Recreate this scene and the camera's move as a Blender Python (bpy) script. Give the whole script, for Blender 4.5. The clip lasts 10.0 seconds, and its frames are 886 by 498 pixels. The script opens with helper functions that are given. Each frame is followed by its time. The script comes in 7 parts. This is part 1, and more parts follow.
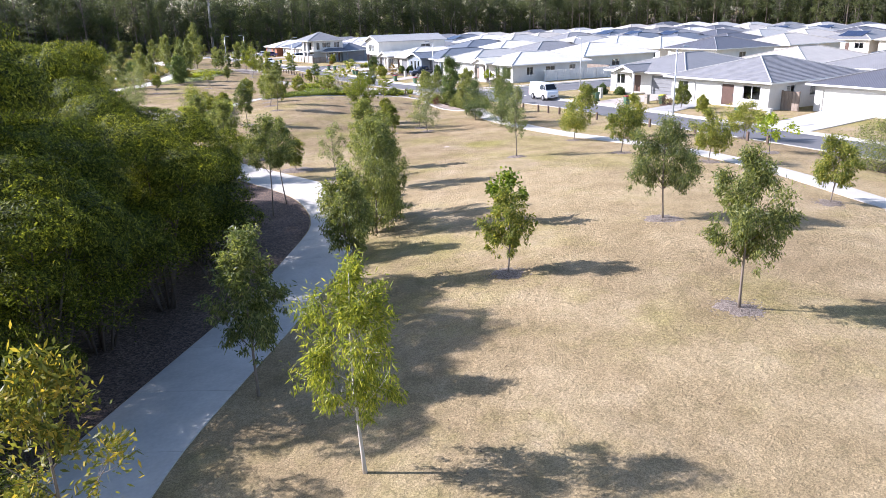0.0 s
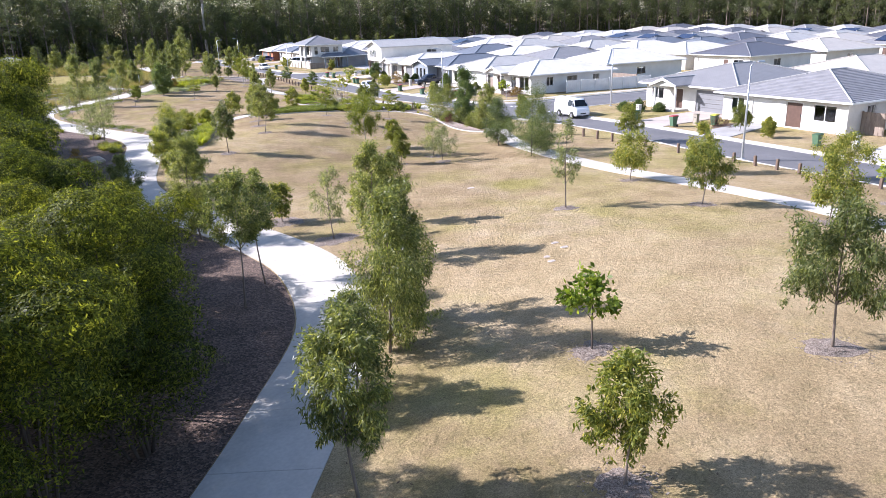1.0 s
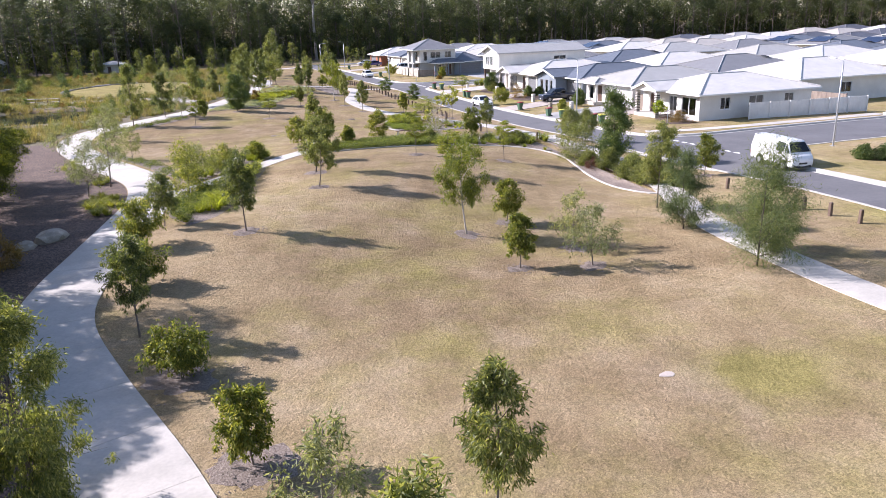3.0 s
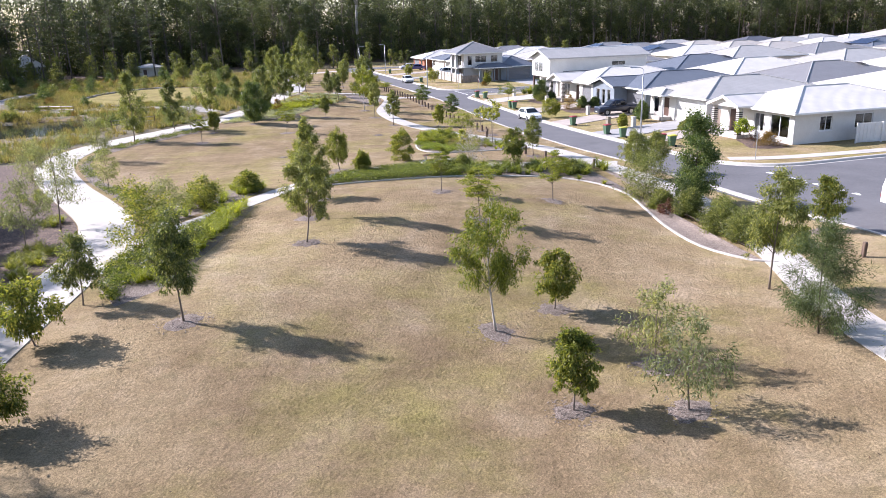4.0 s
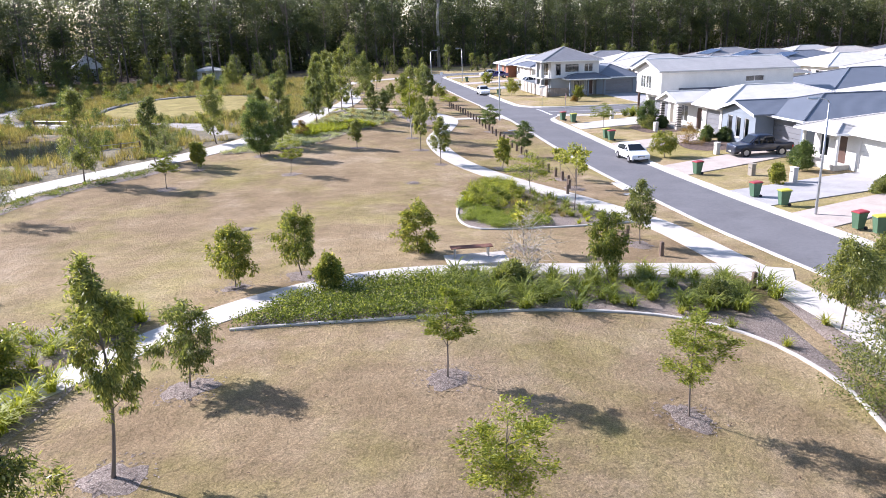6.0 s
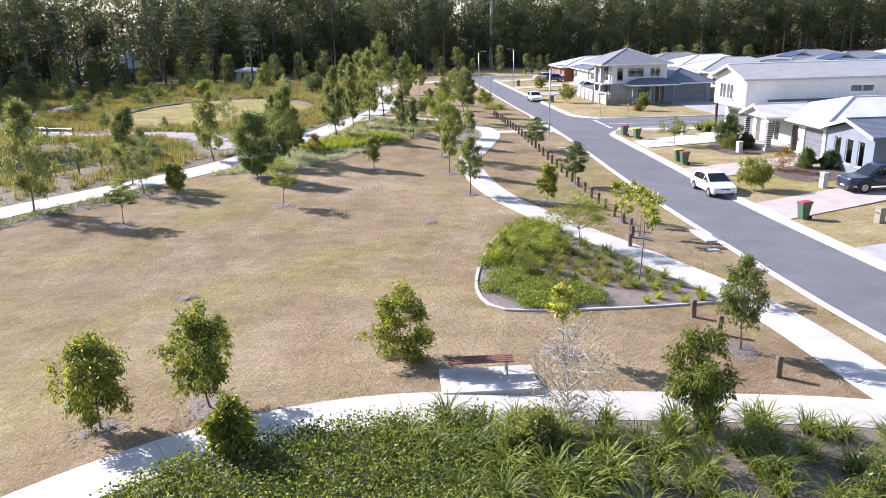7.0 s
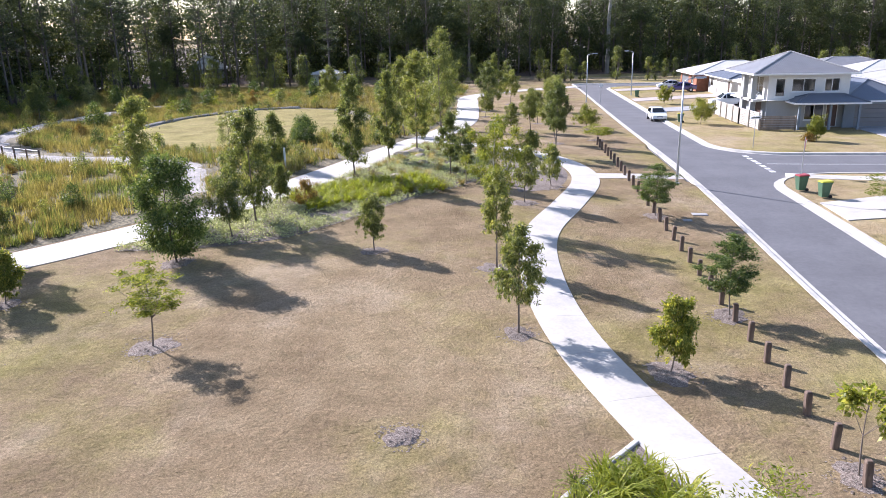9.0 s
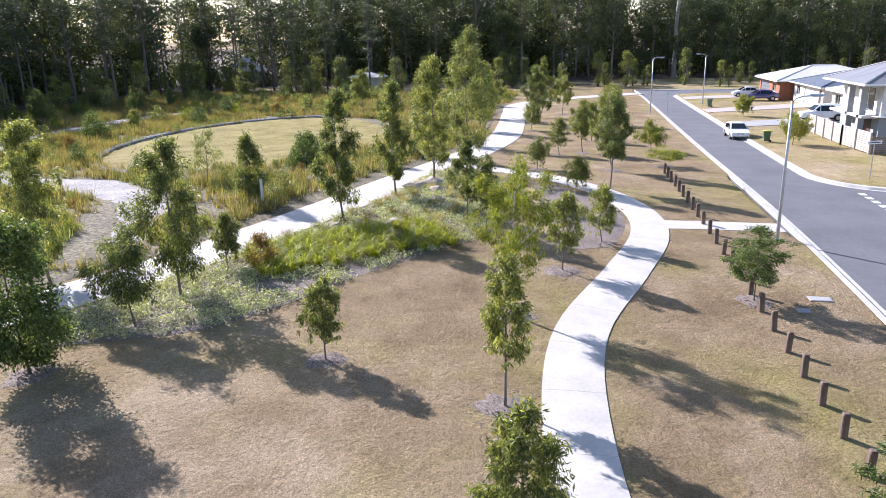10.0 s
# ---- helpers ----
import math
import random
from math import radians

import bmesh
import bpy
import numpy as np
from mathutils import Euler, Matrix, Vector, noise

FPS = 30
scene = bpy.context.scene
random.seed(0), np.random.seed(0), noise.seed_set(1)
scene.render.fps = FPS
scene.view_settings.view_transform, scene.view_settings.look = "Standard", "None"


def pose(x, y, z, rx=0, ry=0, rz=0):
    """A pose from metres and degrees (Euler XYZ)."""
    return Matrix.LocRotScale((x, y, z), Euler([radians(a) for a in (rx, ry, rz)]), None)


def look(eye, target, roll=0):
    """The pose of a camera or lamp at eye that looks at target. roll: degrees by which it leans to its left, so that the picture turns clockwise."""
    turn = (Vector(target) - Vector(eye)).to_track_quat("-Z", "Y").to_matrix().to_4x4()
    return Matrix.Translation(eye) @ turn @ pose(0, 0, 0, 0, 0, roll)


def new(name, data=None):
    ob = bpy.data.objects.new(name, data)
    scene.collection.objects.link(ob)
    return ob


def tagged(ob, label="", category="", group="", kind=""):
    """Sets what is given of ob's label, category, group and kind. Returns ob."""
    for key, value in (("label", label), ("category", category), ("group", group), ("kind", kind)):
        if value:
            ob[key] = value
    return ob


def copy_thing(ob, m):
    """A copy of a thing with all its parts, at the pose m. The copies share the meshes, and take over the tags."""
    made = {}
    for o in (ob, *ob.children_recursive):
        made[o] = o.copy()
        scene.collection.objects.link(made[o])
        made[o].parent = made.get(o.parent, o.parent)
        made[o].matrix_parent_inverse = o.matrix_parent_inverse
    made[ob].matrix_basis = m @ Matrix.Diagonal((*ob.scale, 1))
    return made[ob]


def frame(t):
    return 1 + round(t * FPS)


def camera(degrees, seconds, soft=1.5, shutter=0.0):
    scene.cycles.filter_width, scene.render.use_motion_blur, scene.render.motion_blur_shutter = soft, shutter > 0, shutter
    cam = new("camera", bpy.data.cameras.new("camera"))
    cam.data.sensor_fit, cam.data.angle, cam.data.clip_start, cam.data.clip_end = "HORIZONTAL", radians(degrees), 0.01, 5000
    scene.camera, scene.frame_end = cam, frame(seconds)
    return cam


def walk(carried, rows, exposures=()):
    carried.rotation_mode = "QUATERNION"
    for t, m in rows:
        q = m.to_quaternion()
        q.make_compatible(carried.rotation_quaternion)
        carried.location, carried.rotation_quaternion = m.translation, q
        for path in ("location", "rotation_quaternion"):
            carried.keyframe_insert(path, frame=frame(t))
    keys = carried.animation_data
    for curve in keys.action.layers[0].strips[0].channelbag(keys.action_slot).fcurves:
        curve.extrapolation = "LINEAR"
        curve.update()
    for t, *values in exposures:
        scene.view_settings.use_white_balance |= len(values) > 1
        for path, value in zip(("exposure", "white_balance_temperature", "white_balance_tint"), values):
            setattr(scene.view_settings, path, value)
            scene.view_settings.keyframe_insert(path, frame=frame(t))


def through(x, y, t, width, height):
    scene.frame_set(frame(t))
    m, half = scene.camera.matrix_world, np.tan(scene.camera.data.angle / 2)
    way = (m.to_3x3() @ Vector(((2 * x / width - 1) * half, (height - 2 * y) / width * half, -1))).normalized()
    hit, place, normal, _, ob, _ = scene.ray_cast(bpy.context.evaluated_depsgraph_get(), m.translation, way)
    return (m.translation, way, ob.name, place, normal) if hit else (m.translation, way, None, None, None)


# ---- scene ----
cam = camera(62.9, 10.0, soft=0.55)
METRES, EYE, TILT, LEAN, TURN = 117.85, 9.9, 0.0, 0.0, -28.5
ROWS = [
    (0.0, 0.0, 0.0, 0.0, -0.51, -17.68, 1.59),
    (0.5, -0.0062, 0.0484, 0.0025, -0.51, -17.67, 1.6),
    (1.0, -0.0111, 0.0972, 0.005, -0.52, -17.66, 1.58),
    (1.5, -0.0153, 0.1467, 0.0054, -0.23, -17.64, 1.56),
    (2.0, -0.0183, 0.1966, 0.0051, 2.46, -17.53, 1.63),
    (2.5, -0.0207, 0.247, 0.0048, 5.23, -17.43, 1.67),
    (3.0, -0.0233, 0.2975, 0.0045, 8.62, -17.31, 1.74),
    (4.5, -0.0349, 0.4444, 0.0061, 13.83, -17.09, 1.71),
    (5.0, -0.0409, 0.494, 0.0063, 15.57, -17.05, 1.61),
    (5.5, -0.0478, 0.5436, 0.0062, 17.69, -16.96, 1.56),
    (7.0, -0.0766, 0.6918, 0.0047, 24.44, -16.81, 1.33),
    (7.5, -0.0894, 0.7397, 0.0036, 26.72, -16.76, 1.27),
    (8.0, -0.1038, 0.7881, 0.0022, 29.01, -16.71, 1.17),
    (8.5, -0.1198, 0.8362, 0.0008, 31.28, -16.63, 1.17),
    (9.0, -0.1374, 0.8838, 0.0, 33.6, -16.56, 1.18),
    (9.5, -0.1571, 0.9308, -0.0002, 35.89, -16.49, 1.23),
    (10.0, -0.1785, 0.9764, -0.0005, 38.2, -16.41, 1.19),
]
walk(cam, [(t, pose(0, 0, EYE, TILT, LEAN, TURN) @ pose(METRES * x, METRES * y, METRES * z, 90 + pitch, roll, yaw)) for t, x, y, z, yaw, pitch, roll in ROWS],
     [(0.0, 1.25, 6020, 18), (1.0, 1.23, 6030, 19), (2.0, 1.10, 6160, 22), (3.0, 1.01, 6180, 22), (4.5, 1.13, 6110, 20), (5.5, 1.19, 6060, 20), (7.0, 1.13, 6030, 20), (9.0, 1.12, 5960, 20), (10.0, 1.12, 5920, 20)])
import collections
def hills(x, y):
    """Height of the natural ground."""
    z = 0.45
    for cx, cy, r, k in HILLS:
        z = z + k * np.exp(-((x - cx) ** 2 + (y - cy) ** 2) / (1.02 * r * r))
    far = np.maximum(np.hypot(x - 30, y - 110) - 190, 0)
    return z + 7.0 * (1 - np.exp(-far / 220))


HILLS = [(14, 14, 16, 1.13), (30, 30, 16, 0.88), (4, 28, 14, -0.85), (12, 46, 12, -0.43), (29, 64, 9, -0.56), (18, 68, 10, 0.54), (28, 80, 11, 0.95), (41, 76, 9, -0.67),
         (44, 98, 14, -0.28), (28, 96, 10, 0.43), (34, 116, 14, -0.17), (12, 92, 14, -0.07), (24, 150, 18, 0.79), (52, 120, 18, -0.46), (44, 150, 16, 0.06), (60, 60, 22, 0.33)]


# ---- light ----
SUN_AZ, SUN_EL = 144.0, 32.0
world = bpy.data.worlds.new("sky")
scene.world = world
world.use_nodes = True
wn = world.node_tree
sky = wn.nodes.new("ShaderNodeTexSky")
sky.sky_type = "NISHITA"
sky.sun_disc = False
sky.sun_elevation = radians(SUN_EL)
sky.sun_rotation = radians(90 - SUN_AZ)
sky.air_density, sky.dust_density = 1.0, 0.8
wn.links.new(sky.outputs[0], wn.nodes["Background"].inputs[0])
wn.nodes["Background"].inputs[1].default_value = 0.108
sun = new("sun", bpy.data.lights.new("sun", "SUN"))
sun.data.energy, sun.data.angle, sun.data.color = 5.0, radians(0.55), (1.0, 0.955, 0.925)
sd = Vector((math.cos(radians(SUN_EL)) * math.cos(radians(SUN_AZ)), math.cos(radians(SUN_EL)) * math.sin(radians(SUN_AZ)), math.sin(radians(SUN_EL))))
sun.matrix_world = look(sd * 200, (0, 0, 0))


# ---- materials ----
def material(name):
    m = bpy.data.materials.new(name)
    m.use_nodes = True
    return m, m.node_tree, m.node_tree.nodes["Principled BSDF"]


def ramp(nt, fac, *stops):
    n = nt.nodes.new("ShaderNodeValToRGB")
    while len(n.color_ramp.elements) < len(stops):
        n.color_ramp.elements.new(0.5)
    for e, (p, c) in zip(n.color_ramp.elements, stops):
        e.position, e.color = p, (*c, 1)
    nt.links.new(fac, n.inputs[0])
    return n.outputs[0]


def noise_tex(nt, scale, detail=4.0, rough=0.55, coord="Object", stretch=None):
    c = nt.nodes.new("ShaderNodeTexCoord").outputs[coord]
    if stretch:
        mp = nt.nodes.new("ShaderNodeMapping")
        mp.inputs["Scale"].default_value = stretch
        nt.links.new(c, mp.inputs[0])
        c = mp.outputs[0]
    n = nt.nodes.new("ShaderNodeTexNoise")
    n.inputs["Scale"].default_value, n.inputs["Detail"].default_value, n.inputs["Roughness"].default_value = scale, detail, rough
    nt.links.new(c, n.inputs["Vector"])
    return n.outputs[0]


def mixc(nt, fac, a, b, mode="MIX"):
    n = nt.nodes.new("ShaderNodeMix")
    n.data_type, n.blend_type = "RGBA", mode
    for sock, v in ((n.inputs[0], fac), (n.inputs[6], a), (n.inputs[7], b)):
        if isinstance(v, (int, float)):
            sock.default_value = v
        elif isinstance(v, tuple):
            sock.default_value = (*v, 1)
        else:
            nt.links.new(v, sock)
    return n.outputs[2]


def bump(nt, bs, height, strength, dist):
    b = nt.nodes.new("ShaderNodeBump")
    b.inputs["Strength"].default_value, b.inputs["Distance"].default_value = strength, dist
    nt.links.new(height, b.inputs["Height"])
    nt.links.new(b.outputs[0], bs.inputs["Normal"])


def plain(name, col, rough=0.7, metal=0.0, vary=0.12, scale=3.0, bumps=0.0, bscale=40.0, spec=None):
    """A paint, concrete or plastic with stains at two scales."""
    m, nt, bs = material(name)
    a = noise_tex(nt, scale, 5, 0.6)
    b = noise_tex(nt, scale * 14, 3, 0.5)
    dark, light = tuple(c * (1 - vary * 1.3) for c in col), tuple(min(c * (1 + vary), 0.95) for c in col)
    c1 = ramp(nt, a, (0.3, dark), (0.7, light))
    c2 = ramp(nt, b, (0.3, (1 - vary,) * 3), (0.7, (1, 1, 1)))
    nt.links.new(mixc(nt, 1.0, c1, c2, "MULTIPLY"), bs.inputs["Base Color"])
    bs.inputs["Roughness"].default_value, bs.inputs["Metallic"].default_value = rough, metal
    if spec is not None:
        bs.inputs["Specular IOR Level"].default_value = spec
    if bumps:
        bump(nt, bs, noise_tex(nt, bscale, 4, 0.6), bumps, 0.02)
    return m


def patches(nt, rows):
    """A sum of soft round patches (x, y, radius, amount), to shift the grass colour there."""
    co = nt.nodes.new("ShaderNodeTexCoord").outputs["Object"]
    total = None
    for x, y, r, k in rows:
        d = nt.nodes.new("ShaderNodeVectorMath")
        d.operation = "DISTANCE"
        d.inputs[1].default_value = (x, y, 0.5)
        nt.links.new(co, d.inputs[0])
        m = nt.nodes.new("ShaderNodeMapRange")
        m.interpolation_type = "SMOOTHSTEP"
        m.inputs[1].default_value, m.inputs[2].default_value, m.inputs[3].default_value, m.inputs[4].default_value = 0, r, k, 0
        nt.links.new(d.outputs["Value"], m.inputs[0])
        if total is None:
            total = m.outputs[0]
        else:
            a = nt.nodes.new("ShaderNodeMath")
            nt.links.new(total, a.inputs[0])
            nt.links.new(m.outputs[0], a.inputs[1])
            total = a.outputs[0]
    return total


def lawn_material(name="dry_lawn", lush=False):
    """Dry mown grass: straw, brown and green patches, tufts and single tussocks of blades."""
    m, nt, bs = material(name)
    big = noise_tex(nt, 0.05, 3, 0.5)
    mid = noise_tex(nt, 0.42, 6, 0.7)
    straw = ramp(nt, mid, (0.28, (0.265, 0.200, 0.118)), (0.50, (0.355, 0.277, 0.172)), (0.74, (0.44, 0.354, 0.235)))
    brown = ramp(nt, mid, (0.28, (0.182, 0.131, 0.080)), (0.50, (0.255, 0.190, 0.119)), (0.74, (0.338, 0.262, 0.174)))
    green = ramp(nt, mid, (0.30, (0.185, 0.168, 0.052)), (0.70, (0.335, 0.298, 0.108)))
    dry = ramp(nt, mid, (0.30, (0.29, 0.225, 0.160)), (0.70, (0.45, 0.368, 0.285)))
    if lush:
        straw = ramp(nt, mid, (0.28, (0.185, 0.155, 0.060)), (0.50, (0.285, 0.240, 0.100)), (0.74, (0.385, 0.325, 0.155)))
        brown = straw
    # the grass is browner towards the far end of the park
    xyz = nt.nodes.new("ShaderNodeSeparateXYZ")
    nt.links.new(nt.nodes.new("ShaderNodeTexCoord").outputs["Object"], xyz.inputs[0])
    north = nt.nodes.new("ShaderNodeMapRange")
    north.inputs[1].default_value, north.inputs[2].default_value, north.inputs[4].default_value = 30, 125, 0.27
    nt.links.new(xyz.outputs[1], north.inputs[0])
    add = nt.nodes.new("ShaderNodeMath")
    nt.links.new(big, add.inputs[0])
    east = nt.nodes.new("ShaderNodeMapRange")  # watered front gardens
    east.inputs[1].default_value, east.inputs[2].default_value, east.inputs[3].default_value, east.inputs[4].default_value = 44, 53, 1.0, -0.5
    nt.links.new(xyz.outputs[0], east.inputs[0])
    mul = nt.nodes.new("ShaderNodeMath")
    mul.operation = "MULTIPLY"
    nt.links.new(north.outputs[0], mul.inputs[0])
    nt.links.new(east.outputs[0], mul.inputs[1])
    nt.links.new(mul.outputs[0], add.inputs[1])
    browner = nt.nodes.new("ShaderNodeMath")
    nt.links.new(add.outputs[0], browner.inputs[0])
    nt.links.new(patches(nt, ((21, 59, 10, 0.26), (25, 115, 13, 0.16), (34, 136, 12, 0.14), (41, 132, 10, 0.12))), browner.inputs[1])
    fb = nt.nodes.new("ShaderNodeMapRange")
    fb.inputs[1].default_value, fb.inputs[2].default_value = 0.47, 0.74
    nt.links.new(browner.outputs[0], fb.inputs[0])
    wet = nt.nodes.new("ShaderNodeMapRange")  # greener beyond the road
    wet.inputs[1].default_value, wet.inputs[2].default_value, wet.inputs[3].default_value, wet.inputs[4].default_value = 44, 56, 0.0, 0.09
    nt.links.new(xyz.outputs[0], wet.inputs[0])
    gsum = nt.nodes.new("ShaderNodeMath")
    nt.links.new(noise_tex(nt, 0.12, 6, 0.7), gsum.inputs[0])
    nt.links.new(wet.outputs[0], gsum.inputs[1])
    greener = nt.nodes.new("ShaderNodeMath")
    nt.links.new(gsum.outputs[0], greener.inputs[0])
    nt.links.new(patches(nt, ((28.5, 46.5, 3.2, 0.24), (26.5, 44, 5.5, 0.10), (26, 69, 4.5, 0.14), (31.5, 68, 3, 0.12), (45.2, 128, 6, 0.10), (19, 92, 7, 0.10), (24, 98, 7, 0.05), (56.4, 123, 5, 0.3), (58, 60, 6, 0.15))), greener.inputs[1])
    fg = nt.nodes.new("ShaderNodeMapRange")
    fg.inputs[1].default_value, fg.inputs[2].default_value, fg.inputs[4].default_value = 0.48, 0.70, 0.8
    nt.links.new(greener.outputs[0], fg.inputs[0])
    c = mixc(nt, fb.outputs[0], straw, brown)
    c = mixc(nt, fg.outputs[0], c, green)
    fd = nt.nodes.new("ShaderNodeMapRange")
    fd.inputs[1].default_value, fd.inputs[2].default_value, fd.inputs[4].default_value = 0.52, 0.68, 0.0 if lush else 0.5
    nt.links.new(noise_tex(nt, 0.21, 5, 0.7, stretch=(1, 0.7, 1)), fd.inputs[0])
    c = mixc(nt, fd.outputs[0], c, dry)
    # clumps of blades, each with its own brightness
    co = nt.nodes.new("ShaderNodeTexCoord").outputs["Object"]
    for scale, lo, hi in ((34.0, 0.74, 1.22), (13.0, 0.90, 1.08)):
        v = nt.nodes.new("ShaderNodeTexVoronoi")
        v.inputs["Scale"].default_value = scale
        nt.links.new(co, v.inputs["Vector"])
        sp = nt.nodes.new("ShaderNodeSeparateColor")
        nt.links.new(v.outputs["Color"], sp.inputs[0])
        c = mixc(nt, 1.0, c, ramp(nt, sp.outputs[0], (0.0, (lo, lo, lo * 0.96)), (1.0, (hi, hi * 0.99, hi * 0.96))), "MULTIPLY")
    fine = noise_tex(nt, 40.0, 4, 0.8)
    c = mixc(nt, 1.0, c, ramp(nt, fine, (0.30, (0.68, 0.68, 0.66)), (0.5, (1.0, 1.0, 1.0)), (0.70, (1.25, 1.24, 1.22))), "MULTIPLY")
    c = mixc(nt, 1.0, c, ramp(nt, noise_tex(nt, 1.7, 6, 0.75), (0.30, (0.80, 0.82, 0.78)), (0.5, (1.0, 0.99, 0.98)), (0.68, (1.08, 1.07, 1.07))), "MULTIPLY")
    nt.links.new(c, bs.inputs["Base Color"])
    bs.inputs["Roughness"].default_value = 0.95
    bs.inputs["Specular IOR Level"].default_value = 0.1
    rough_ = nt.nodes.new("ShaderNodeMath")  # blades on top of hand-sized clumps
    rough_.operation = "MULTIPLY_ADD"
    rough_.inputs[1].default_value = 1.6
    nt.links.new(noise_tex(nt, 5.5, 3, 0.6), rough_.inputs[0])
    nt.links.new(noise_tex(nt, 16.0, 6, 0.8), rough_.inputs[2])
    bump(nt, bs, rough_.outputs[0], 0.9, 0.06)
    return m


def leaf_material(name, dark, light, tip, through=0.35, joined=False, gloss=0.3):
    """Leaves that let some light through; each leaf and each plant has its own tint."""
    m, nt, bs = material(name)
    g = nt.nodes.new("ShaderNodeNewGeometry")
    o = nt.nodes.new("ShaderNodeObjectInfo")
    pick = noise_tex(nt, 14.0, 2, 0.5) if joined else g.outputs["Random Per Island"]
    c = ramp(nt, pick, (0.25 if joined else 0.0, dark), (0.55 if joined else 0.65, light), (0.75 if joined else 1.0, tip))
    v = ramp(nt, o.outputs["Random"], (0.0, (0.68, 0.72, 0.70)), (1.0, (1.24, 1.18, 1.0)))
    c = mixc(nt, 1.0, c, v, "MULTIPLY")
    nt.links.new(c, bs.inputs["Base Color"])
    bs.inputs["Roughness"].default_value = 0.60 - 0.4 * gloss
    bs.inputs["Specular IOR Level"].default_value = gloss
    t = nt.nodes.new("ShaderNodeBsdfTranslucent")
    nt.links.new(mixc(nt, 1.0, c, (1.5, 1.45, 0.7), "MULTIPLY"), t.inputs[0])
    mx = nt.nodes.new("ShaderNodeMixShader")
    mx.inputs[0].default_value = through
    nt.links.new(bs.outputs[0], mx.inputs[1])
    nt.links.new(t.outputs[0], mx.inputs[2])
    nt.links.new(mx.outputs[0], nt.nodes["Material Output"].inputs[0])
    return m


def bark(name, a, b, s=6.0):
    m, nt, bs = material(name)
    nt.links.new(ramp(nt, noise_tex(nt, s, 5, 0.65, stretch=(1, 1, 0.25)), (0.3, a), (0.7, b)), bs.inputs["Base Color"])
    bs.inputs["Roughness"].default_value = 0.9
    bump(nt, bs, noise_tex(nt, s * 4, 4, 0.7, stretch=(1, 1, 0.2)), 0.6, 0.02)
    return m


def litter(name, a, b, c, scale=9.0):
    """Mulch, gravel or leaf litter."""
    m, nt, bs = material(name)
    v = nt.nodes.new("ShaderNodeTexVoronoi")
    v.inputs["Scale"].default_value = scale
    nt.links.new(nt.nodes.new("ShaderNodeTexCoord").outputs["Object"], v.inputs["Vector"])
    sp = nt.nodes.new("ShaderNodeSeparateColor")
    nt.links.new(v.outputs["Color"], sp.inputs[0])
    chips = ramp(nt, sp.outputs[0], (0.0, a), (0.5, b), (1.0, c))
    c2 = ramp(nt, noise_tex(nt, 0.6, 4, 0.6), (0.3, (0.65, 0.65, 0.65)), (0.7, (1.1, 1.1, 1.1)))
    nt.links.new(mixc(nt, 1.0, chips, c2, "MULTIPLY"), bs.inputs["Base Color"])
    bs.inputs["Roughness"].default_value = 0.95
    bump(nt, bs, v.outputs["Distance"], 0.6, 0.03)
    return m


def metal_roof(name, col, along="X", rough=0.45):
    """Corrugated sheet roofing: ribs run down the slope."""
    m, nt, bs = material(name)
    a = noise_tex(nt, 0.8, 4, 0.6)
    nt.links.new(ramp(nt, a, (0.3, tuple(c * 0.88 for c in col)), (0.7, tuple(min(c * 1.05, 0.92) for c in col))), bs.inputs["Base Color"])
    bs.inputs["Roughness"].default_value = rough
    w = nt.nodes.new("ShaderNodeTexWave")
    w.bands_direction = along
    w.inputs["Scale"].default_value = 1.6
    nt.links.new(nt.nodes.new("ShaderNodeTexCoord").outputs["Object"], w.inputs["Vector"])
    bump(nt, bs, w.outputs["Fac"], 0.5, 0.03)
    return m


LAWN = lawn_material()
LUSH = lawn_material("wetland_grass", True)
CONCRETE = plain("pale_concrete", (0.495, 0.465, 0.415), 0.85, vary=0.12, scale=0.7, bumps=0.15)
KERB = plain("kerb_concrete", (0.50, 0.475, 0.43), 0.85, vary=0.16, scale=1.2, bumps=0.15)
ASPHALT = plain("asphalt", (0.135, 0.133, 0.138), 0.85, vary=0.14, scale=0.35, bumps=0.35, bscale=60)
ROADPAINT = plain("road_paint", (0.75, 0.74, 0.70), 0.6)
MULCH = litter("bark_mulch", (0.10, 0.076, 0.060), (0.215, 0.168, 0.136), (0.40, 0.335, 0.28), 44)
WILD = litter("wetland_litter", (0.06, 0.052, 0.028), (0.135, 0.112, 0.058), (0.25, 0.205, 0.115), 9)
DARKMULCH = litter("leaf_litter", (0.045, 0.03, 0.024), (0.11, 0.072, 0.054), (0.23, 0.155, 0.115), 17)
GRAVEL = litter("gravel", (0.22, 0.20, 0.18), (0.32, 0.30, 0.27), (0.45, 0.42, 0.38), 14)
ROCK = plain("sandstone", (0.42, 0.36, 0.28), 0.9, vary=0.3, scale=2.0, bumps=0.6, bscale=8)
WATER, _nt, _bs = material("pond_water")
_bs.inputs["Base Color"].default_value, _bs.inputs["Roughness"].default_value = (0.02, 0.025, 0.02, 1), 0.06
bump(_nt, _bs, noise_tex(_nt, 2.0, 2, 0.5), 0.1, 0.02)
L_GUM = leaf_material("gum_leaves", (0.068, 0.092, 0.034), (0.165, 0.195, 0.066), (0.36, 0.365, 0.15), 0.5, gloss=0.45)
L_LIME = leaf_material("young_gum_leaves", (0.09, 0.125, 0.022), (0.21, 0.245, 0.036), (0.40, 0.39, 0.08), 0.5)
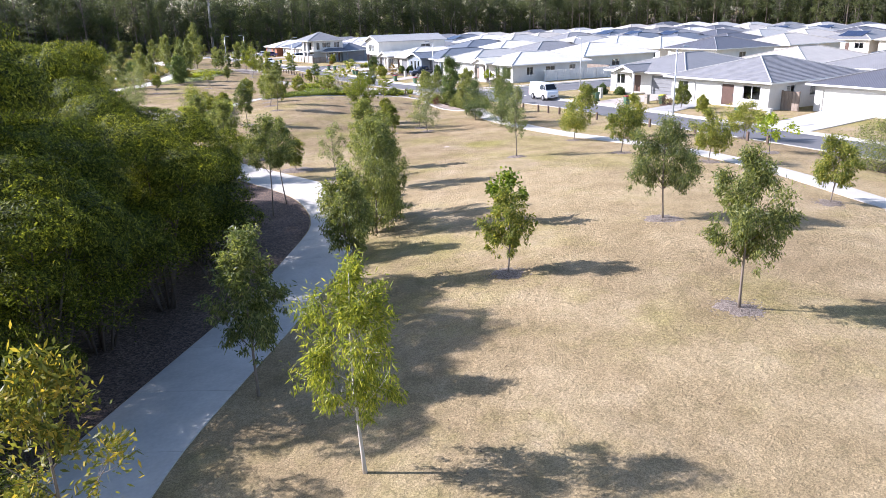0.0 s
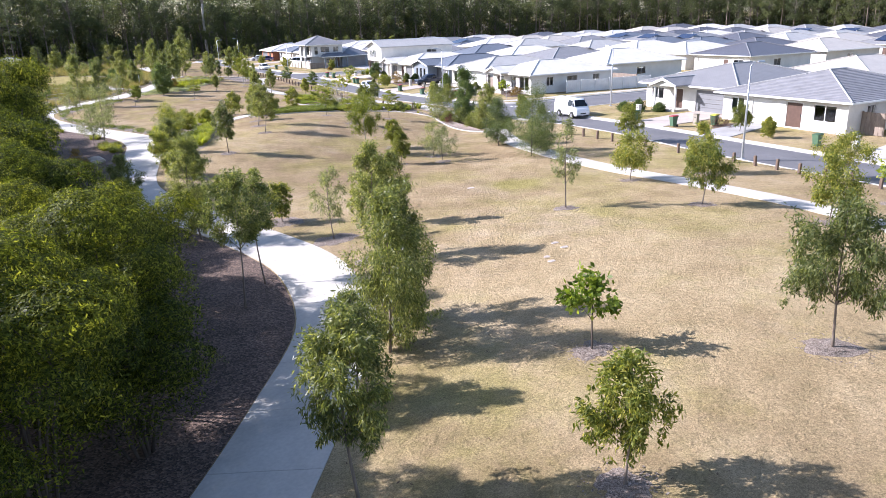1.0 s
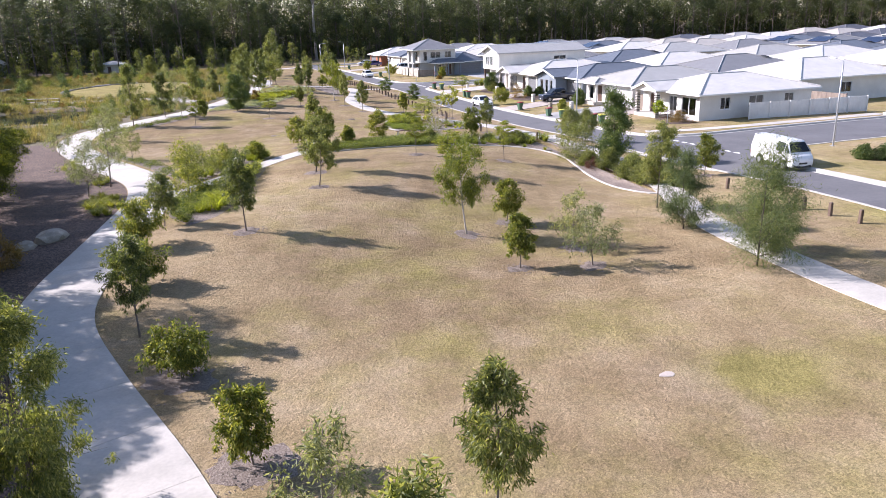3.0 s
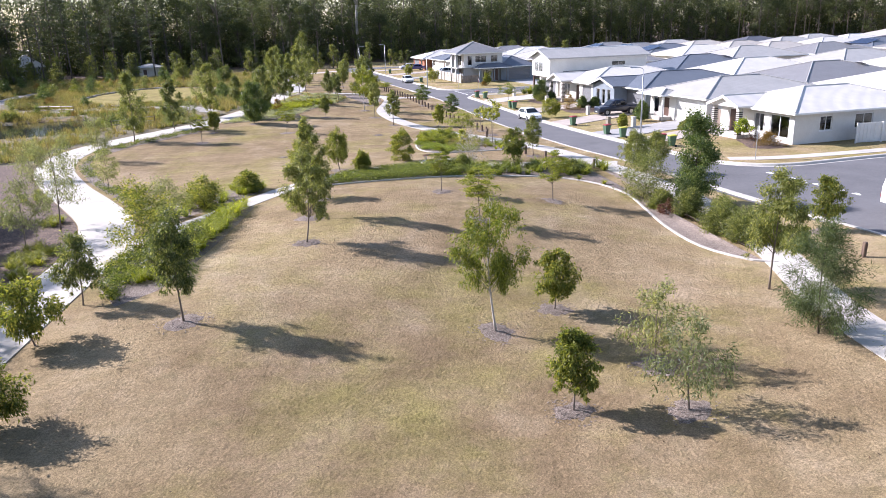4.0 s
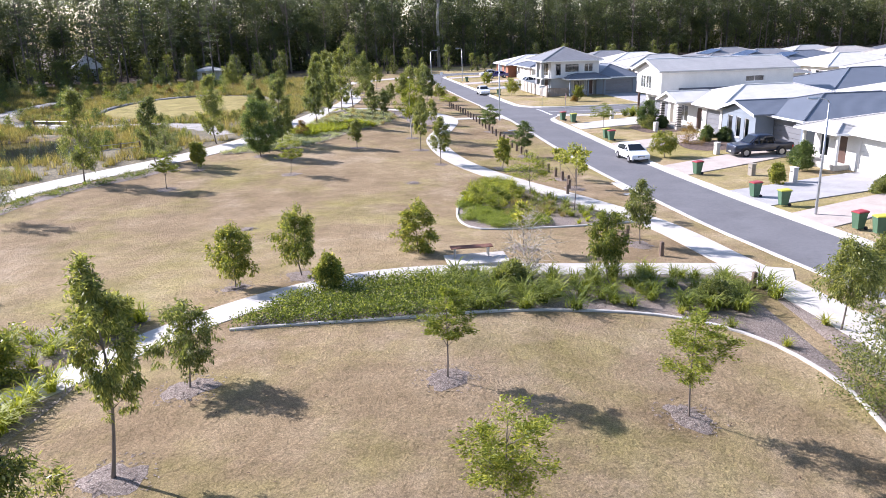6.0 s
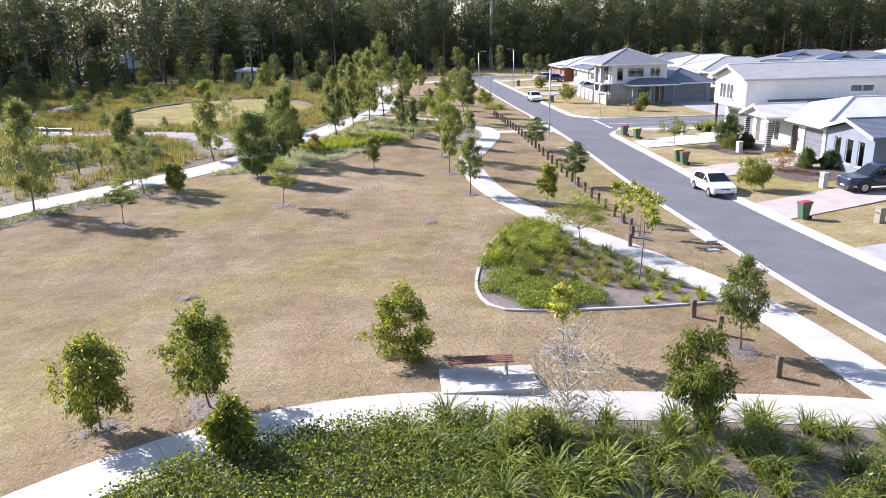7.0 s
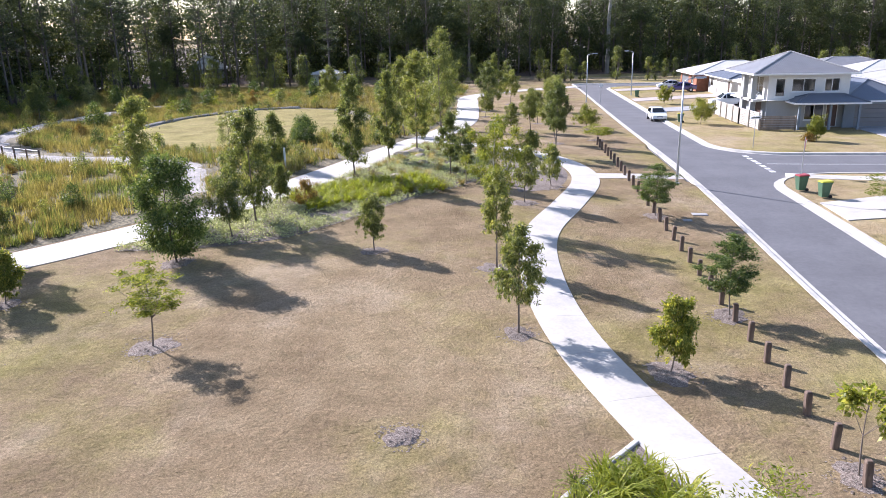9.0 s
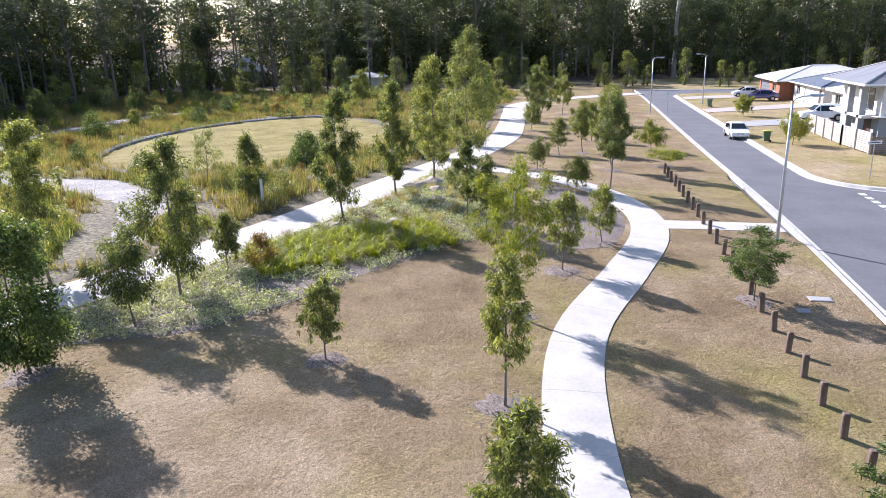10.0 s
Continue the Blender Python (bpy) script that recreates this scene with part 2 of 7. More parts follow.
L_GREY = leaf_material("grey_green_leaves", (0.12, 0.14, 0.08), (0.23, 0.255, 0.135), (0.38, 0.39, 0.22), 0.48)
L_DARK = leaf_material("dark_leaves", (0.04, 0.07, 0.024), (0.1, 0.15, 0.05), (0.22, 0.26, 0.11), 0.4)
L_BIG = leaf_material("broad_leaves", (0.085, 0.115, 0.028), (0.19, 0.22, 0.05), (0.42, 0.39, 0.11), 0.5)
L_LUSHLEAF = leaf_material("lush_leaves", (0.095, 0.145, 0.020), (0.21, 0.28, 0.034), (0.42, 0.46, 0.09), 0.5)
L_FERN = leaf_material("feathery_leaves", (0.10, 0.135, 0.025), (0.21, 0.245, 0.045), (0.35, 0.355, 0.09), 0.5)
L_PINE = leaf_material("needle_leaves", (0.07, 0.10, 0.045), (0.14, 0.18, 0.075), (0.25, 0.28, 0.13), 0.42)
L_WATTLE = leaf_material("wattle_leaves", (0.022, 0.030, 0.008), (0.090, 0.115, 0.018), (0.30, 0.32, 0.045), 0.46, gloss=0.14)
L_BRONZE = leaf_material("bronze_leaves", (0.075, 0.095, 0.022), (0.19, 0.195, 0.04), (0.44, 0.33, 0.06), 0.42)
L_RUST = leaf_material("rusty_leaves", (0.12, 0.09, 0.03), (0.24, 0.16, 0.05), (0.36, 0.22, 0.08))
L_FOREST = leaf_material("forest_leaves", (0.032, 0.046, 0.020), (0.080, 0.102, 0.042), (0.21, 0.235, 0.10), 0.28)
L_FOREST_PINE = leaf_material("forest_needles", (0.030, 0.044, 0.026), (0.066, 0.088, 0.050), (0.15, 0.175, 0.10), 0.3)
L_STRAP = leaf_material("strappy_leaves", (0.15, 0.19, 0.018), (0.34, 0.38, 0.040), (0.60, 0.60, 0.15), 0.55, True)
L_MIDSTRAP = leaf_material("olive_strappy_leaves", (0.095, 0.12, 0.02), (0.29, 0.315, 0.05), (0.58, 0.55, 0.17), 0.5, True)
L_DARKSTRAP = leaf_material("dark_strappy_leaves", (0.065, 0.095, 0.018), (0.20, 0.24, 0.046), (0.46, 0.47, 0.15), 0.46, True)
L_SEDGE = leaf_material("sedge", (0.125, 0.110, 0.048), (0.255, 0.215, 0.100), (0.43, 0.36, 0.18), 0.45)
L_COVER = leaf_material("ground_cover", (0.055, 0.085, 0.018), (0.145, 0.185, 0.040), (0.37, 0.40, 0.11), 0.42)
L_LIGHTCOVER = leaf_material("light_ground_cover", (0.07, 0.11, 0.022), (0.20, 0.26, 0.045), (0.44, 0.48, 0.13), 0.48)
L_SILVER = leaf_material("silvery_ground_cover", (0.21, 0.25, 0.14), (0.38, 0.42, 0.28), (0.55, 0.57, 0.42), 0.3)
L_TWIG = leaf_material("dry_grey_leaves", (0.24, 0.20, 0.15), (0.38, 0.33, 0.26), (0.52, 0.46, 0.34), 0.3)
L_YELLOW = leaf_material("yellow_leaves", (0.13, 0.165, 0.034), (0.27, 0.295, 0.065), (0.48, 0.46, 0.16), 0.5)
L_PURPLE = leaf_material("purple_leaves", (0.07, 0.03, 0.03), (0.15, 0.07, 0.06), (0.24, 0.13, 0.10), 0.3)
BARK_GREY = bark("grey_bark", (0.12, 0.095, 0.075), (0.26, 0.21, 0.17))
BARK_PALE = bark("pale_bark", (0.34, 0.30, 0.25), (0.62, 0.57, 0.50))
BARK_DARK = bark("dark_bark", (0.05, 0.038, 0.03), (0.13, 0.10, 0.08))
BARK_FOREST = bark("forest_bark", (0.055, 0.046, 0.04), (0.17, 0.145, 0.125), 2.0)
BARK_GUM = bark("smooth_gum_bark", (0.19, 0.175, 0.155), (0.40, 0.37, 0.33), 1.5)
TIMBER = bark("weathered_timber", (0.09, 0.06, 0.045), (0.21, 0.15, 0.11))


# ---- mesh tools ----
class Shape:
    """Collects boxes, tubes and sheets for one mesh."""

    def __init__(self):
        self.v, self.f = [], []

    def add(self, verts, faces):
        n = len(self.v)
        self.v += [tuple(p) for p in verts]
        self.f += [tuple(i + n for i in f) for f in faces]
        return self

    def box(self, x0, y0, z0, x1, y1, z1, c=0.0):
        """A box; c: width of the chamfer round its top and upright edges."""
        if c <= 0:
            p = [(x, y, z) for z in (z0, z1) for y in (y0, y1) for x in (x0, x1)]
            return self.add(p, [(0, 2, 3, 1), (4, 5, 7, 6), (0, 1, 5, 4), (2, 6, 7, 3), (0, 4, 6, 2), (1, 3, 7, 5)])
        rings = []
        for z, s in ((z0, 0), (z1 - c, 0), (z1, c)):
            a, b, e, d, k = x0 + s, x1 - s, y0 + s, y1 - s, c
            rings.append([(a + k, e, z), (b - k, e, z), (b, e + k, z), (b, d - k, z), (b - k, d, z), (a + k, d, z), (a, d - k, z), (a, e + k, z)])
        return self.loft(rings)

    def loft(self, rings, caps=True):
        n, k = len(rings[0]), len(rings)
        f = [(i * n + j, i * n + (j + 1) % n, (i + 1) * n + (j + 1) % n, (i + 1) * n + j) for i in range(k - 1) for j in range(n)]
        if caps:
            f += [tuple(range(n - 1, -1, -1)), tuple(range((k - 1) * n, k * n))]
        return self.add([p for r in rings for p in r], f)

    def tube(self, pts, radii, n=6):
        pts = [Vector(p) for p in pts]
        rings = []
        for i, p in enumerate(pts):
            d = (pts[min(i + 1, len(pts) - 1)] - pts[max(i - 1, 0)]).normalized()
            a = d.orthogonal().normalized() if abs(d.z) < 0.9 else Vector((1, 0, 0)).cross(d).normalized()
            b = d.cross(a)
            r = radii[i] if isinstance(radii, (list, tuple)) else radii
            rings.append([p + (a * math.cos(k * math.tau / n) + b * math.sin(k * math.tau / n)) * r for k in range(n)])
        return self.loft(rings)

    def weld(self):
        """Joins blocks at shared corners and drops the faces between them."""
        at, new_i, v = {}, [], []
        for p in self.v:
            k = tuple(round(c, 3) for c in p)
            if k not in at:
                at[k] = len(v)
                v.append(p)
            new_i.append(at[k])
        faces = [tuple(new_i[i] for i in f) for f in self.f]
        count = collections.Counter(frozenset(f) for f in faces)
        self.v, self.f = v, [f for f in faces if count[frozenset(f)] == 1]
        return self

    def mesh(self, name, smooth=False):
        me = bpy.data.meshes.new(name)
        me.from_pydata(self.v, [], self.f)
        if smooth:
            me.polygons.foreach_set("use_smooth", [True] * len(me.polygons))
        me.update()
        return me


def quick_mesh(name, V, F):
    """A mesh from arrays, for leaves and grounds."""
    me = bpy.data.meshes.new(name)
    me.vertices.add(len(V))
    me.vertices.foreach_set("co", np.asarray(V, dtype=np.float32).ravel())
    F = np.asarray(F, dtype=np.int32)
    me.loops.add(F.size)
    me.loops.foreach_set("vertex_index", F.ravel())
    me.polygons.add(len(F))
    me.polygons.foreach_set("loop_start", np.arange(len(F), dtype=np.int32) * F.shape[1])
    me.update(calc_edges=True)
    return me


def part(name, shape, mat, parent=None, label="", smooth=False):
    me = shape.mesh(name, smooth) if isinstance(shape, Shape) else shape
    ob = new(name, me)
    if mat and not me.materials:
        me.materials.append(mat)
    if parent:
        ob.parent = parent
    if label:
        ob["label"] = label
    return ob


def thing(name, m, label, category, group="", kind=""):
    ob = new(name)
    ob.empty_display_size = 0.2
    ob.matrix_basis = m
    return tagged(ob, label, category, group, kind)


def ground(x, y):
    return float(hills(np.float64(x), np.float64(y)))


def spline(points, step):
    """Points at even steps along a smooth line through the given ones."""
    P = [np.array(p, float) for p in points]
    P = [2 * P[0] - P[1]] + P + [2 * P[-1] - P[-2]]
    out = []
    for a, b, c, d in zip(P, P[1:], P[2:], P[3:]):
        for s in np.linspace(0, 1, 24, endpoint=False):
            out.append(0.5 * (2 * b + (c - a) * s + (2 * a - 5 * b + 4 * c - d) * s ** 2 + (3 * b - a - 3 * c + d) * s ** 3))
    out.append(P[-2])
    out = np.array(out)
    L = np.concatenate([[0], np.cumsum(np.hypot(*np.diff(out, axis=0).T))])
    n = max(2, int(round(L[-1] / step)) + 1)
    u = np.linspace(0, L[-1], n)
    return np.stack([np.interp(u, L, out[:, 0]), np.interp(u, L, out[:, 1])], 1)


def sides(line):
    """The unit normals to the left of a line."""
    d = np.gradient(line, axis=0)
    d /= np.linalg.norm(d, axis=1)[:, None]
    return np.stack([-d[:, 1], d[:, 0]], 1)


# ---- plan ----
MAIN_PATH = spline([(-6, 6), (-2.4, 11.6), (0.2, 16.0), (2.9, 19.6), (6.4, 24.2), (9.4, 28.6), (12.2, 33.2), (13.4, 38), (13.5, 42.5), (12.2, 48.4), (10.3, 54.2), (9.0, 59), (9.1, 63), (10.2, 68.5), (11.2, 74), (11.9, 79.5), (11.5, 85.6), (9.4, 92),
                    (6.9, 98.5), (4.6, 106.8), (4.6, 114.6), (7.2, 120.4), (11.0, 125.2), (15.2, 130.1), (19.2, 135.8), (22.3, 142), (25.0, 150), (27.6, 162), (30.2, 178), (30.2, 190), (29.6, 202), (29.6, 213), (35, 222), (44, 229), (47, 231)], 1.0)
FOOT_PATH = spline([(31.0, 4), (31.9, 11), (33.2, 18.3), (35.0, 24.7), (36.4, 32), (36.7, 40), (36.6, 46), (37.2, 53), (38.9, 61.5), (41.2, 67), (43.6, 72.6), (45.0, 79.9), (45.2, 86.5), (45.0, 94), (44.6, 101), (42.4, 108.4), (39.6, 115.6), (37.6, 122), (36.8, 128), (37.0, 133.5), (38.8, 139.3), (40.2, 144.5),
                    (40.1, 149), (38.3, 153.8), (35.2, 157.6), (31.5, 160.2), (28.5, 161.5)], 1.0)
CROSS_PATH = spline([(12.4, 77.6), (14.3, 80.4), (18.0, 84.6), (21.6, 88.6), (25.4, 91.4), (29.4, 92.9), (34, 93.3), (39, 93.2), (43.6, 92.6), (46.4, 91.2)], 1.0)
SPUR_PATH = spline([(40.6, 146.6), (43.0, 146.9), (46.6, 147.1)], 1.0)
ROAD_W = 5.6


def road_left(y):
    return np.interp(y, [-60, 20, 34, 45, 58, 75, 90, 100, 400], [42.5, 44.3, 45.0, 45.7, 47.4, 48.2, 47.6, 47.1, 47.0])


def road_right(y):
    return np.interp(y, [-60, 20, 38, 55, 70, 90, 105, 130, 144, 400], [49.5, 51.6, 52.2, 52.4, 52.7, 52.8, 52.5, 52.4, 52.1, 52.1])


STREETS = [(75.0, 84.6), (149.0, 157.2), (231.5, 238.5)]


def road_sdf(x, y):
    """Distance to the carriageway's edge, negative on the road."""
    d = np.maximum(np.maximum(road_left(y) - x, x - road_right(y)), y - 238.5)
    for (a, b) in STREETS:
        s = np.maximum(np.abs(y - (a + b) / 2) - (b - a) / 2, 50.0 - x)
        r = 5.0
        u, v = np.maximum(r - d, 0), np.maximum(r - s, 0)
        d = np.maximum(r, np.minimum(d, s)) - np.hypot(u, v)
    return d


def smooth01(a, b, v):
    t = np.clip((v - a) / (b - a), 0, 1)
    return t * t * (3 - 2 * t)


POND = (-3.2, 139.0, 8.9, 8.4)


def land(x, y):
    """Ground level: cut down under the road and in the pond."""
    z = hills(x, y)
    z = z - 0.45 * (1 - smooth01(-0.2, 0.05, road_sdf(x, y)))
    px, py, a, b = POND
    return z - 0.9 * (1 - smooth01(0.75, 1.15, np.hypot((x - px) / a, (y - py) / b)))


def axis(fine, step, lo, hi):
    """Uneven grid lines: fine in some spans, a step between, and wide out to the horizon."""
    out = list(np.arange(lo, hi, step))
    for a, b, s in fine:
        out = [v for v in out if v < a - s / 2 or v > b + s / 2] + list(np.arange(a, b + s / 2, s))
    far, v = [], 6.0
    while v < 2600:
        far.append(v)
        v *= 1.5
    return np.array([lo - f for f in reversed(far)] + sorted(out) + [hi + f for f in far])


def sheet(xs, ys, height, keep=None):
    X, Y = np.meshgrid(xs, ys)
    V = np.stack([X.ravel(), Y.ravel(), height(X, Y).ravel()], 1)
    n, m = len(xs), len(ys)
    i = (np.arange(m - 1)[:, None] * n + np.arange(n - 1)[None]).ravel()
    F = np.stack([i, i + 1, i + n + 1, i + n], 1)
    if keep is not None:
        k = keep(V[:, 0], V[:, 1])
        F = F[k[F].any(1)]
        used = np.unique(F)
        re = np.full(len(V), -1)
        re[used] = np.arange(len(used))
        V, F = V[used], re[F]
    return V, F


GX = axis([(43.8, 49.0, 0.2), (51.4, 58.0, 0.2)], 1.2, -70, 150)
GY = axis([(69.6, 75.6, 0.2), (84.0, 90.2, 0.2), (143.6, 149.6, 0.2), (156.6, 162.8, 0.2), (231.0, 239.0, 0.4)], 1.2, -30, 260)
me = quick_mesh("ground", *sheet(GX, GY, land))
me.polygons.foreach_set("use_smooth", [True] * len(me.polygons))
lawn = tagged(part("ground", me, LAWN), "dry patchy mown lawn, brown and pale green", "ground", kind="structure")
RX, RY = GX[(GX > 40) & (GX < 151)], GY[(GY > -40) & (GY < 245)]
me = quick_mesh("road", *sheet(RX, RY, lambda x, y: hills(x, y) - 0.13 + 0.0 * x, lambda x, y: road_sdf(x, y) < -0.12))
tagged(part("road", me, ASPHALT), "grey asphalt suburban road with concrete kerbs", "road", kind="structure")


def swept(line, profile, base, name, mat, closed=False):
    """A profile (offset to the left, height) swept along a line on the ground."""
    s = Shape()
    N = sides(line)
    rings = []
    for p, n in zip(line, N):
        z = base(p[0], p[1])
        rings.append([(p[0] + n[0] * o, p[1] + n[1] * o, z + h) for o, h in profile])
    return s.loft(rings)


def arc(cx, cy, r, a0, a1, n=9):
    return [(cx + r * math.cos(radians(a)), cy + r * math.sin(radians(a))) for a in np.linspace(a0, a1, n)]


def kerb_line(pts):
    P = np.array(pts, float)
    L = np.concatenate([[0], np.cumsum(np.hypot(*np.diff(P, axis=0).T))])
    u = np.linspace(0, L[-1], max(3, int(L[-1] / 1.0)))
    return np.stack([np.interp(u, L, P[:, 0]), np.interp(u, L, P[:, 1])], 1)


KERB_PROFILE = [(-0.42, -0.30), (-0.42, -0.115), (-0.16, -0.125), (-0.10, 0.0), (-0.05, 0.035), (0.16, 0.04), (0.16, -0.30)]
ys = np.arange(-55, 228, 2.0)
kerbs = {"kerb_left": kerb_line([(road_left(y), y) for y in ys] + arc(52, 228, 5, 180, 180, 1) + [(47.0, 238.5)])}
RR = 5.0
rows = [(road_right(y), y) for y in np.arange(-55, 69.9, 2.5)] + arc(52.7 + RR, 75 - RR, RR, 180, 90) + [(150, 75)]
kerbs["kerb_corner_south"] = kerb_line(rows)
rows = [(150, 84.6)] + arc(52.8 + RR, 84.6 + RR, RR, 270, 180) + [(road_right(y), y) for y in np.arange(90.2, 143.5, 2.5)] + arc(52.1 + RR, 149 - RR, RR, 180, 90) + [(150, 149)]
kerbs["kerb_middle"] = kerb_line(rows)
rows = [(150, 157.2)] + arc(52.1 + RR, 157.2 + RR, RR, 270, 180) + [(52.1, 190), (52.1, 226.4)] + arc(52.1 + RR, 231.5 - RR, RR, 180, 90) + [(150, 231.5)]
kerbs["kerb_north"] = kerb_line(rows)
kerbs["kerb_end"] = kerb_line([(47, 238.5), (150, 238.5)])
for k, line in kerbs.items():
    prof = KERB_PROFILE if k in ("kerb_left", "kerb_end") else [(-o, h) for o, h in reversed(KERB_PROFILE)]
    if k not in ("kerb_left", "kerb_end"):
        prof = [(-o, h) for o, h in KERB_PROFILE]
    tagged(part("kerb", swept(line, prof, ground, k, KERB), KERB), "pale concrete kerb and gutter along the road", "kerb", kind="structure")


def slab_path(name, line, width, label, every=3, mat=CONCRETE, lift=0.035, thick=0.25):
    """A poured path: one slab for every few metres, with a narrow joint between."""
    root = tagged(new(name), label, "path", kind="structure")
    N = sides(line)
    for i in range(0, len(line) - 1, every):
        j = min(i + every, len(line) - 1)
        rings = []
        for k in range(i, j + 1):
            p, n = line[k], N[k]
            t = (line[min(k + 1, len(line) - 1)] - line[max(k - 1, 0)])
            t = t / np.linalg.norm(t) * (0.006 if k == i else -0.006 if k == j else 0)
            r = []
            for o, dz in ((width / 2, -thick), (width / 2, 0), (width / 4, 0.012), (0, 0.018), (-width / 4, 0.012), (-width / 2, 0), (-width / 2, -thick)):
                x, y = p[0] + n[0] * o + t[0], p[1] + n[1] * o + t[1]
                r.append((x, y, float(hills(x, y)) + lift + dz))
            rings.append(r[::-1])
        part("slab", Shape().loft(rings), mat, root)
    return root


slab_path("main_path", MAIN_PATH, 2.9, "wide curving pale concrete path through the park")
slab_path("foot_path", FOOT_PATH, 1.75, "pale concrete footpath winding beside the road", lift=0.03)
slab_path("cross_path", CROSS_PATH[1:], 1.7, "narrow pale concrete path across the lawn", lift=0.025)
slab_path("spur_path", SPUR_PATH[0:], 1.5, "short concrete path to the kerb", lift=0.02)


# ---- beds ----
from mathutils.geometry import delaunay_2d_cdt


def bed(name, outline, mat, label, category, lift=0.03, cell=1.0, edge=0.12):
    """A planted bed: an uneven skin on the ground inside an outline."""
    P = [Vector(p) for p in outline]
    n = len(P)
    xs, ys = [p.x for p in P], [p.y for p in P]

    def inside(x, y):
        c = False
        for i in range(n):
            a, b = P[i], P[i - 1]
            if (a.y > y) != (b.y > y) and x < (b.x - a.x) * (y - a.y) / (b.y - a.y) + a.x:
                c = not c
        return c
    rng = random.Random(len(name) + n)
    pts = [Vector((x + rng.uniform(-.3, .3) * cell, y + rng.uniform(-.3, .3) * cell)) for x in np.arange(min(xs), max(xs), cell) for y in np.arange(min(ys), max(ys), cell)]
    pts = [p for p in pts if inside(p.x, p.y) and min((p - q).length for q in P) > cell * 0.4]
    v, _, f, *_ = delaunay_2d_cdt(P + pts, [(i, (i + 1) % n) for i in range(n)], [], 1, 1e-4)
    s = Shape()
    s.add([(p.x, p.y, float(land(np.float64(p.x), np.float64(p.y))) + (lift if i >= n else lift * 0.3) + (rng.uniform(0, 0.03) if i >= n else 0)) for i, p in enumerate(v)], [tuple(t) for t in f])
    ob = tagged(part(name, s, mat, smooth=True), label, category, kind="structure")
    return ob, inside


def closed(points, step=0.9):
    return spline(list(points) + [points[0]], step)[:-1]


GROVE_EDGE = [(p[0] + n[0] * 1.5, p[1] + n[1] * 1.5) for p, n in zip(MAIN_PATH, sides(MAIN_PATH))]
grove_line = [g for g in GROVE_EDGE[::2] if g[1] < 111]
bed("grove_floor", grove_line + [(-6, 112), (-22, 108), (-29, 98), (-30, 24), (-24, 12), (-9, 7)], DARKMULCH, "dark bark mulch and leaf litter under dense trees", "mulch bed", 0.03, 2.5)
bedge = spline([(23.6, 88.0), (28.6, 87.6), (33.9, 88.1), (38.4, 87.6), (41.0, 85.6), (41.9, 82.2), (41.2, 78.6), (40.2, 74.8), (39.6, 70.9), (40.2, 68.2), (41.0, 67.4)], 1.0)
cs = CROSS_PATH[(CROSS_PATH[:, 0] > 24.5) & (CROSS_PATH[:, 0] < 44.2)]
inner = [(p[0] - n[0] * 0.85, p[1] - n[1] * 0.85) for p, n in zip(cs, sides(cs))]
fp = FOOT_PATH[(FOOT_PATH[:, 1] > 67) & (FOOT_PATH[:, 1] < 91)]
inner2 = [(p[0] + n[0] * 0.88, p[1] + n[1] * 0.88) for p, n in zip(fp, sides(fp))][::-1]
BED_B, in_b = bed("garden_bed_curved", list(map(tuple, bedge)) + inner2 + inner[::-1], MULCH, "curved mulch garden bed with shrubs and a concrete edge", "garden bed")
cf = FOOT_PATH[(FOOT_PATH[:, 1] > 101.6) & (FOOT_PATH[:, 1] < 116.5)]
cside = [(p[0] + n[0] * 0.88, p[1] + n[1] * 0.88) for p, n in zip(cf, sides(cf))]
cedge = spline([tuple(cside[-1]), (36.2, 112.2), (34.7, 107.2), (34.1, 103.8), (34.3, 101.6), (35.3, 100.9), (39.3, 101.1), tuple(cside[0])], 0.8)
BED_C, in_c = bed("garden_bed_triangular", list(map(tuple, cedge[:-1])) + cside[:-1], MULCH, "triangular mulch garden bed with grasses and a concrete edge", "garden bed")
DOUT = closed([(14.0, 70.2), (15.6, 71.6), (16.9, 75.0), (18.4, 80.0), (19.6, 85.2), (17.6, 83.1), (14.0, 78.6), (12.9, 74)], 0.9)
BED_D, in_d = bed("garden_bed_strip", DOUT, MULCH, "narrow mulch bed of strappy plants beside the path", "garden bed")
EOUT = closed([(17.4, 129.6), (20.6, 130.0), (24.2, 131.4), (26.3, 133.6), (28.6, 137.4), (31.0, 140.6), (33.0, 143.4), (34.4, 148), (33.6, 153.4), (31.0, 157.4), (28.2, 158.6), (26.6, 150), (23.9, 141.8), (20.8, 135.3)], 1.0)
BED_E, in_e = bed("garden_bed_long", EOUT, MULCH, "long mulch bed of grasses and silvery ground cover", "garden bed")
BED_F, in_f = bed("garden_bed_bend", [(13.8, 84), (13.6, 89), (11.6, 94.6), (9.2, 99.6), (8.0, 104), (6.9, 109), (7.4, 113), (9.6, 117.4), (13.2, 121.6), (15.4, 125.0), (13.2, 125.2), (9.6, 120.4), (6.6, 115), (6.3, 107.2), (8.4, 99.4), (11.0, 93), (13.0, 87)], MULCH, "mulch bed with low plants along the path bend", "garden bed")
GOUT = closed([(14.2, 82.6), (17.4, 86.2), (20.4, 89.6), (19.6, 91.6), (16.2, 90.4), (13.8, 88)], 0.9)
BED_G, in_g = bed("garden_bed_small", GOUT, MULCH, "mulch bed of bright grasses and shrubs", "garden bed")
bed("garden_bed_road", closed([(38.2, 14), (39.8, 20), (41.5, 26.5), (43.8, 27.4), (43.6, 20), (42.8, 12)], 1.0), DARKMULCH, "reddish bark mulch bed with scattered branches", "garden bed")
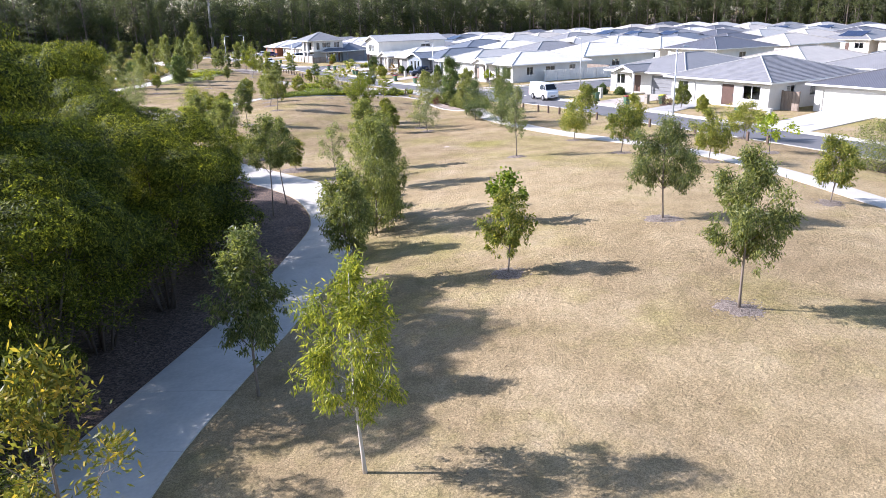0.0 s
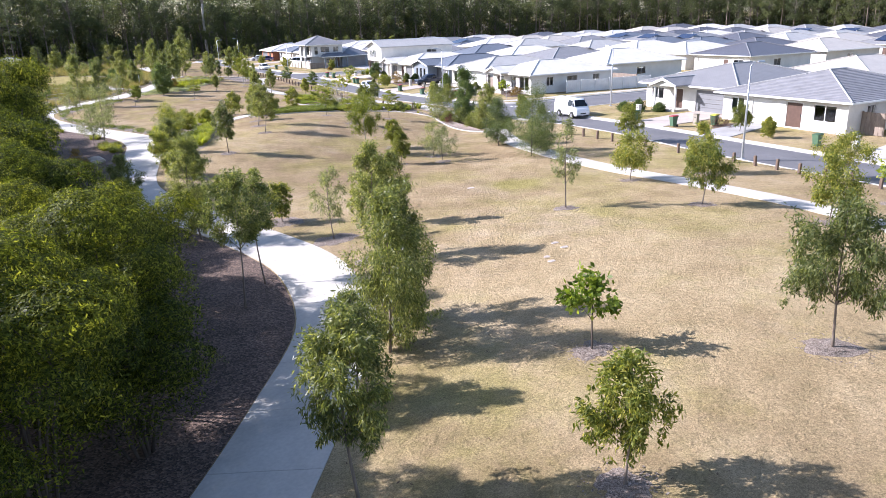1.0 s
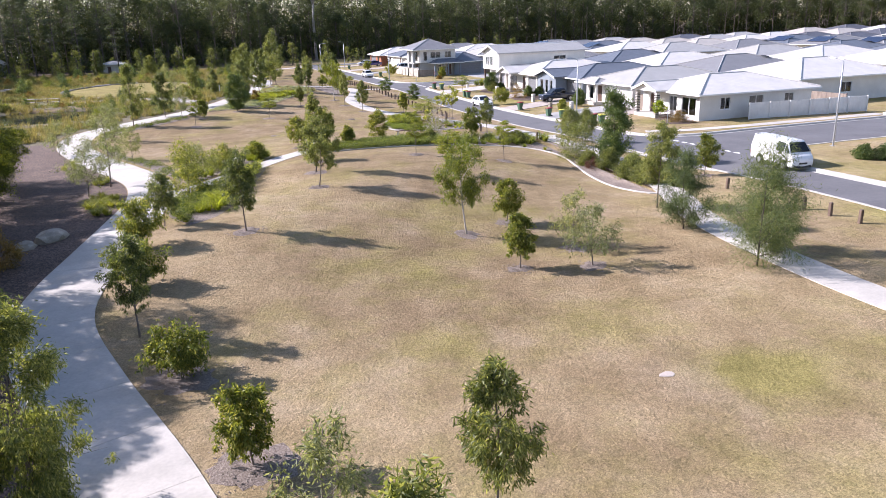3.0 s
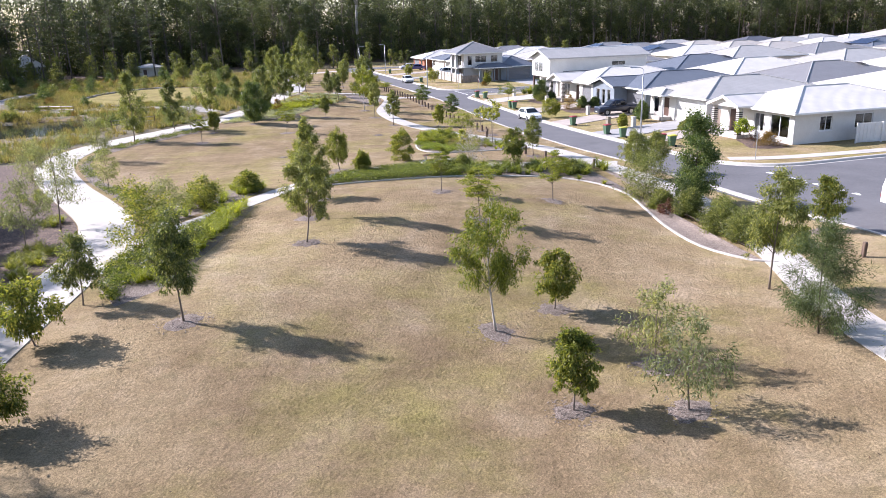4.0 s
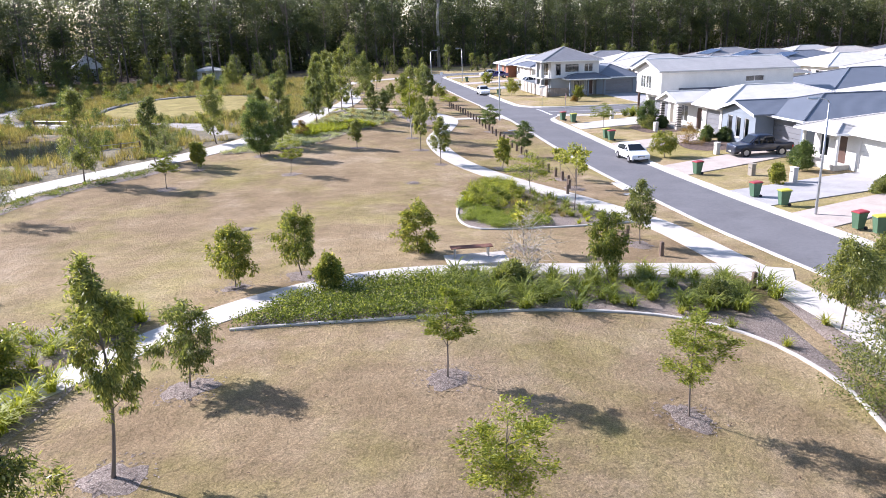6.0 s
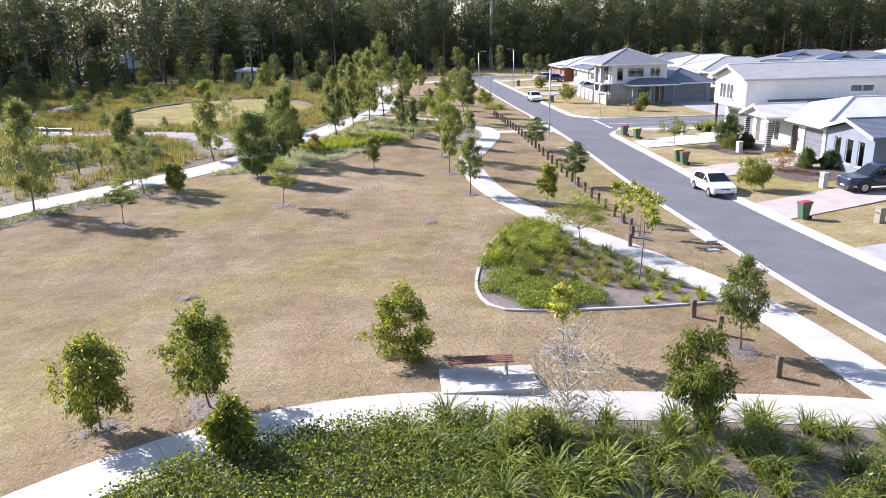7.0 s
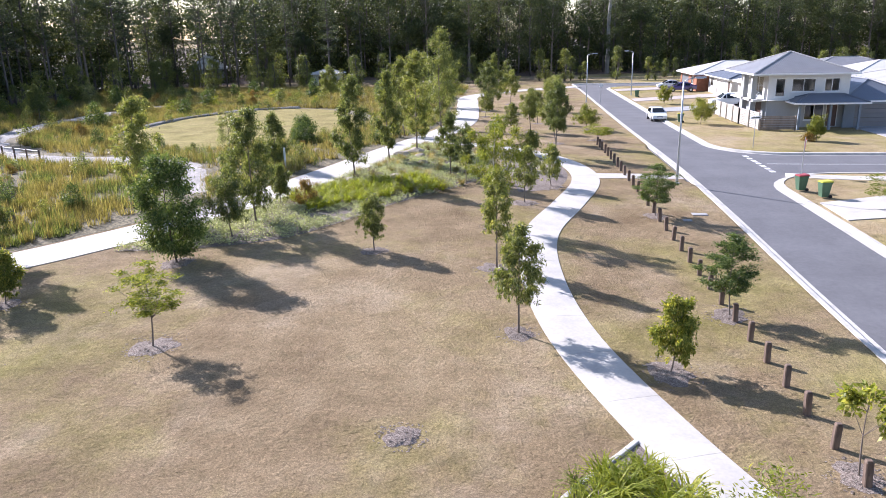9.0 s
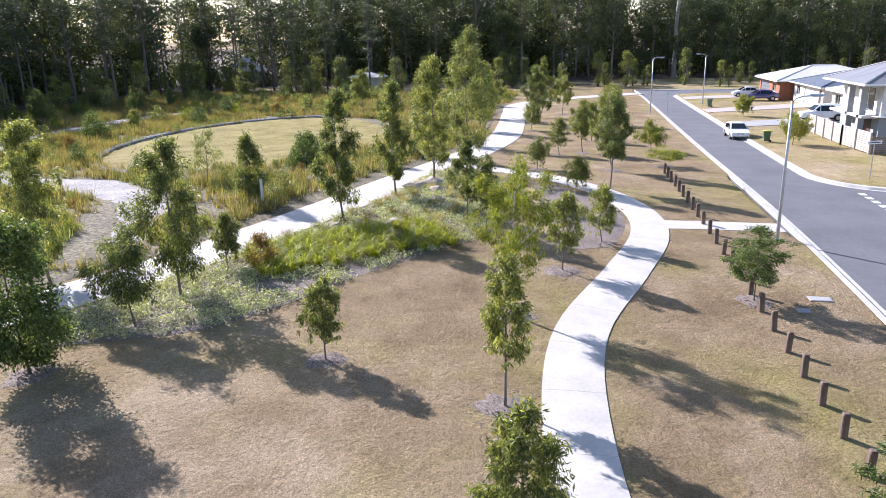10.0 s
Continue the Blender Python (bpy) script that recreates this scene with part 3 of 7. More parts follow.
bed("mulch_verge", closed([(36.0, 141.5), (38.2, 142.6), (39.2, 146), (38.9, 150), (36.8, 153.4), (34.6, 155.6), (34.8, 151), (35.4, 146)], 1.0), MULCH, "mulch under young trees beside the footpath", "garden bed")
for pts in ([(57.7, 136.6), (58.0, 133.2), (59.4, 132.4), (61.4, 132.8), (63.0, 134.0), (63.0, 138.0), (59.2, 138.2)], [(58.2, 126.6), (57.8, 123.9), (58.8, 122.3), (61.0, 122.4), (62.6, 124.0), (62.4, 126.8)],
            [(56.6, 55.6), (55.2, 54.8), (55.4, 53.9), (57.6, 53.6), (59.4, 54.4), (59.0, 55.6)], [(59.6, 94.0), (58.6, 91.6), (60.4, 90.4), (62.0, 91.4), (62.0, 95.6), (60.6, 96.2)]):
    bed("front_garden_bed", closed(pts, 0.8), DARKMULCH, "brown bark mulch bed in a front garden", "garden bed", 0.04, 0.8)
# wetland ground
bed("wetland_bank", closed([(2, 110), (3.0, 117), (8.5, 124.6), (14.0, 131.4), (18.6, 138.4), (22.4, 147), (25.6, 160), (28.0, 178), (27.8, 200), (27.4, 214), (10, 222), (-14, 220), (-34, 200), (-40, 160), (-34, 130), (-20, 114)], 3.0), WILD, "damp earth and leaf litter in a wetland", "ground", 0.02, 1.6)
bed("gravel_track", closed([(16.8, 137.8), (17.8, 140.4), (12.6, 151), (6, 156.2), (-3, 157.8), (-13, 166), (-17, 178), (-16, 196), (-10, 208), (-12.6, 209.6), (-19.4, 197), (-20.6, 178), (-15.6, 163.6), (-5, 154.6), (4, 152.2), (11, 147.2)], 1.2), GRAVEL, "pale gravel track round the wetland", "track", 0.06, 1.5)
bed("wetland_lawn", closed([(-1.5, 162), (-4.4, 173), (-4.2, 186), (2.7, 196.5), (12, 195), (18.8, 182), (19.6, 168), (17, 161.6), (7, 159.8)], 1.5), LUSH, "oval of mown grass in the wetland", "lawn", 0.08, 1.5)
s = Shape()
px, py, pa, pb = POND
pz = ground(px, py) - 0.22
s.add([(px, py, pz)] + [(px + pa * 1.1 * math.cos(a), py + pb * 1.1 * math.sin(a), pz) for a in np.linspace(0, math.tau, 40, endpoint=False)], [(0, i + 1, (i + 1) % 40 + 1) for i in range(40)])
tagged(part("water", s, WATER), "still dark pond water between reeds", "water", kind="structure")


def edging(line, label="pale concrete garden edging"):
    s = swept(line, [(-0.07, -0.1), (-0.07, 0.06), (-0.05, 0.075), (0.05, 0.075), (0.07, 0.06), (0.07, -0.1)], ground, "edging", KERB)
    tagged(part("edging", s, KERB), label, "edging", kind="structure")


edging(bedge)
edging(cedge)


def mulch_ring(x, y, r, rng):
    """A thin, ragged patch of chips that frays into the grass."""
    k = 26
    ph = rng.uniform(0, 6)
    ring = []
    for i in range(k):
        a = i * math.tau / k
        q = r * (0.92 + 0.14 * math.sin(2 * a + ph) + 0.09 * math.sin(5 * a + ph * 2) + rng.uniform(-0.13, 0.13))
        ring.append((x + q * math.cos(a), y + q * math.sin(a)))
    s = Shape()
    v = [(x, y, ground(x, y) + 0.05)] + [((p[0] + x) / 2, (p[1] + y) / 2, ground((p[0] + x) / 2, (p[1] + y) / 2) + rng.uniform(0.04, 0.07)) for p in ring] + [(p[0], p[1], ground(*p) + 0.004) for p in ring]
    f = [(0, 1 + i, 1 + (i + 1) % k) for i in range(k)] + [(1 + i, 1 + k + i, 1 + k + (i + 1) % k, 1 + (i + 1) % k) for i in range(k)]
    s.add(v, f)
    for i in range(150):  # loose chips
        a, q, t, w = rng.uniform(0, math.tau), r * rng.uniform(0.3, 1.5), rng.uniform(0, math.tau), rng.uniform(0.02, 0.05)
        px_, py_ = x + q * math.cos(a), y + q * math.sin(a)
        z = ground(px_, py_) + (0.012 if q > r * 0.8 else 0.065)
        u_, v_ = Vector((math.cos(t), math.sin(t), rng.uniform(-0.2, 0.3))) * w, Vector((-math.sin(t), math.cos(t), rng.uniform(-0.2, 0.3))) * w * 0.45
        o_ = Vector((px_, py_, z))
        s.add([o_ - u_ - v_, o_ + u_ - v_, o_ + u_ + v_, o_ - u_ + v_], [(0, 1, 2, 3)])
    return tagged(part("mulch_ring", s, MULCH, smooth=True), "ring of grey bark mulch on the lawn", "mulch ring", "mulch rings", kind="structure")


# ---- plants ----
def leaves(rg, centres, spread, n, length, width, droop=0.4, flat=1.0, out=None, tri=False):
    """Leaf blades scattered round clump centres."""
    C = np.asarray(centres, float)
    idx = rg.integers(0, len(C), n)
    off = rg.normal(size=(n, 3)) * spread
    off[:, 2] *= flat
    p = C[idx] + off
    d = rg.normal(size=(n, 3))
    d[:, 2] *= flat
    d /= np.linalg.norm(d, axis=1)[:, None] + 1e-9
    if out is not None:
        o = p - np.asarray(out)
        d += 0.6 * o / (np.linalg.norm(o, axis=1)[:, None] + 1e-6)
    d[:, 2] -= droop * rg.uniform(0.4, 1.6, n)
    d /= np.linalg.norm(d, axis=1)[:, None] + 1e-9
    sd_ = np.cross(d, rg.normal(size=(n, 3)))
    sd_ /= np.linalg.norm(sd_, axis=1)[:, None] + 1e-9
    L = (length * rg.uniform(0.65, 1.3, n))[:, None]
    W = (width * rg.uniform(0.7, 1.25, n))[:, None] / 2
    if tri:
        V = np.stack([p - sd_ * W, p + sd_ * W, p + d * L], 1)
        k = 3
    else:
        V = np.stack([p, p + d * L * 0.45 + sd_ * W, p + d * L, p + d * L * 0.45 - sd_ * W], 1)
        k = 4
    return V.reshape(-1, 3), np.arange(n * k).reshape(n, k)


KINDS = {  # crown base, clumps, clump spread, leaves, length, width, droop, flat, leaf material, bark, trunk radius factor
    "gum": (0.42, 90, 0.115, 11500, 0.140, 0.034, 0.9, 1.0, L_GUM, BARK_GREY, 1.0),
    "full_gum": (0.14, 130, 0.125, 17000, 0.125, 0.030, 0.9, 1.0, L_GUM, BARK_GREY, 1.0),
    "high_gum": (0.55, 90, 0.115, 13500, 0.125, 0.038, 0.6, 1.0, L_GUM, BARK_GREY, 0.9),
    "tall_gum": (0.24, 100, 0.125, 8600, 0.165, 0.042, 0.8, 1.0, L_GUM, BARK_GREY, 1.0),
    "lime_gum": (0.40, 84, 0.115, 8200, 0.145, 0.028, 0.95, 1.0, L_LIME, BARK_PALE, 1.0),
    "grey_gum": (0.38, 64, 0.105, 3600, 0.135, 0.033, 0.8, 1.0, L_GREY, BARK_GREY, 0.9),
    "leafy": (0.40, 76, 0.115, 5600, 0.135, 0.044, 0.75, 1.0, L_BIG, BARK_GREY, 1.0),
    "feathery": (0.02, 50, 0.15, 3200, 0.12, 0.035, 0.0, 0.5, L_FERN, BARK_GREY, 0.7),
    "conifer": (0.36, 90, 0.13, 11000, 0.12, 0.028, 0.35, 0.35, L_DARK, BARK_GREY, 0.9),
    "broad": (0.55, 26, 0.13, 760, 0.20, 0.115, 0.6, 1.0, L_LUSHLEAF, BARK_DARK, 1.0),
    "fern": (0.50, 84, 0.14, 5200, 0.11, 0.032, 0.1, 0.25, L_FERN, BARK_GREY, 0.9),
    "pine": (0.12, 120, 0.16, 15000, 0.24, 0.016, 0.25, 1.0, L_PINE, BARK_DARK, 0.8),
    "dense": (0.16, 130, 0.15, 15000, 0.14, 0.058, 0.5, 1.0, L_DARK, BARK_DARK, 1.0),
    "yellow": (0.62, 30, 0.105, 720, 0.17, 0.085, 0.6, 1.0, L_YELLOW, BARK_GREY, 0.9),
    "bare": (0.12, 280, 0.14, 1300, 0.09, 0.035, 0.3, 1.0, L_TWIG, BARK_PALE, 0.8),
    "shrub": (0.02, 120, 0.15, 9500, 0.11, 0.040, -0.1, 1.0, L_GUM, BARK_DARK, 0.7),
    "scrub": (0.02, 40, 0.18, 1000, 0.18, 0.07, -0.1, 1.0, L_GUM, BARK_DARK, 0.7),
    "dark_scrub": (0.10, 50, 0.22, 1800, 0.18, 0.09, 0.4, 1.0, L_DARK, BARK_DARK, 0.8),
    "gold_scrub": (0.02, 40, 0.18, 900, 0.18, 0.07, -0.1, 1.0, L_LIME, BARK_DARK, 0.7),
    "bush": (0.02, 90, 0.15, 6000, 0.15, 0.05, 0.1, 0.7, L_BIG, BARK_DARK, 0.7),
    "rusty": (0.03, 60, 0.14, 3400, 0.13, 0.030, -0.3, 1.0, L_RUST, BARK_DARK, 0.7),
    "bronze": (0.12, 100, 0.13, 5600, 0.15, 0.048, -0.2, 1.0, L_BRONZE, BARK_GREY, 1.0),
    "purple": (0.02, 30, 0.12, 1100, 0.12, 0.04, -0.1, 1.0, L_PURPLE, BARK_DARK, 0.7),
}
# where the crown is widest, and how full it stays towards its top
CROWN = {"gum": (0.36, 0.75), "full_gum": (0.42, 0.8), "tall_gum": (0.34, 0.85), "lime_gum": (0.48, 0.5), "grey_gum": (0.45, 0.7), "leafy": (0.50, 0.55), "high_gum": (0.48, 0.5), "dense": (0.40, 0.6), "shrub": (0.35, 0.5), "bush": (0.35, 0.5), "fern": (0.5, 0.35), "bronze": (0.40, 0.6), "conifer": (0.42, 0.7), "pine": (0.35, 0.7)}


SLIM = {"gum": 0.94, "tall_gum": 0.80, "leafy": 0.92, "lime_gum": 0.95, "dense": 0.9, "high_gum": 0.75, "bush": 0.8}


def plant_meshes(kind, h, r, seed, lean=0.0):
    """Trunk with limbs, and crown, of a plant h metres high and 2r wide, standing at the origin."""
    cb, K, spread, n, ll, lw, droop, flat, lm, bm_, tr = KINDS[kind]
    rg = np.random.default_rng(seed)
    if kind in SLIM:
        r *= SLIM[kind]
    scale = max(0.6, min(1.6, r))
    s = Shape()
    bend = rg.normal(size=2) * 0.035 * h
    top = 0.93 * h

    def trunk(z):
        u = z / h
        return np.array([bend[0] * math.sin(u * 3.0) + lean * u * h, bend[1] * math.sin(u * 2.3 + 0.5) * u, z])
    r0 = (0.0066 * h + 0.011) * tr
    zs = np.linspace(-0.15, top, 9)
    s.tube([trunk(z) for z in zs], [r0 * (1.25 if i == 0 else 1.0) * (1 - 0.88 * i / 8) + 0.004 for i in range(9)], 7)
    n = int(n * min(1.25, max(0.35, r * (1 - cb) * h / 2.9))) if kind in ("gum", "tall_gum", "lime_gum", "grey_gum", "high_gum", "full_gum", "dense") else n
    low = max(cb, 0.04)
    C = []
    if kind in CROWN:
        wide, full = CROWN[kind]
        ph = rg.uniform(0, math.tau, 3)
        B = max(7, K // 7)
        limbs = []
        for i in range(B):  # limbs rise from the trunk at a steep angle
            u = (i + rg.uniform(0.2, 0.8)) / B
            ang = i * 2.399 + rg.uniform(-0.4, 0.4)
            limbs.append((u, ang, rg.uniform(0.72, 1.16)))
        for i, (u, ang, k) in enumerate(limbs):
            reach = r * k * (math.sin(0.5 * math.pi * min(1, (u + 0.12) / wide)) if u < wide else math.cos(0.5 * math.pi * (u - wide) / (1.04 - wide))) ** full
            ze = (low + (0.97 - low) * u) * h
            zb = max(low * h * 0.72, ze - reach * rg.uniform(0.7, 1.2) - 0.04 * h)
            b = trunk(min(zb, top * 0.95))
            e = trunk(min(ze, top)) * np.array([1, 1, 0]) + np.array([reach * math.cos(ang), reach * math.sin(ang), ze])
            m = (b + e) / 2 + np.array([0, 0, -0.04 * reach])
            rb = r0 * 0.40 * (1 - 0.6 * zb / h) + 0.004
            s.tube([b, m, e], [rb, rb * 0.6, 0.004], 5)
            for j in range(max(3, K // B)):  # twigs and their sprays along the limb
                t = rg.uniform(0.42, 1.05)
                side_ = rg.normal(size=3) * np.array([0.24, 0.24, 0.17]) * max(reach, 0.35) * (1.25 - 0.4 * t)
                q = b + (e - b) * t + side_
                q[2] = max(q[2], (low - 0.02) * h, 0.03 * h)
                s.tube([b + (e - b) * min(t * 0.82, 0.95), q], [rb * 0.32, 0.003], 3)
                C.append(q)
    else:
        B = max(5, K // 7)  # limbs, each with its own uneven spray of clumps
        for i in range(B):
            u = (i + rg.uniform(0.1, 0.9)) / B
            reach = r * (max(0.2, math.sin(math.pi * min(1, 0.10 + 0.84 * u) ** 0.8)) ** 0.9) * rg.uniform(0.5, 1.3)
            ang = i * 2.399 + rg.uniform(-0.5, 0.5)
            ze = (low + (0.98 - low) * u) * h
            zb = max(low * h * 0.75, ze - reach * rg.uniform(0.55, 1.0) - 0.05 * h)
            b = trunk(min(zb, top * 0.97))
            e = trunk(min(ze, top)) * np.array([1, 1, 0]) + np.array([reach * math.cos(ang), reach * math.sin(ang), ze])
            m = (b + e) / 2 + np.array([0, 0, 0.10 * reach])
            rb = r0 * 0.42 * (1 - 0.6 * zb / h) + 0.004
            s.tube([b, m, e], [rb, rb * 0.6, 0.004], 5)
            for j in range(max(2, K // B)):
                t = rg.uniform(0.88, 1.06) if kind == "yellow" else rg.uniform(0.5 if kind == "broad" else 0.3, 1.08)
                q = b + (e - b) * t + rg.normal(size=3) * np.array([0.26, 0.26, 0.2]) * max(reach, 0.4)
                q[2] = max(q[2], 0.03 * h, (low - 0.03) * h)
                s.tube([b + (e - b) * min(t * 0.8, 0.95) + np.array([0, 0, 0.05 * reach]), q], [rb * 0.35 + (0.008 if kind == "bare" else 0), 0.006 if kind == "bare" else 0.003], 3)
                C.append(q)
    for j in range(max(2, K // (24 if kind in CROWN else 10))):
        C.append(trunk(top) + rg.normal(size=3) * np.array([0.16, 0.16, 0.12]) * r + np.array([0, 0, 0.03 * h]))
    mid, half = (low + 0.98) / 2 * h, (0.98 - low) / 2 * h
    for j in range(0 if kind == "yellow" else K // 8 if kind in CROWN else K // 3):  # fill between the limbs
        v = rg.normal(size=3)
        v *= rg.uniform(0.25, 0.92) ** 0.6 / np.linalg.norm(v)
        w_ = 1.12 - 0.30 * v[2]
        C.append(trunk(min(mid + v[2] * half, top)) * np.array([1, 1, 0]) + np.array([v[0] * r * w_, v[1] * r * w_, max(mid + v[2] * half, 0.03 * h)]))
    C = np.array(C)
    keep = rg.uniform(0.30 if kind in CROWN else 0.15, 1.0, len(C))
    idx = rg.choice(len(C), size=len(C) * 2, p=keep / keep.sum())
    V, F = leaves(rg, C[idx], spread * scale, n, ll, lw, droop, flat, trunk(0.6 * h))
    if droop > 0.7:  # hanging tips below the clumps
        hang = C + np.stack([rg.normal(size=len(C)) * 0.08, rg.normal(size=len(C)) * 0.08, -rg.uniform(0.1, 0.5, len(C))], 1)
        V2, F2 = leaves(rg, hang, spread * 0.5 * scale, n // 3, ll, lw, 1.3)
        V, F = np.concatenate([V, V2]), np.concatenate([F, F2 + len(V)])
    V[:, 2] = np.maximum(V[:, 2], 0.03)
    return s, V, F, lm, bm_


def plant(kind, x, y, h, r, label, category="tree", name="tree", group="", seed=0, lean=0.0):
    s, V, F, lm, bk = plant_meshes(kind, h, r, seed + int(x * 37 + y * 91), lean)
    root = thing(name, pose(x, y, ground(x, y) - 0.02), label, category, group)
    part("trunk", s, bk, root, smooth=True)
    part("crown", quick_mesh("crown", V, F), lm, root)
    return root


TREES = {
    "lime_gum": ("young gum with a pale trunk and drooping lime leaves", [(4.6, 12.1, 4.7, 0.95), (27.0, 64.6, 5.0, 1.2), (34.8, 134.3, 5.6, 1.15)]),
    "gum": ("young eucalypt with drooping green leaves on the lawn", [(3.7, 17.0, 4.5, 0.95), (8.9, 23.2, 4.5, 0.9), (10.5, 27.2, 3.4, 0.85), (16.3, 38.7, 5.2, 1.1), (19.2, 43.5, 3.9, 0.75), (16.9, 13.1, 4.8, 1.1), (22.3, 21.5, 4.3, 1.35), (16.6, 67.6, 3.9, 0.95), (21.6, 75.0, 4.1, 1.0),
                    (38.4, 64.8, 4.9, 1.0), (22.2, 79.4, 5.2, 0.75), (23.1, 83.6, 2.6, 0.8), (34.95, 128.4, 4.2, 0.68), (35.8, 122.0, 3.9, 0.8), (29.4, 130.2, 2.6, 0.55), (7.8, 56.0, 3.2, 1.0)]),
    "full_gum": ("full young eucalypt with hanging leaves near the ground", [(12.7, 29.8, 5.2, 1.25), (13.9, 31.6, 4.9, 1.0), (10.5, 47.9, 5.3, 1.05)]),
    "high_gum": ("young eucalypt with a rounded crown on bare stems beside the path", [(11.4, 39.4, 4.9, 1.15), (10.0, 37.3, 5.4, 1.35)]),
    "gum_b": ("slender young eucalypt beside the path", [(12.0, 57.4, 3.7, 0.7), (12.8, 71.0, 2.8, 0.85), (44.4, 85.5, 3.4, 0.95), (47.0, 87.0, 2.8, 1.1), (42.0, 97.0, 3.3, 0.72), (31.7, 144.7, 4.2, 0.8), (38.0, 143.0, 2.6, 0.75), (36.3, 139.0, 3.3, 0.68), (38.9, 154.6, 5.6, 1.05), (39.4, 161.5, 5.8, 1.1),
                    (34.3, 160.9, 2.2, 0.8), (35.7, 168.5, 2.9, 0.7), (32.6, 184.9, 2.9, 1.0), (38.4, 177.5, 3.5, 1.0), (32.5, 190.9, 6.0, 1.3), (22.3, 131.6, 3.3, 1.05), (32.8, 143.2, 3.8, 0.55), (23.0, 137.1, 2.4, 0.55), (36.9, 154.1, 1.9, 0.8), (37.5, 170, 4.2, 1.0), (35.5, 200, 4.6, 1.2), (40.5, 190, 4.4, 1.2)]),
    "tall_gum": ("tall eucalypt with a narrow leafy crown by the path", [(16.4, 135.2, 6.4, 1.3), (22.6, 134.1, 6.0, 1.4), (25.7, 144.1, 6.4, 1.2), (27.0, 149.7, 6.5, 1.0), (28.5, 153.4, 7.7, 1.2), (30.0, 158.5, 9.4, 1.9), (12.5, 127.6, 5.6, 1.3), (9.2, 120.0, 6.9, 1.5), (19.3, 147.5, 3.8, 1.1),
                                                                           (25.8, 166, 7.2, 1.3), (26.8, 174, 7.6, 1.4), (27.6, 184, 7.0, 1.5), (33.0, 197, 6.6, 1.4), (26.6, 196, 6.4, 1.6)]),
    "grey_gum": ("thin grey-green eucalypt sapling on the lawn", [(27.1, 39.3, 4.6, 0.75), (16.0, 43.4, 3.8, 0.85), (30.2, 57.9, 2.7, 1.05), (30.9, 60.7, 2.9, 0.95), (14.5, 123.8, 3.8, 0.95), (13.9, 153.1, 3.7, 1.0), (7.8, 108.9, 3.9, 1.3), (10.1, 96.4, 2.9, 0.85), (14.8, 83.6, 2.7, 1.3), (9.2, 85.3, 5.4, 1.6), (8.1, 82.5, 3.6, 1.4), (4.0, 102.2, 3.0, 1.3)]),
    "leafy": ("small leafy tree with a rounded crown", [(13.5, 20.1, 3.0, 0.85), (16.7, 123.1, 2.3, 0.6), (13.3, 53.8, 1.7, 0.95), (14.9, 48.4, 2.2, 0.72), (29.8, 65.9, 2.4, 0.78), (27.2, 58.9, 2.5, 0.68), (25.8, 93.6, 2.8, 0.98), (23.2, 92.9, 2.5, 0.92), (27.0, 90.9, 1.5, 0.5), (38.3, 91.6, 2.9, 0.82), (40.3, 119.5, 2.4, 0.62), (11.9, 67.6, 2.3, 1.05), (11.9, 62.3, 1.9, 1.05), (45.1, 36.1, 2.6, 1.4), (30.9, 19.7, 3.1, 1.0),
                                                    (32.5, 35.3, 3.2, 1.0), (34.1, 29.6, 3.0, 1.1), (34.6, 42.7, 2.9, 1.35), (39.7, 41.9, 3.1, 0.95), (45.6, 54.6, 3.0, 1.0), (46.2, 70.6, 2.8, 0.8), (43.0, 171.5, 2.5, 1.2)]),
    "bronze": ("young tree with glossy yellow and bronze leaves", [(-0.7, 10.4, 5.0, 0.95)]),
    "broad": ("small tree with large glossy leaves on the lawn", [(17.2, 25.5, 2.35, 0.82), (40.7, 30.5, 2.4, 1.0)]),
    "fern": ("sapling with feathery layered foliage on the lawn", [(30.2, 82.7, 2.7, 0.62), (30.4, 76.3, 2.8, 0.8), (36.3, 80.5, 2.9, 0.8), (39.9, 109.5, 2.8, 1.4), (24.0, 119.9, 2.9, 0.84), (15.7, 116.3, 2.7, 0.7), (43.1, 163.9, 1.3, 1.15)]),
    "fern_b": ("dark layered young conifer-like tree by the posts", [(43.3, 124.1, 3.1, 0.8), (43.1, 137.0, 2.7, 0.95)]),
    "pine": ("she-oak with fine needle foliage by the footpath", [(37.0, 60.7, 3.8, 1.0), (35.8, 54.4, 5.0, 1.6), (37.6, 55.6, 3.4, 0.9)]),
    "bush": ("leafy bush with foliage to the ground on the lawn", [(31.0, 96.4, 2.4, 0.95), (19.4, 89.6, 1.3, 1.0), (16.8, 86.2, 2.0, 1.35), (14.2, 78.8, 3.1, 1.6)]),
    "dense": ("dense dark-green tree with foliage to the ground", [(44.0, 78.4, 5.4, 1.35), (21.1, 128.1, 4.7, 1.35), (17.5, 161.7, 2.2, 1.15)]),
    "yellow": ("sapling with a few large yellow-green leaves", [(43.5, 114.5, 2.3, 0.66), (43.4, 111.2, 2.7, 0.66), (40.95, 104.0, 4.2, 0.85), (36.1, 96.9, 2.2, 0.45)]),
    "bare": ("nearly bare grey shrub with thin twigs", [(35.1, 92.2, 3.0, 1.05)]),
    "shrub": ("dense leafy shrub growing to the ground", [(42.3, 80.6, 2.8, 1.5), (41.4, 23.9, 2.6, 1.5), (40.2, 20.5, 1.9, 1.2), (42.6, 76.4, 1.5, 0.8), (42.0, 72.6, 1.5, 0.95), (42.9, 70.4, 1.1, 0.6)]),
}
rg0 = random.Random(5)
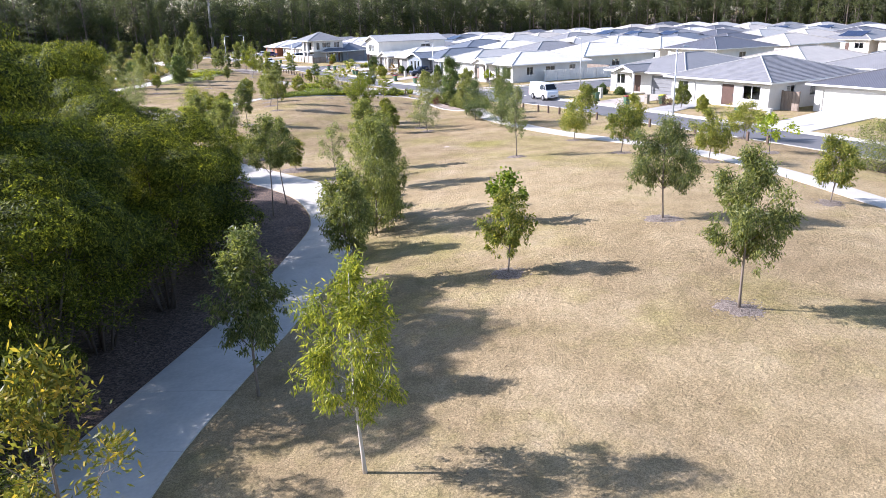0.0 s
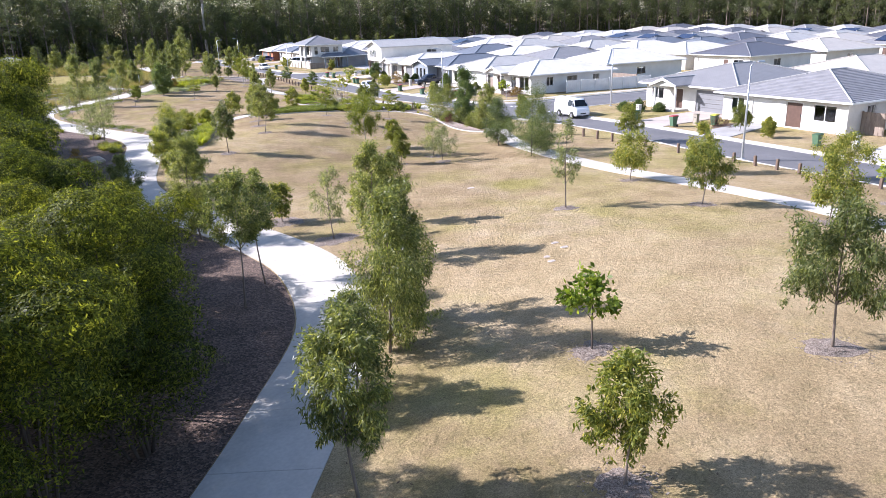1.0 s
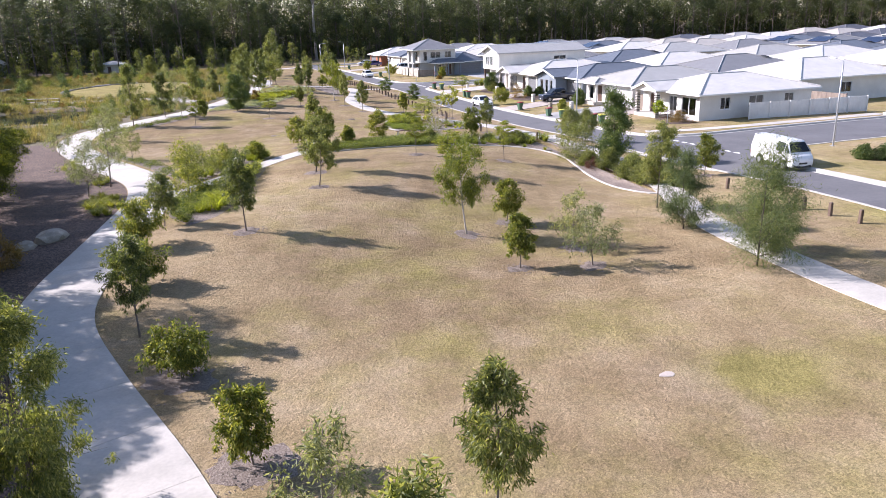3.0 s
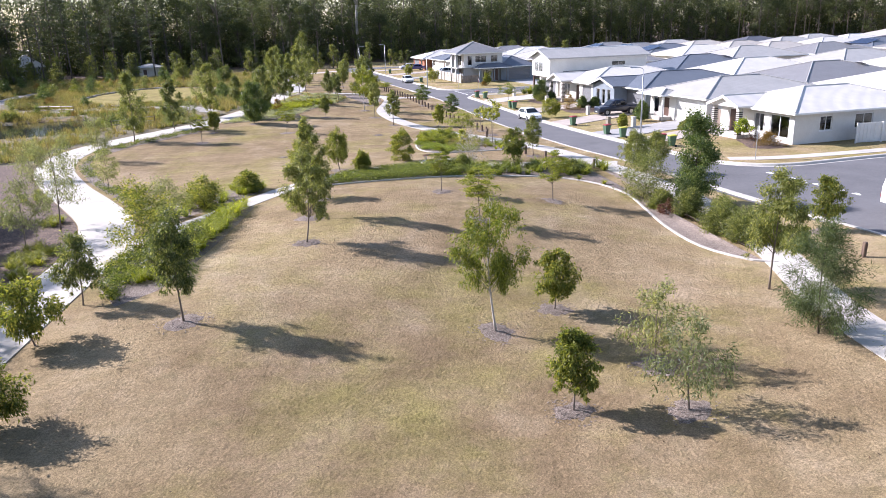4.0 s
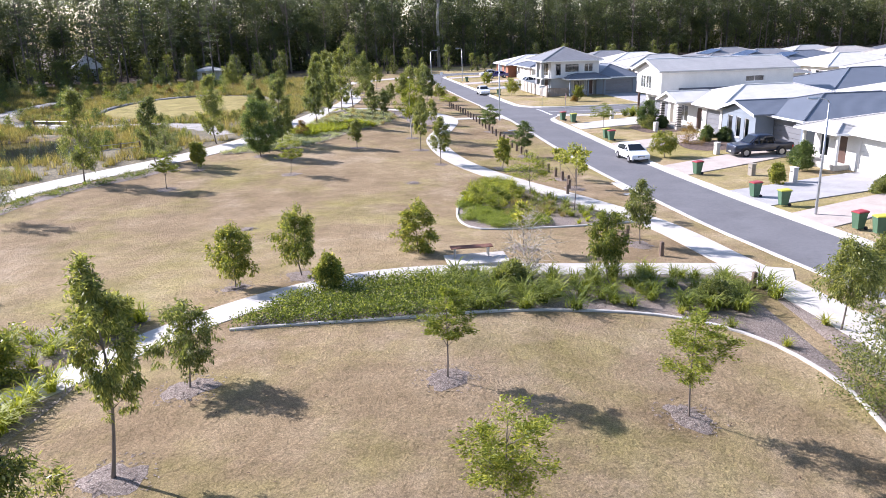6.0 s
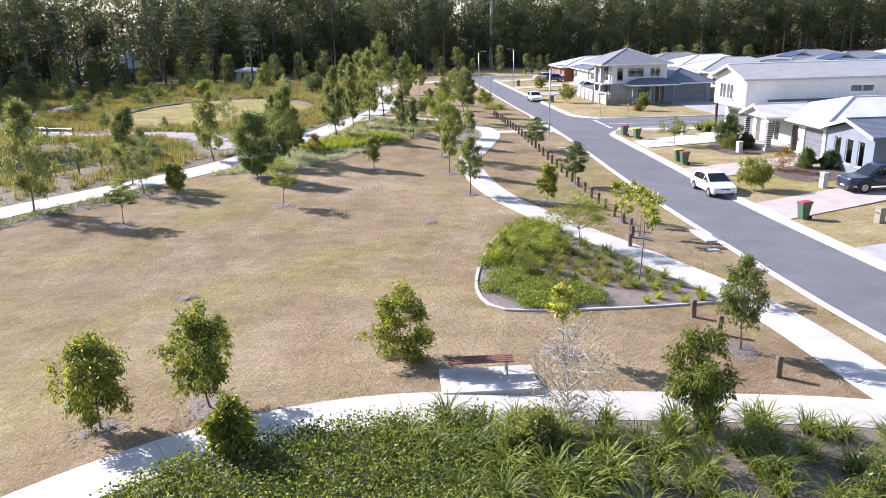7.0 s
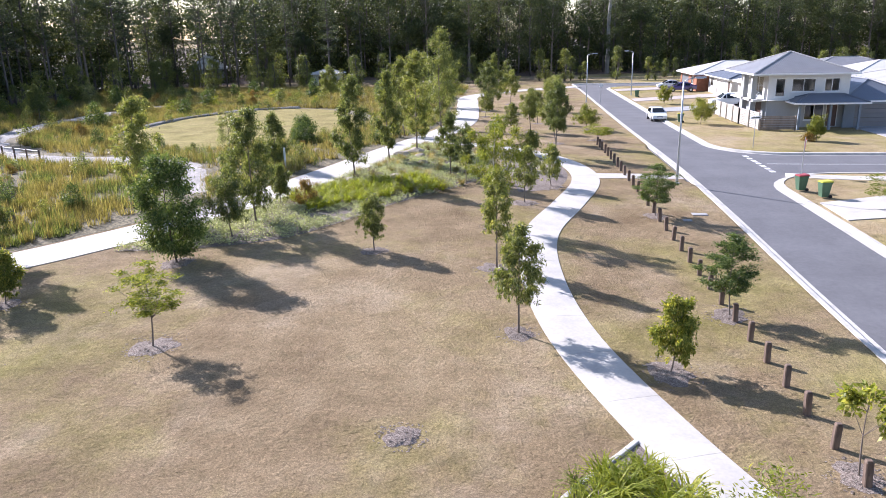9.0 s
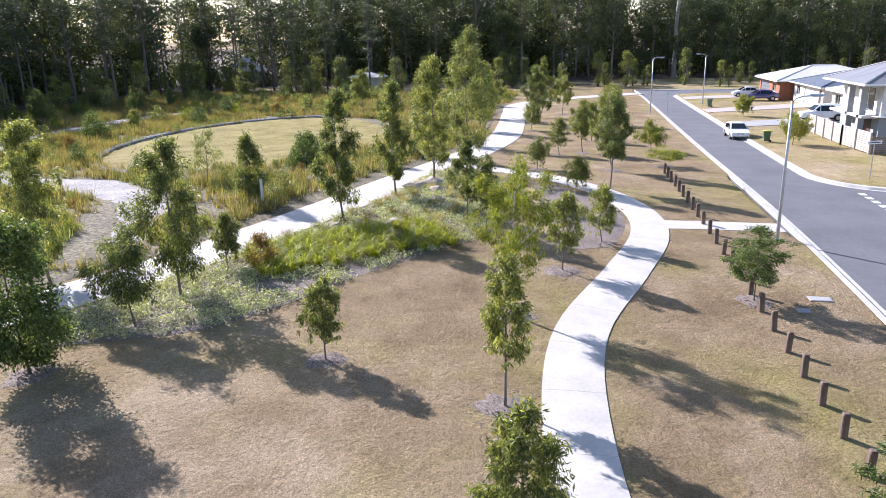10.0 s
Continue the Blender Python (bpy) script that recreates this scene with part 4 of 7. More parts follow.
for key, (label, rows) in TREES.items():
    kind = {"gum_b": "gum", "fern_b": "conifer"}.get(key, key)
    for (x, y, h, r) in rows:
        plant(kind, x, y, h, r, label, "shrub" if kind in ("shrub", "bare", "bush") else "tree", "shrub" if kind in ("shrub", "bare", "bush") else "tree", kind.replace("_", " ") + " plants")
        if kind not in ("tall_gum", "shrub", "bush") and x > 12.5 and not (in_b(x, y) or in_c(x, y) or in_d(x, y) or in_e(x, y)) and np.min(np.hypot(MAIN_PATH[:, 0] - x, MAIN_PATH[:, 1] - y)) > 2.1 and np.min(np.hypot(FOOT_PATH[:, 0] - x, FOOT_PATH[:, 1] - y)) > 1.7:
            d = np.min(np.hypot(MAIN_PATH[:, 0] - x, MAIN_PATH[:, 1] - y))
            mulch_ring(x, y, min(1.05, d - 1.55) if d < 3 else rg0.uniform(0.55, 0.8), rg0)


def prototypes(kind, sizes, seed):
    """Mesh pairs for repeated plants."""
    out = []
    for i, (h, r) in enumerate(sizes):
        s, V, F, lm, bk = plant_meshes(kind, h, r, seed + i)
        t, c = s.mesh("trunk", True), quick_mesh("crown", V, F)
        t.materials.append(bk)
        c.materials.append(lm)
        out.append((t, c))
    return out


def stand(proto, x, y, rz, sc, name, label, category, group, dz=0.0, tall=1.0):
    root = thing(name, pose(x, y, ground(x, y) - 0.05 + dz, 0, 0, rz) @ Matrix.Diagonal((sc, sc, sc * tall, 1)), label, category, group)
    part("trunk", proto[0], None, root)
    part("crown", proto[1], None, root)
    return root


# dense wattle grove beside the path
def wattle_meshes(h, r, seed, leaf=17000, length=0.15):
    """Several thin stems under billowing domes of fine leaves that lie like shingles on each dome."""
    rg = np.random.default_rng(seed)
    s = Shape()
    domes = []
    for i in range(9):
        a, d = i * 2.4 + rg.uniform(-0.4, 0.4), r * rg.uniform(0.30, 0.80) * (0 if i == 0 else 1)
        z = h * (0.82 if i == 0 else rg.uniform(0.42, 0.78))
        domes.append((d * math.cos(a), d * math.sin(a), z, r * rg.uniform(0.30, 0.50)))
    for i, (x, y, z, q) in enumerate(domes):
        s.tube([(x * 0.15 + rg.normal() * 0.1, y * 0.15 + rg.normal() * 0.1, -0.2), (x * 0.45, y * 0.45, z * 0.5), (x, y, z)], [0.055, 0.04, 0.012], 5)
        for j in range(4):
            v = rg.normal(size=3)
            v /= np.linalg.norm(v)
            s.tube([(x * 0.9, y * 0.9, z * 0.85), np.array([x, y, z]) + v * q * 0.8], [0.015, 0.004], 3)
    D = np.array(domes)
    n = int(leaf * 0.9)
    k = rg.choice(len(D), n, p=D[:, 3] ** 2 / (D[:, 3] ** 2).sum())
    N = rg.normal(size=(n, 3))
    N[:, 2] = np.abs(N[:, 2]) * 1.1 - 0.30 * rg.uniform(0, 1, n)
    N /= np.linalg.norm(N, axis=1)[:, None]
    # lumps on each dome, with gaps between them
    lump = np.sin(N[:, 0] * 7 + k * 1.7) * np.sin(N[:, 1] * 7 + k * 2.9) * np.sin(N[:, 2] * 6 + k)
    P = D[k, :3] + N * (D[k, 3] * (0.90 + 0.24 * lump + rg.normal(size=n) * 0.05))[:, None] * np.array([1.15, 1.15, 0.78])
    up = N + rg.normal(size=(n, 3)) * 0.32
    d = np.cross(up, rg.normal(size=(n, 3)))
    d /= np.linalg.norm(d, axis=1)[:, None]
    w = np.cross(up, d)
    w /= np.linalg.norm(w, axis=1)[:, None]
    L = (length * rg.uniform(0.6, 1.3, n))[:, None]
    V = np.stack([P - w * L * 0.17, P + w * L * 0.17, P + d * L], 1).reshape(-1, 3)
    F = np.arange(n * 3).reshape(n, 3)
    low = [np.array([r * q * math.cos(a), r * q * math.sin(a), h * z]) for q, a, z in zip(rg.uniform(0.3, 0.8, 30), rg.uniform(0, math.tau, 30), rg.uniform(0.30, 0.5, 30))]
    V3, F3 = leaves(rg, low, 0.25, int(leaf * 0.10), length * 1.2, length * 0.4, 0.3, 0.9, None, True)
    F = np.concatenate([F, F3 + len(V)])
    V = np.concatenate([V, V3])
    V[:, 2] = np.maximum(V[:, 2], 0.03)
    t, c = s.mesh("trunk", True), quick_mesh("crown", V, F)
    t.materials.append(BARK_DARK)
    c.materials.append(L_WATTLE)
    return t, c


wattle = [wattle_meshes(h, r, 40 + i, k, q) for i, (h, r, k, q) in enumerate([(7.0, 2.9, 66000, 0.10), (6.0, 2.6, 44000, 0.10), (5.2, 2.3, 34000, 0.10), (4.2, 2.0, 26000, 0.10), (3.0, 1.5, 14000, 0.10), (7.0, 2.9, 9000, 0.24), (6.0, 2.6, 7500, 0.24), (7.0, 2.9, 26000, 0.15)])]
GROVE = {  # size of tree: places
    0: [(-1.0, 19.9), (0.5, 23.6), (2.9, 26.5), (-2.0, 27.9), (0.7, 30.7), (5.0, 31.5), (-3.4, 32.0), (3.1, 35.2), (-1.8, 37.1), (2.9, 40.1), (-3.0, 41.8), (2.5, 44.5), (-1.4, 47.9), (2.1, 50.1), (-1.4, 51.5), (2.2, 55.2), (-3.3, 55.9), (1.9, 59.8), (-1.6, 63.3), (2.1, 63.9), (-0.4, 66.9), (0.8, 73.3), (-1.6, 76.0), (-0.5, 80.5)],
    1: [(-4.6, 16.6), (6.2, 36.9), (3.1, 69.4), (-2.3, 71.7), (2.3, 76.7), (0.8, 90.4)],
    2: [(-3.6, 17.8), (-0.6, 33.9), (6.3, 41.5), (4.1, 47.4), (2.3, 83.7), (-3.4, 87.1)],
    3: [(5.2, 28.7), (-0.3, 40.0), (-0.5, 44.4), (-0.6, 57.8), (3.0, 80.9), (2.2, 87.5)],
    4: [(-2.6, 12.4), (-1.9, 17.3), (5.8, 34.1), (1.0, 37.7), (5.3, 44.1), (5.1, 51.2), (3.6, 66.4), (0.6, 70.3)],
}
rg1 = random.Random(11)
WATTLE_LABEL = "dense dark-green wattle tree over leaf litter"
for k, places in GROVE.items():
    for x, y in places:
        stand(wattle[7 if k == 0 and (y > 46 or x < -2.5) else k], x, y, rg1.uniform(0, 360), rg1.uniform(0.94, 1.04), "wattle_tree", WATTLE_LABEL, "tree", "wattle grove", tall=1.0 if y < 38 else 1.3 if k == 0 and y > 58 else 1.0)
for x, y, k, tall in ((-2.7, 25.9, 1.36, 1.2), (-0.9, 22.6, 1.08, 1.0), (-9.0, 26.0, 1.36, 1.0), (-4.2, 29.6, 1.25, 1.0)):  # taller ones
    stand(wattle[0], x, y, k * 100, k, "wattle_tree", "tall dark-green wattle tree over leaf litter", "tree", "wattle grove", tall=tall)
for gx in range(5):  # the grove goes on behind them
    for gy in range(21):
        x, y = -6.8 - gx * 4.3 + rg1.uniform(-0.9, 0.6) - (gy % 2) * 1.9, 18 + gy * 3.9 + rg1.uniform(-1.1, 1.1)
        stand(wattle[7 if gx < 2 and gy < 9 else rg1.choice([5, 5, 6])], x, y, rg1.uniform(0, 360), rg1.uniform(0.88, 1.08), "wattle_tree", WATTLE_LABEL, "tree", "wattle grove")


# forest behind
def forest_meshes(h, r, seed, cb=0.42, leaf=None, needles=False):
    """A forest tree: a long stem, limbs and separate sprays of leaves with gaps between; needles: a layered pine."""
    rg = np.random.default_rng(seed)
    s = Shape()
    b = rg.normal(size=2) * (0.15 if needles else 0.5)
    T = lambda z: np.array([b[0] * math.sin(z / h * 3), b[1] * math.sin(z / h * 2), z])
    s.tube([T(z) for z in np.linspace(-0.5, 0.95 * h, 7)], [(0.20 if needles else 0.24) * (1 - 0.85 * i / 6) for i in range(7)], 6)
    K = 46
    u = rg.uniform(0, 1, K)
    shape = np.clip(1.05 - u, 0.15, 1) ** 0.7 if needles else np.clip(np.sin(np.pi * (0.15 + 0.8 * u)), 0.2, 1)
    rad = r * shape * np.sqrt(rg.uniform(0.1, 1, K))
    a = np.arange(K) * 2.4 + rg.uniform(-0.6, 0.6, K)
    C = np.stack([rad * np.cos(a), rad * np.sin(a), (cb + (0.97 - cb) * u) * h], 1)
    for c in C:
        z0 = max(c[2] - (0.2 if needles else 1.0) * math.hypot(c[0], c[1]) - 0.3, cb * h * 0.8)
        s.tube([T(z0), (T(z0) + c) / 2 + np.array([0, 0, 0.1]), c], [0.06, 0.04, 0.015], 4)
    w = rg.uniform(0.3, 1.0, K)
    C2 = C[rg.choice(K, size=3 * K, p=w / w.sum())]
    if needles:
        V, F = leaves(rg, C2, 0.55, 5200, 0.42, 0.075, -0.1, 0.32, None, True)
    elif h > 7:
        V, F = leaves(rg, C2, 0.56, 6400, 0.34, 0.125, 0.5, 0.7, None, True)
    else:
        V, F = leaves(rg, C2, 0.34, 4200, 0.22, 0.085, 0.5, 0.7, None, True)
    t, c = s.mesh("trunk", True), quick_mesh("crown", V, F)
    t.materials.append(BARK_GREY if seed in (71, 73, 74) else BARK_FOREST)
    c.materials.append(leaf or (L_FOREST_PINE if needles else L_FOREST))
    return t, c


forest = [forest_meshes(h, r, 70 + i, cb, L_GUM if h < 7 else None, i in (7, 8)) for i, (h, r, cb) in enumerate([(21, 3.2, 0.25), (24, 3.6, 0.32), (18, 3.2, 0.2), (26, 3.8, 0.38), (20, 2.8, 0.40), (13, 3.2, 0.05), (6.5, 1.5, 0.05), (26, 2.6, 0.30), (23, 2.2, 0.24), (6.9, 1.1, 0.12)])]
EDGE = spline([(-80, 95), (-52, 150), (-40, 190), (-36, 226), (-26, 250), (6, 262), (42, 268), (80, 274), (130, 284), (190, 282), (246, 246), (275, 190), (290, 120), (290, 40), (280, -20)], 5.2)
EN = sides(EDGE)
rg2 = random.Random(3)
for i in range(len(EDGE)):
    for row in range(2):
        x, y = EDGE[i] + EN[i] * (row * 6.0 + rg2.uniform(-2, 2)) + np.array([rg2.uniform(-2, 2), rg2.uniform(-2, 2)])
        if math.hypot(x + 26, y - 251) < 4.5 or math.hypot(x + 31, y - 264) < 6.5:  # room for the cottage
            continue
        k = rg2.choice([7, 8, 7, 8, 4, 5] if x < 8 else [0, 5, 4, 1, 2, 5]) if row == 0 else rg2.choice([0, 1, 2, 3, 7, 8] if x < 8 else [0, 1, 2, 3, 4, 2])
        stand(forest[k], x, y, rg2.uniform(0, 360), rg2.uniform(0.8, 1.15), "forest_tree", "tall eucalypt at the edge of dense forest", "tree", "forest edge trees")
for i in range(len(EDGE)):
    if not -60 < EDGE[i][0] < 120:
        continue
    for k in range(2):
        x, y = EDGE[i] + EN[i] * (rg2.uniform(-25, -15) if EDGE[i][0] > -24 else rg2.uniform(-8, -2.5)) + np.array([rg2.uniform(-2.5, 2.5), rg2.uniform(-1, 1)])
        if abs(road_sdf(x, y)) < 2 or y < 100:
            continue
        stand(forest[rg2.choice([6, 9])], x, y, rg2.uniform(0, 360), rg2.uniform(0.35, 1.0), "young_tree", "bright green young tree before the forest", "tree", "young edge trees")
def great_gum(x, y, h):
    """A very tall pale gum with a forked stem and a thin crown."""
    rg = np.random.default_rng(17)
    s = Shape()
    fork = np.array([0.3, 0.1, h * 0.58])
    s.tube([(0, 0, -0.5), (0.1, 0, h * 0.2), (0.0, 0.1, h * 0.4), fork], [0.52, 0.42, 0.38, 0.34], 9)
    C = []
    for dx, dy, top, r in ((-2.2, 0.4, 0.96, 0.24), (1.9, -0.6, 1.0, 0.26), (0.4, 1.8, 0.88, 0.18)):
        e = np.array([dx, dy, h * top])
        m = (fork + e) / 2 + np.array([dx * 0.2, dy * 0.2, -0.6])
        s.tube([fork - np.array([0, 0, 0.3]), m, e], [r, r * 0.7, 0.05], 7)
        for j in range(16):
            b = m + (e - m) * rg.uniform(-0.3, 1.0)
            c = b + rg.normal(size=3) * np.array([1.5, 1.5, 0.8]) + np.array([0, 0, 0.9])
            s.tube([b, c], [0.06, 0.015], 4)
            C.append(c)
    V, F = leaves(rg, C, 0.55, 6500, 0.34, 0.12, 0.5, 0.7, None, True)
    root = thing("forest_tree", pose(x, y, ground(x, y)), "very tall pale-trunked gum with a forked stem", "tree", "forest edge trees")
    part("trunk", s, BARK_GUM, root, smooth=True)
    part("crown", quick_mesh("crown", V, F), L_FOREST, root)


great_gum(57.2, 270.5, 29.0)
# leaf litter under the forest
OFF = [-1.5, 2, 8, 16, 26, 40, 60, 90, 130, 190, 260]
V = np.array([(EDGE[i] + EN[i] * o) for o in OFF for i in range(len(EDGE))])
V = np.column_stack([V, hills(V[:, 0], V[:, 1]) + 0.05])
n_ = len(EDGE)
F = np.array([(j * n_ + i, j * n_ + i + 1, (j + 1) * n_ + i + 1, (j + 1) * n_ + i) for j in range(len(OFF) - 1) for i in range(n_ - 1)])
tagged(part("forest_floor", quick_mesh("forest_floor", V, F), DARKMULCH), "dark leaf litter under the forest", "ground", kind="structure")
rg = np.random.default_rng(9)
VV, FF, n0, trunks = [], [], 0, ([], [])
for i in range(len(EDGE)):
    for row in range(9 if EDGE[i][0] < 30 else 6):
        x, y = EDGE[i] + EN[i] * (11 + row * (4.6 if EDGE[i][0] < 30 else 7) + rg.uniform(-3, 3)) + rg.uniform(-2.5, 2.5, 2)
        if math.hypot(x + 31, y - 264) < 6.5:
            continue
        hgt = rg.uniform(17, 27)
        C = np.stack([x + rg.normal(size=18) * 2.2, y + rg.normal(size=18) * 2.2, ground(x, y) + hgt * rg.uniform(0.0, 1, 18) ** 1.2], 1)
        V, F = leaves(rg, C, 1.15, 1250, 0.72, 0.36, 0.4, 0.8, None, True)
        VV.append(V)
        FF.append(F + n0)
        n0 += len(V)
        tv, tf = trunks
        sh = Shape().tube([(x, y, ground(x, y) - 0.3), (x + rg.normal() * 0.6, y, ground(x, y) + hgt * 0.95)], [0.2, 0.07], 4)
        tf += [tuple(j + len(tv) for j in f) for f in sh.f]
        tv += sh.v
tagged(part("far_woods", quick_mesh("far_woods", np.concatenate(VV), np.concatenate(FF)), L_FOREST), "dense dark eucalypt forest in the distance", "forest", kind="stuff")
s = Shape()
s.v, s.f = trunks
tagged(part("far_trunks", s, BARK_FOREST), "grey trunks in the depth of the forest", "tree trunks", kind="stuff")


# ---- houses ----
WALL_WHITE = plain("white_render", (0.67, 0.65, 0.61), 0.85, vary=0.07, scale=0.6, bumps=0.1)
WALL_CREAM = plain("cream_render", (0.62, 0.57, 0.50), 0.85, vary=0.08, scale=0.6, bumps=0.1)
WALL_BLUE = plain("blue_grey_cladding", (0.20, 0.235, 0.27), 0.7, vary=0.08, scale=0.6)
WALL_GREY = plain("grey_render", (0.36, 0.37, 0.37), 0.8, vary=0.08, scale=0.6)
BRICK_ORANGE = plain("orange_brick", (0.38, 0.15, 0.08), 0.85, vary=0.2, scale=2.0, bumps=0.3, bscale=12)
BRICK_DARK = plain("dark_brick", (0.10, 0.085, 0.08), 0.85, vary=0.3, scale=5.0, bumps=0.3, bscale=12)
ROOF_WHITE = metal_roof("white_sheet_roof", (0.64, 0.61, 0.565))
ROOF_PALE = metal_roof("pale_grey_sheet_roof", (0.40, 0.388, 0.365))
ROOF_GREY = metal_roof("grey_sheet_roof", (0.215, 0.21, 0.21))
ROOF_BLUE = metal_roof("blue_grey_sheet_roof", (0.135, 0.150, 0.175))
ROOF_DARK = metal_roof("dark_grey_sheet_roof", (0.10, 0.10, 0.115))
ROOF_TAN = metal_roof("tan_sheet_roof", (0.46, 0.42, 0.37))
ROOF_TILE = plain("grey_concrete_tiles", (0.20, 0.20, 0.21), 0.7, vary=0.15, scale=1.5)
STONE = plain("letterbox_render", (0.58, 0.55, 0.50), 0.85, vary=0.1)
TRIM = plain("white_trim", (0.74, 0.74, 0.72), 0.5, vary=0.04)
DARKTRIM = plain("charcoal_trim", (0.05, 0.055, 0.06), 0.5, vary=0.06)
GARAGE_W = plain("white_garage_door", (0.68, 0.67, 0.63), 0.5, vary=0.05)
GARAGE_D = plain("grey_garage_door", (0.17, 0.175, 0.185), 0.5, vary=0.05)
DOORMAT = plain("dark_timber_door", (0.10, 0.055, 0.04), 0.5, vary=0.15)
FENCE_WHITE = plain("white_fence_paint", (0.70, 0.69, 0.66), 0.7, vary=0.08, scale=0.8)
FENCE_TIMBER = bark("grey_fence_timber", (0.16, 0.125, 0.10), (0.32, 0.26, 0.21), 3.0)
FENCE_PALE = bark("pale_fence_timber", (0.42, 0.38, 0.32), (0.62, 0.57, 0.50), 3.0)
PANEL, _nt, _bs = material("solar_panel")
_bs.inputs["Base Color"].default_value, _bs.inputs["Roughness"].default_value = (0.012, 0.018, 0.05, 1), 0.15
GLASS, _nt, _bs = material("window_glass")
_bs.inputs["Base Color"].default_value, _bs.inputs["Roughness"].default_value = (0.55, 0.6, 0.62, 1), 0.03
_bs.inputs["Transmission Weight"].default_value = 1.0
PAVER = plain("driveway_concrete", (0.44, 0.38, 0.33), 0.85, vary=0.12, scale=0.8, bumps=0.15)
PAVER_GREY = plain("grey_driveway", (0.36, 0.35, 0.34), 0.85, vary=0.12, scale=0.8, bumps=0.15)


def on_wall(A, B):
    """Maps (along, inward, up) on the wall from A to B into the house's own axes."""
    A, B = Vector((*A, 0)), Vector((*B, 0))
    d = (B - A).normalized()
    n = Vector((-d.y, d.x, 0))
    return lambda u, w, v: A + d * u + n * w + Vector((0, 0, v))


def slab_on(s, at, u0, u1, w0, w1, v0, v1):
    p = [at(u, w, v) for v in (v0, v1) for w in (w0, w1) for u in (u0, u1)]
    return s.add(p, [(0, 2, 3, 1), (4, 5, 7, 6), (0, 1, 5, 4), (2, 6, 7, 3), (0, 4, 6, 2), (1, 3, 7, 5)])


def wall(s, A, B, z0, z1, openings, thick=0.2, begin=0.2):
    """A wall with real openings, made of blocks round them; it begins inside the wall before it."""
    at = on_wall(A, B)
    L = (Vector(B) - Vector(A)).length
    us = sorted({begin, L, *[o[1] for o in openings], *[o[2] for o in openings]})
    for a, b in zip(us, us[1:]):
        cuts = sorted((o[3], o[4]) for o in openings if o[1] <= a + 1e-6 and o[2] >= b - 1e-6)
        z = z0
        for c0, c1 in cuts:
            if c0 > z + 0.01:
                slab_on(s, at, a, b, 0, thick, z, c0)
            z = c1
        if z < z1 - 0.01:
            slab_on(s, at, a, b, 0, thick, z, z1)


def fill_openings(root, A, B, openings, trim):
    at = on_wall(A, B)
    for kind, u0, u1, v0, v1 in openings:
        if kind == "window":
            f = Shape()
            t = 0.06
            for a, b, c, d in ((u0, u1, v0, v0 + t), (u0, u1, v1 - t, v1), (u0, u0 + t, v0 + t, v1 - t), (u1 - t, u1, v0 + t, v1 - t)):
                slab_on(f, at, a, b, 0.05, 0.12, c, d)
            if u1 - u0 > 1.0:
                m = (u0 + u1) / 2
                slab_on(f, at, m - t / 2, m + t / 2, 0.05, 0.12, v0 + t, v1 - t)
            w = part("window", f, trim, root)
            part("pane", slab_on(Shape(), at, u0 + t, u1 - t, 0.08, 0.09, v0 + t, v1 - t), GLASS, w)
            part("sill", slab_on(Shape(), at, u0 - 0.05, u1 + 0.05, -0.05, 0.05, v0 - 0.07, v0 - 0.003), trim, w)
        elif kind in ("garage", "dark_garage"):
            n = 5
            g = None
            for i in range(n):
                a, b = v0 + (v1 - v0) * i / n, v0 + (v1 - v0) * (i + 1) / n - 0.02
                q = part("panel", slab_on(Shape(), at, u0, u1, 0.09, 0.14, a, b), GARAGE_W if kind == "garage" else GARAGE_D, g or root)
                if g is None:
                    q.name = "garage_door"
                    g = q
        elif kind == "door":
            f = Shape()
            slab_on(f, at, u0, u0 + 0.07, 0.04, 0.16, v0, v1)
            slab_on(f, at, u1 - 0.07, u1, 0.04, 0.16, v0, v1)
            slab_on(f, at, u0 + 0.07, u1 - 0.07, 0.04, 0.16, v1 - 0.07, v1)
            d = part("door", slab_on(Shape(), at, u0 + 0.07, u1 - 0.07, 0.08, 0.13, v0, v1 - 0.07), DOORMAT, root)
            part("door_frame", f, trim, d)
            part("handle", slab_on(Shape(), at, u1 - 0.2, u1 - 0.16, 0.03, 0.08, v0 + 0.9, v0 + 1.15), DARKTRIM, d)


def roof_caps(root, roof, lines, mat):
    s = Shape()
    for a, b in lines:
        s.tube([a, b], 0.075, 6)
    part("ridge_cap", s, mat, roof)


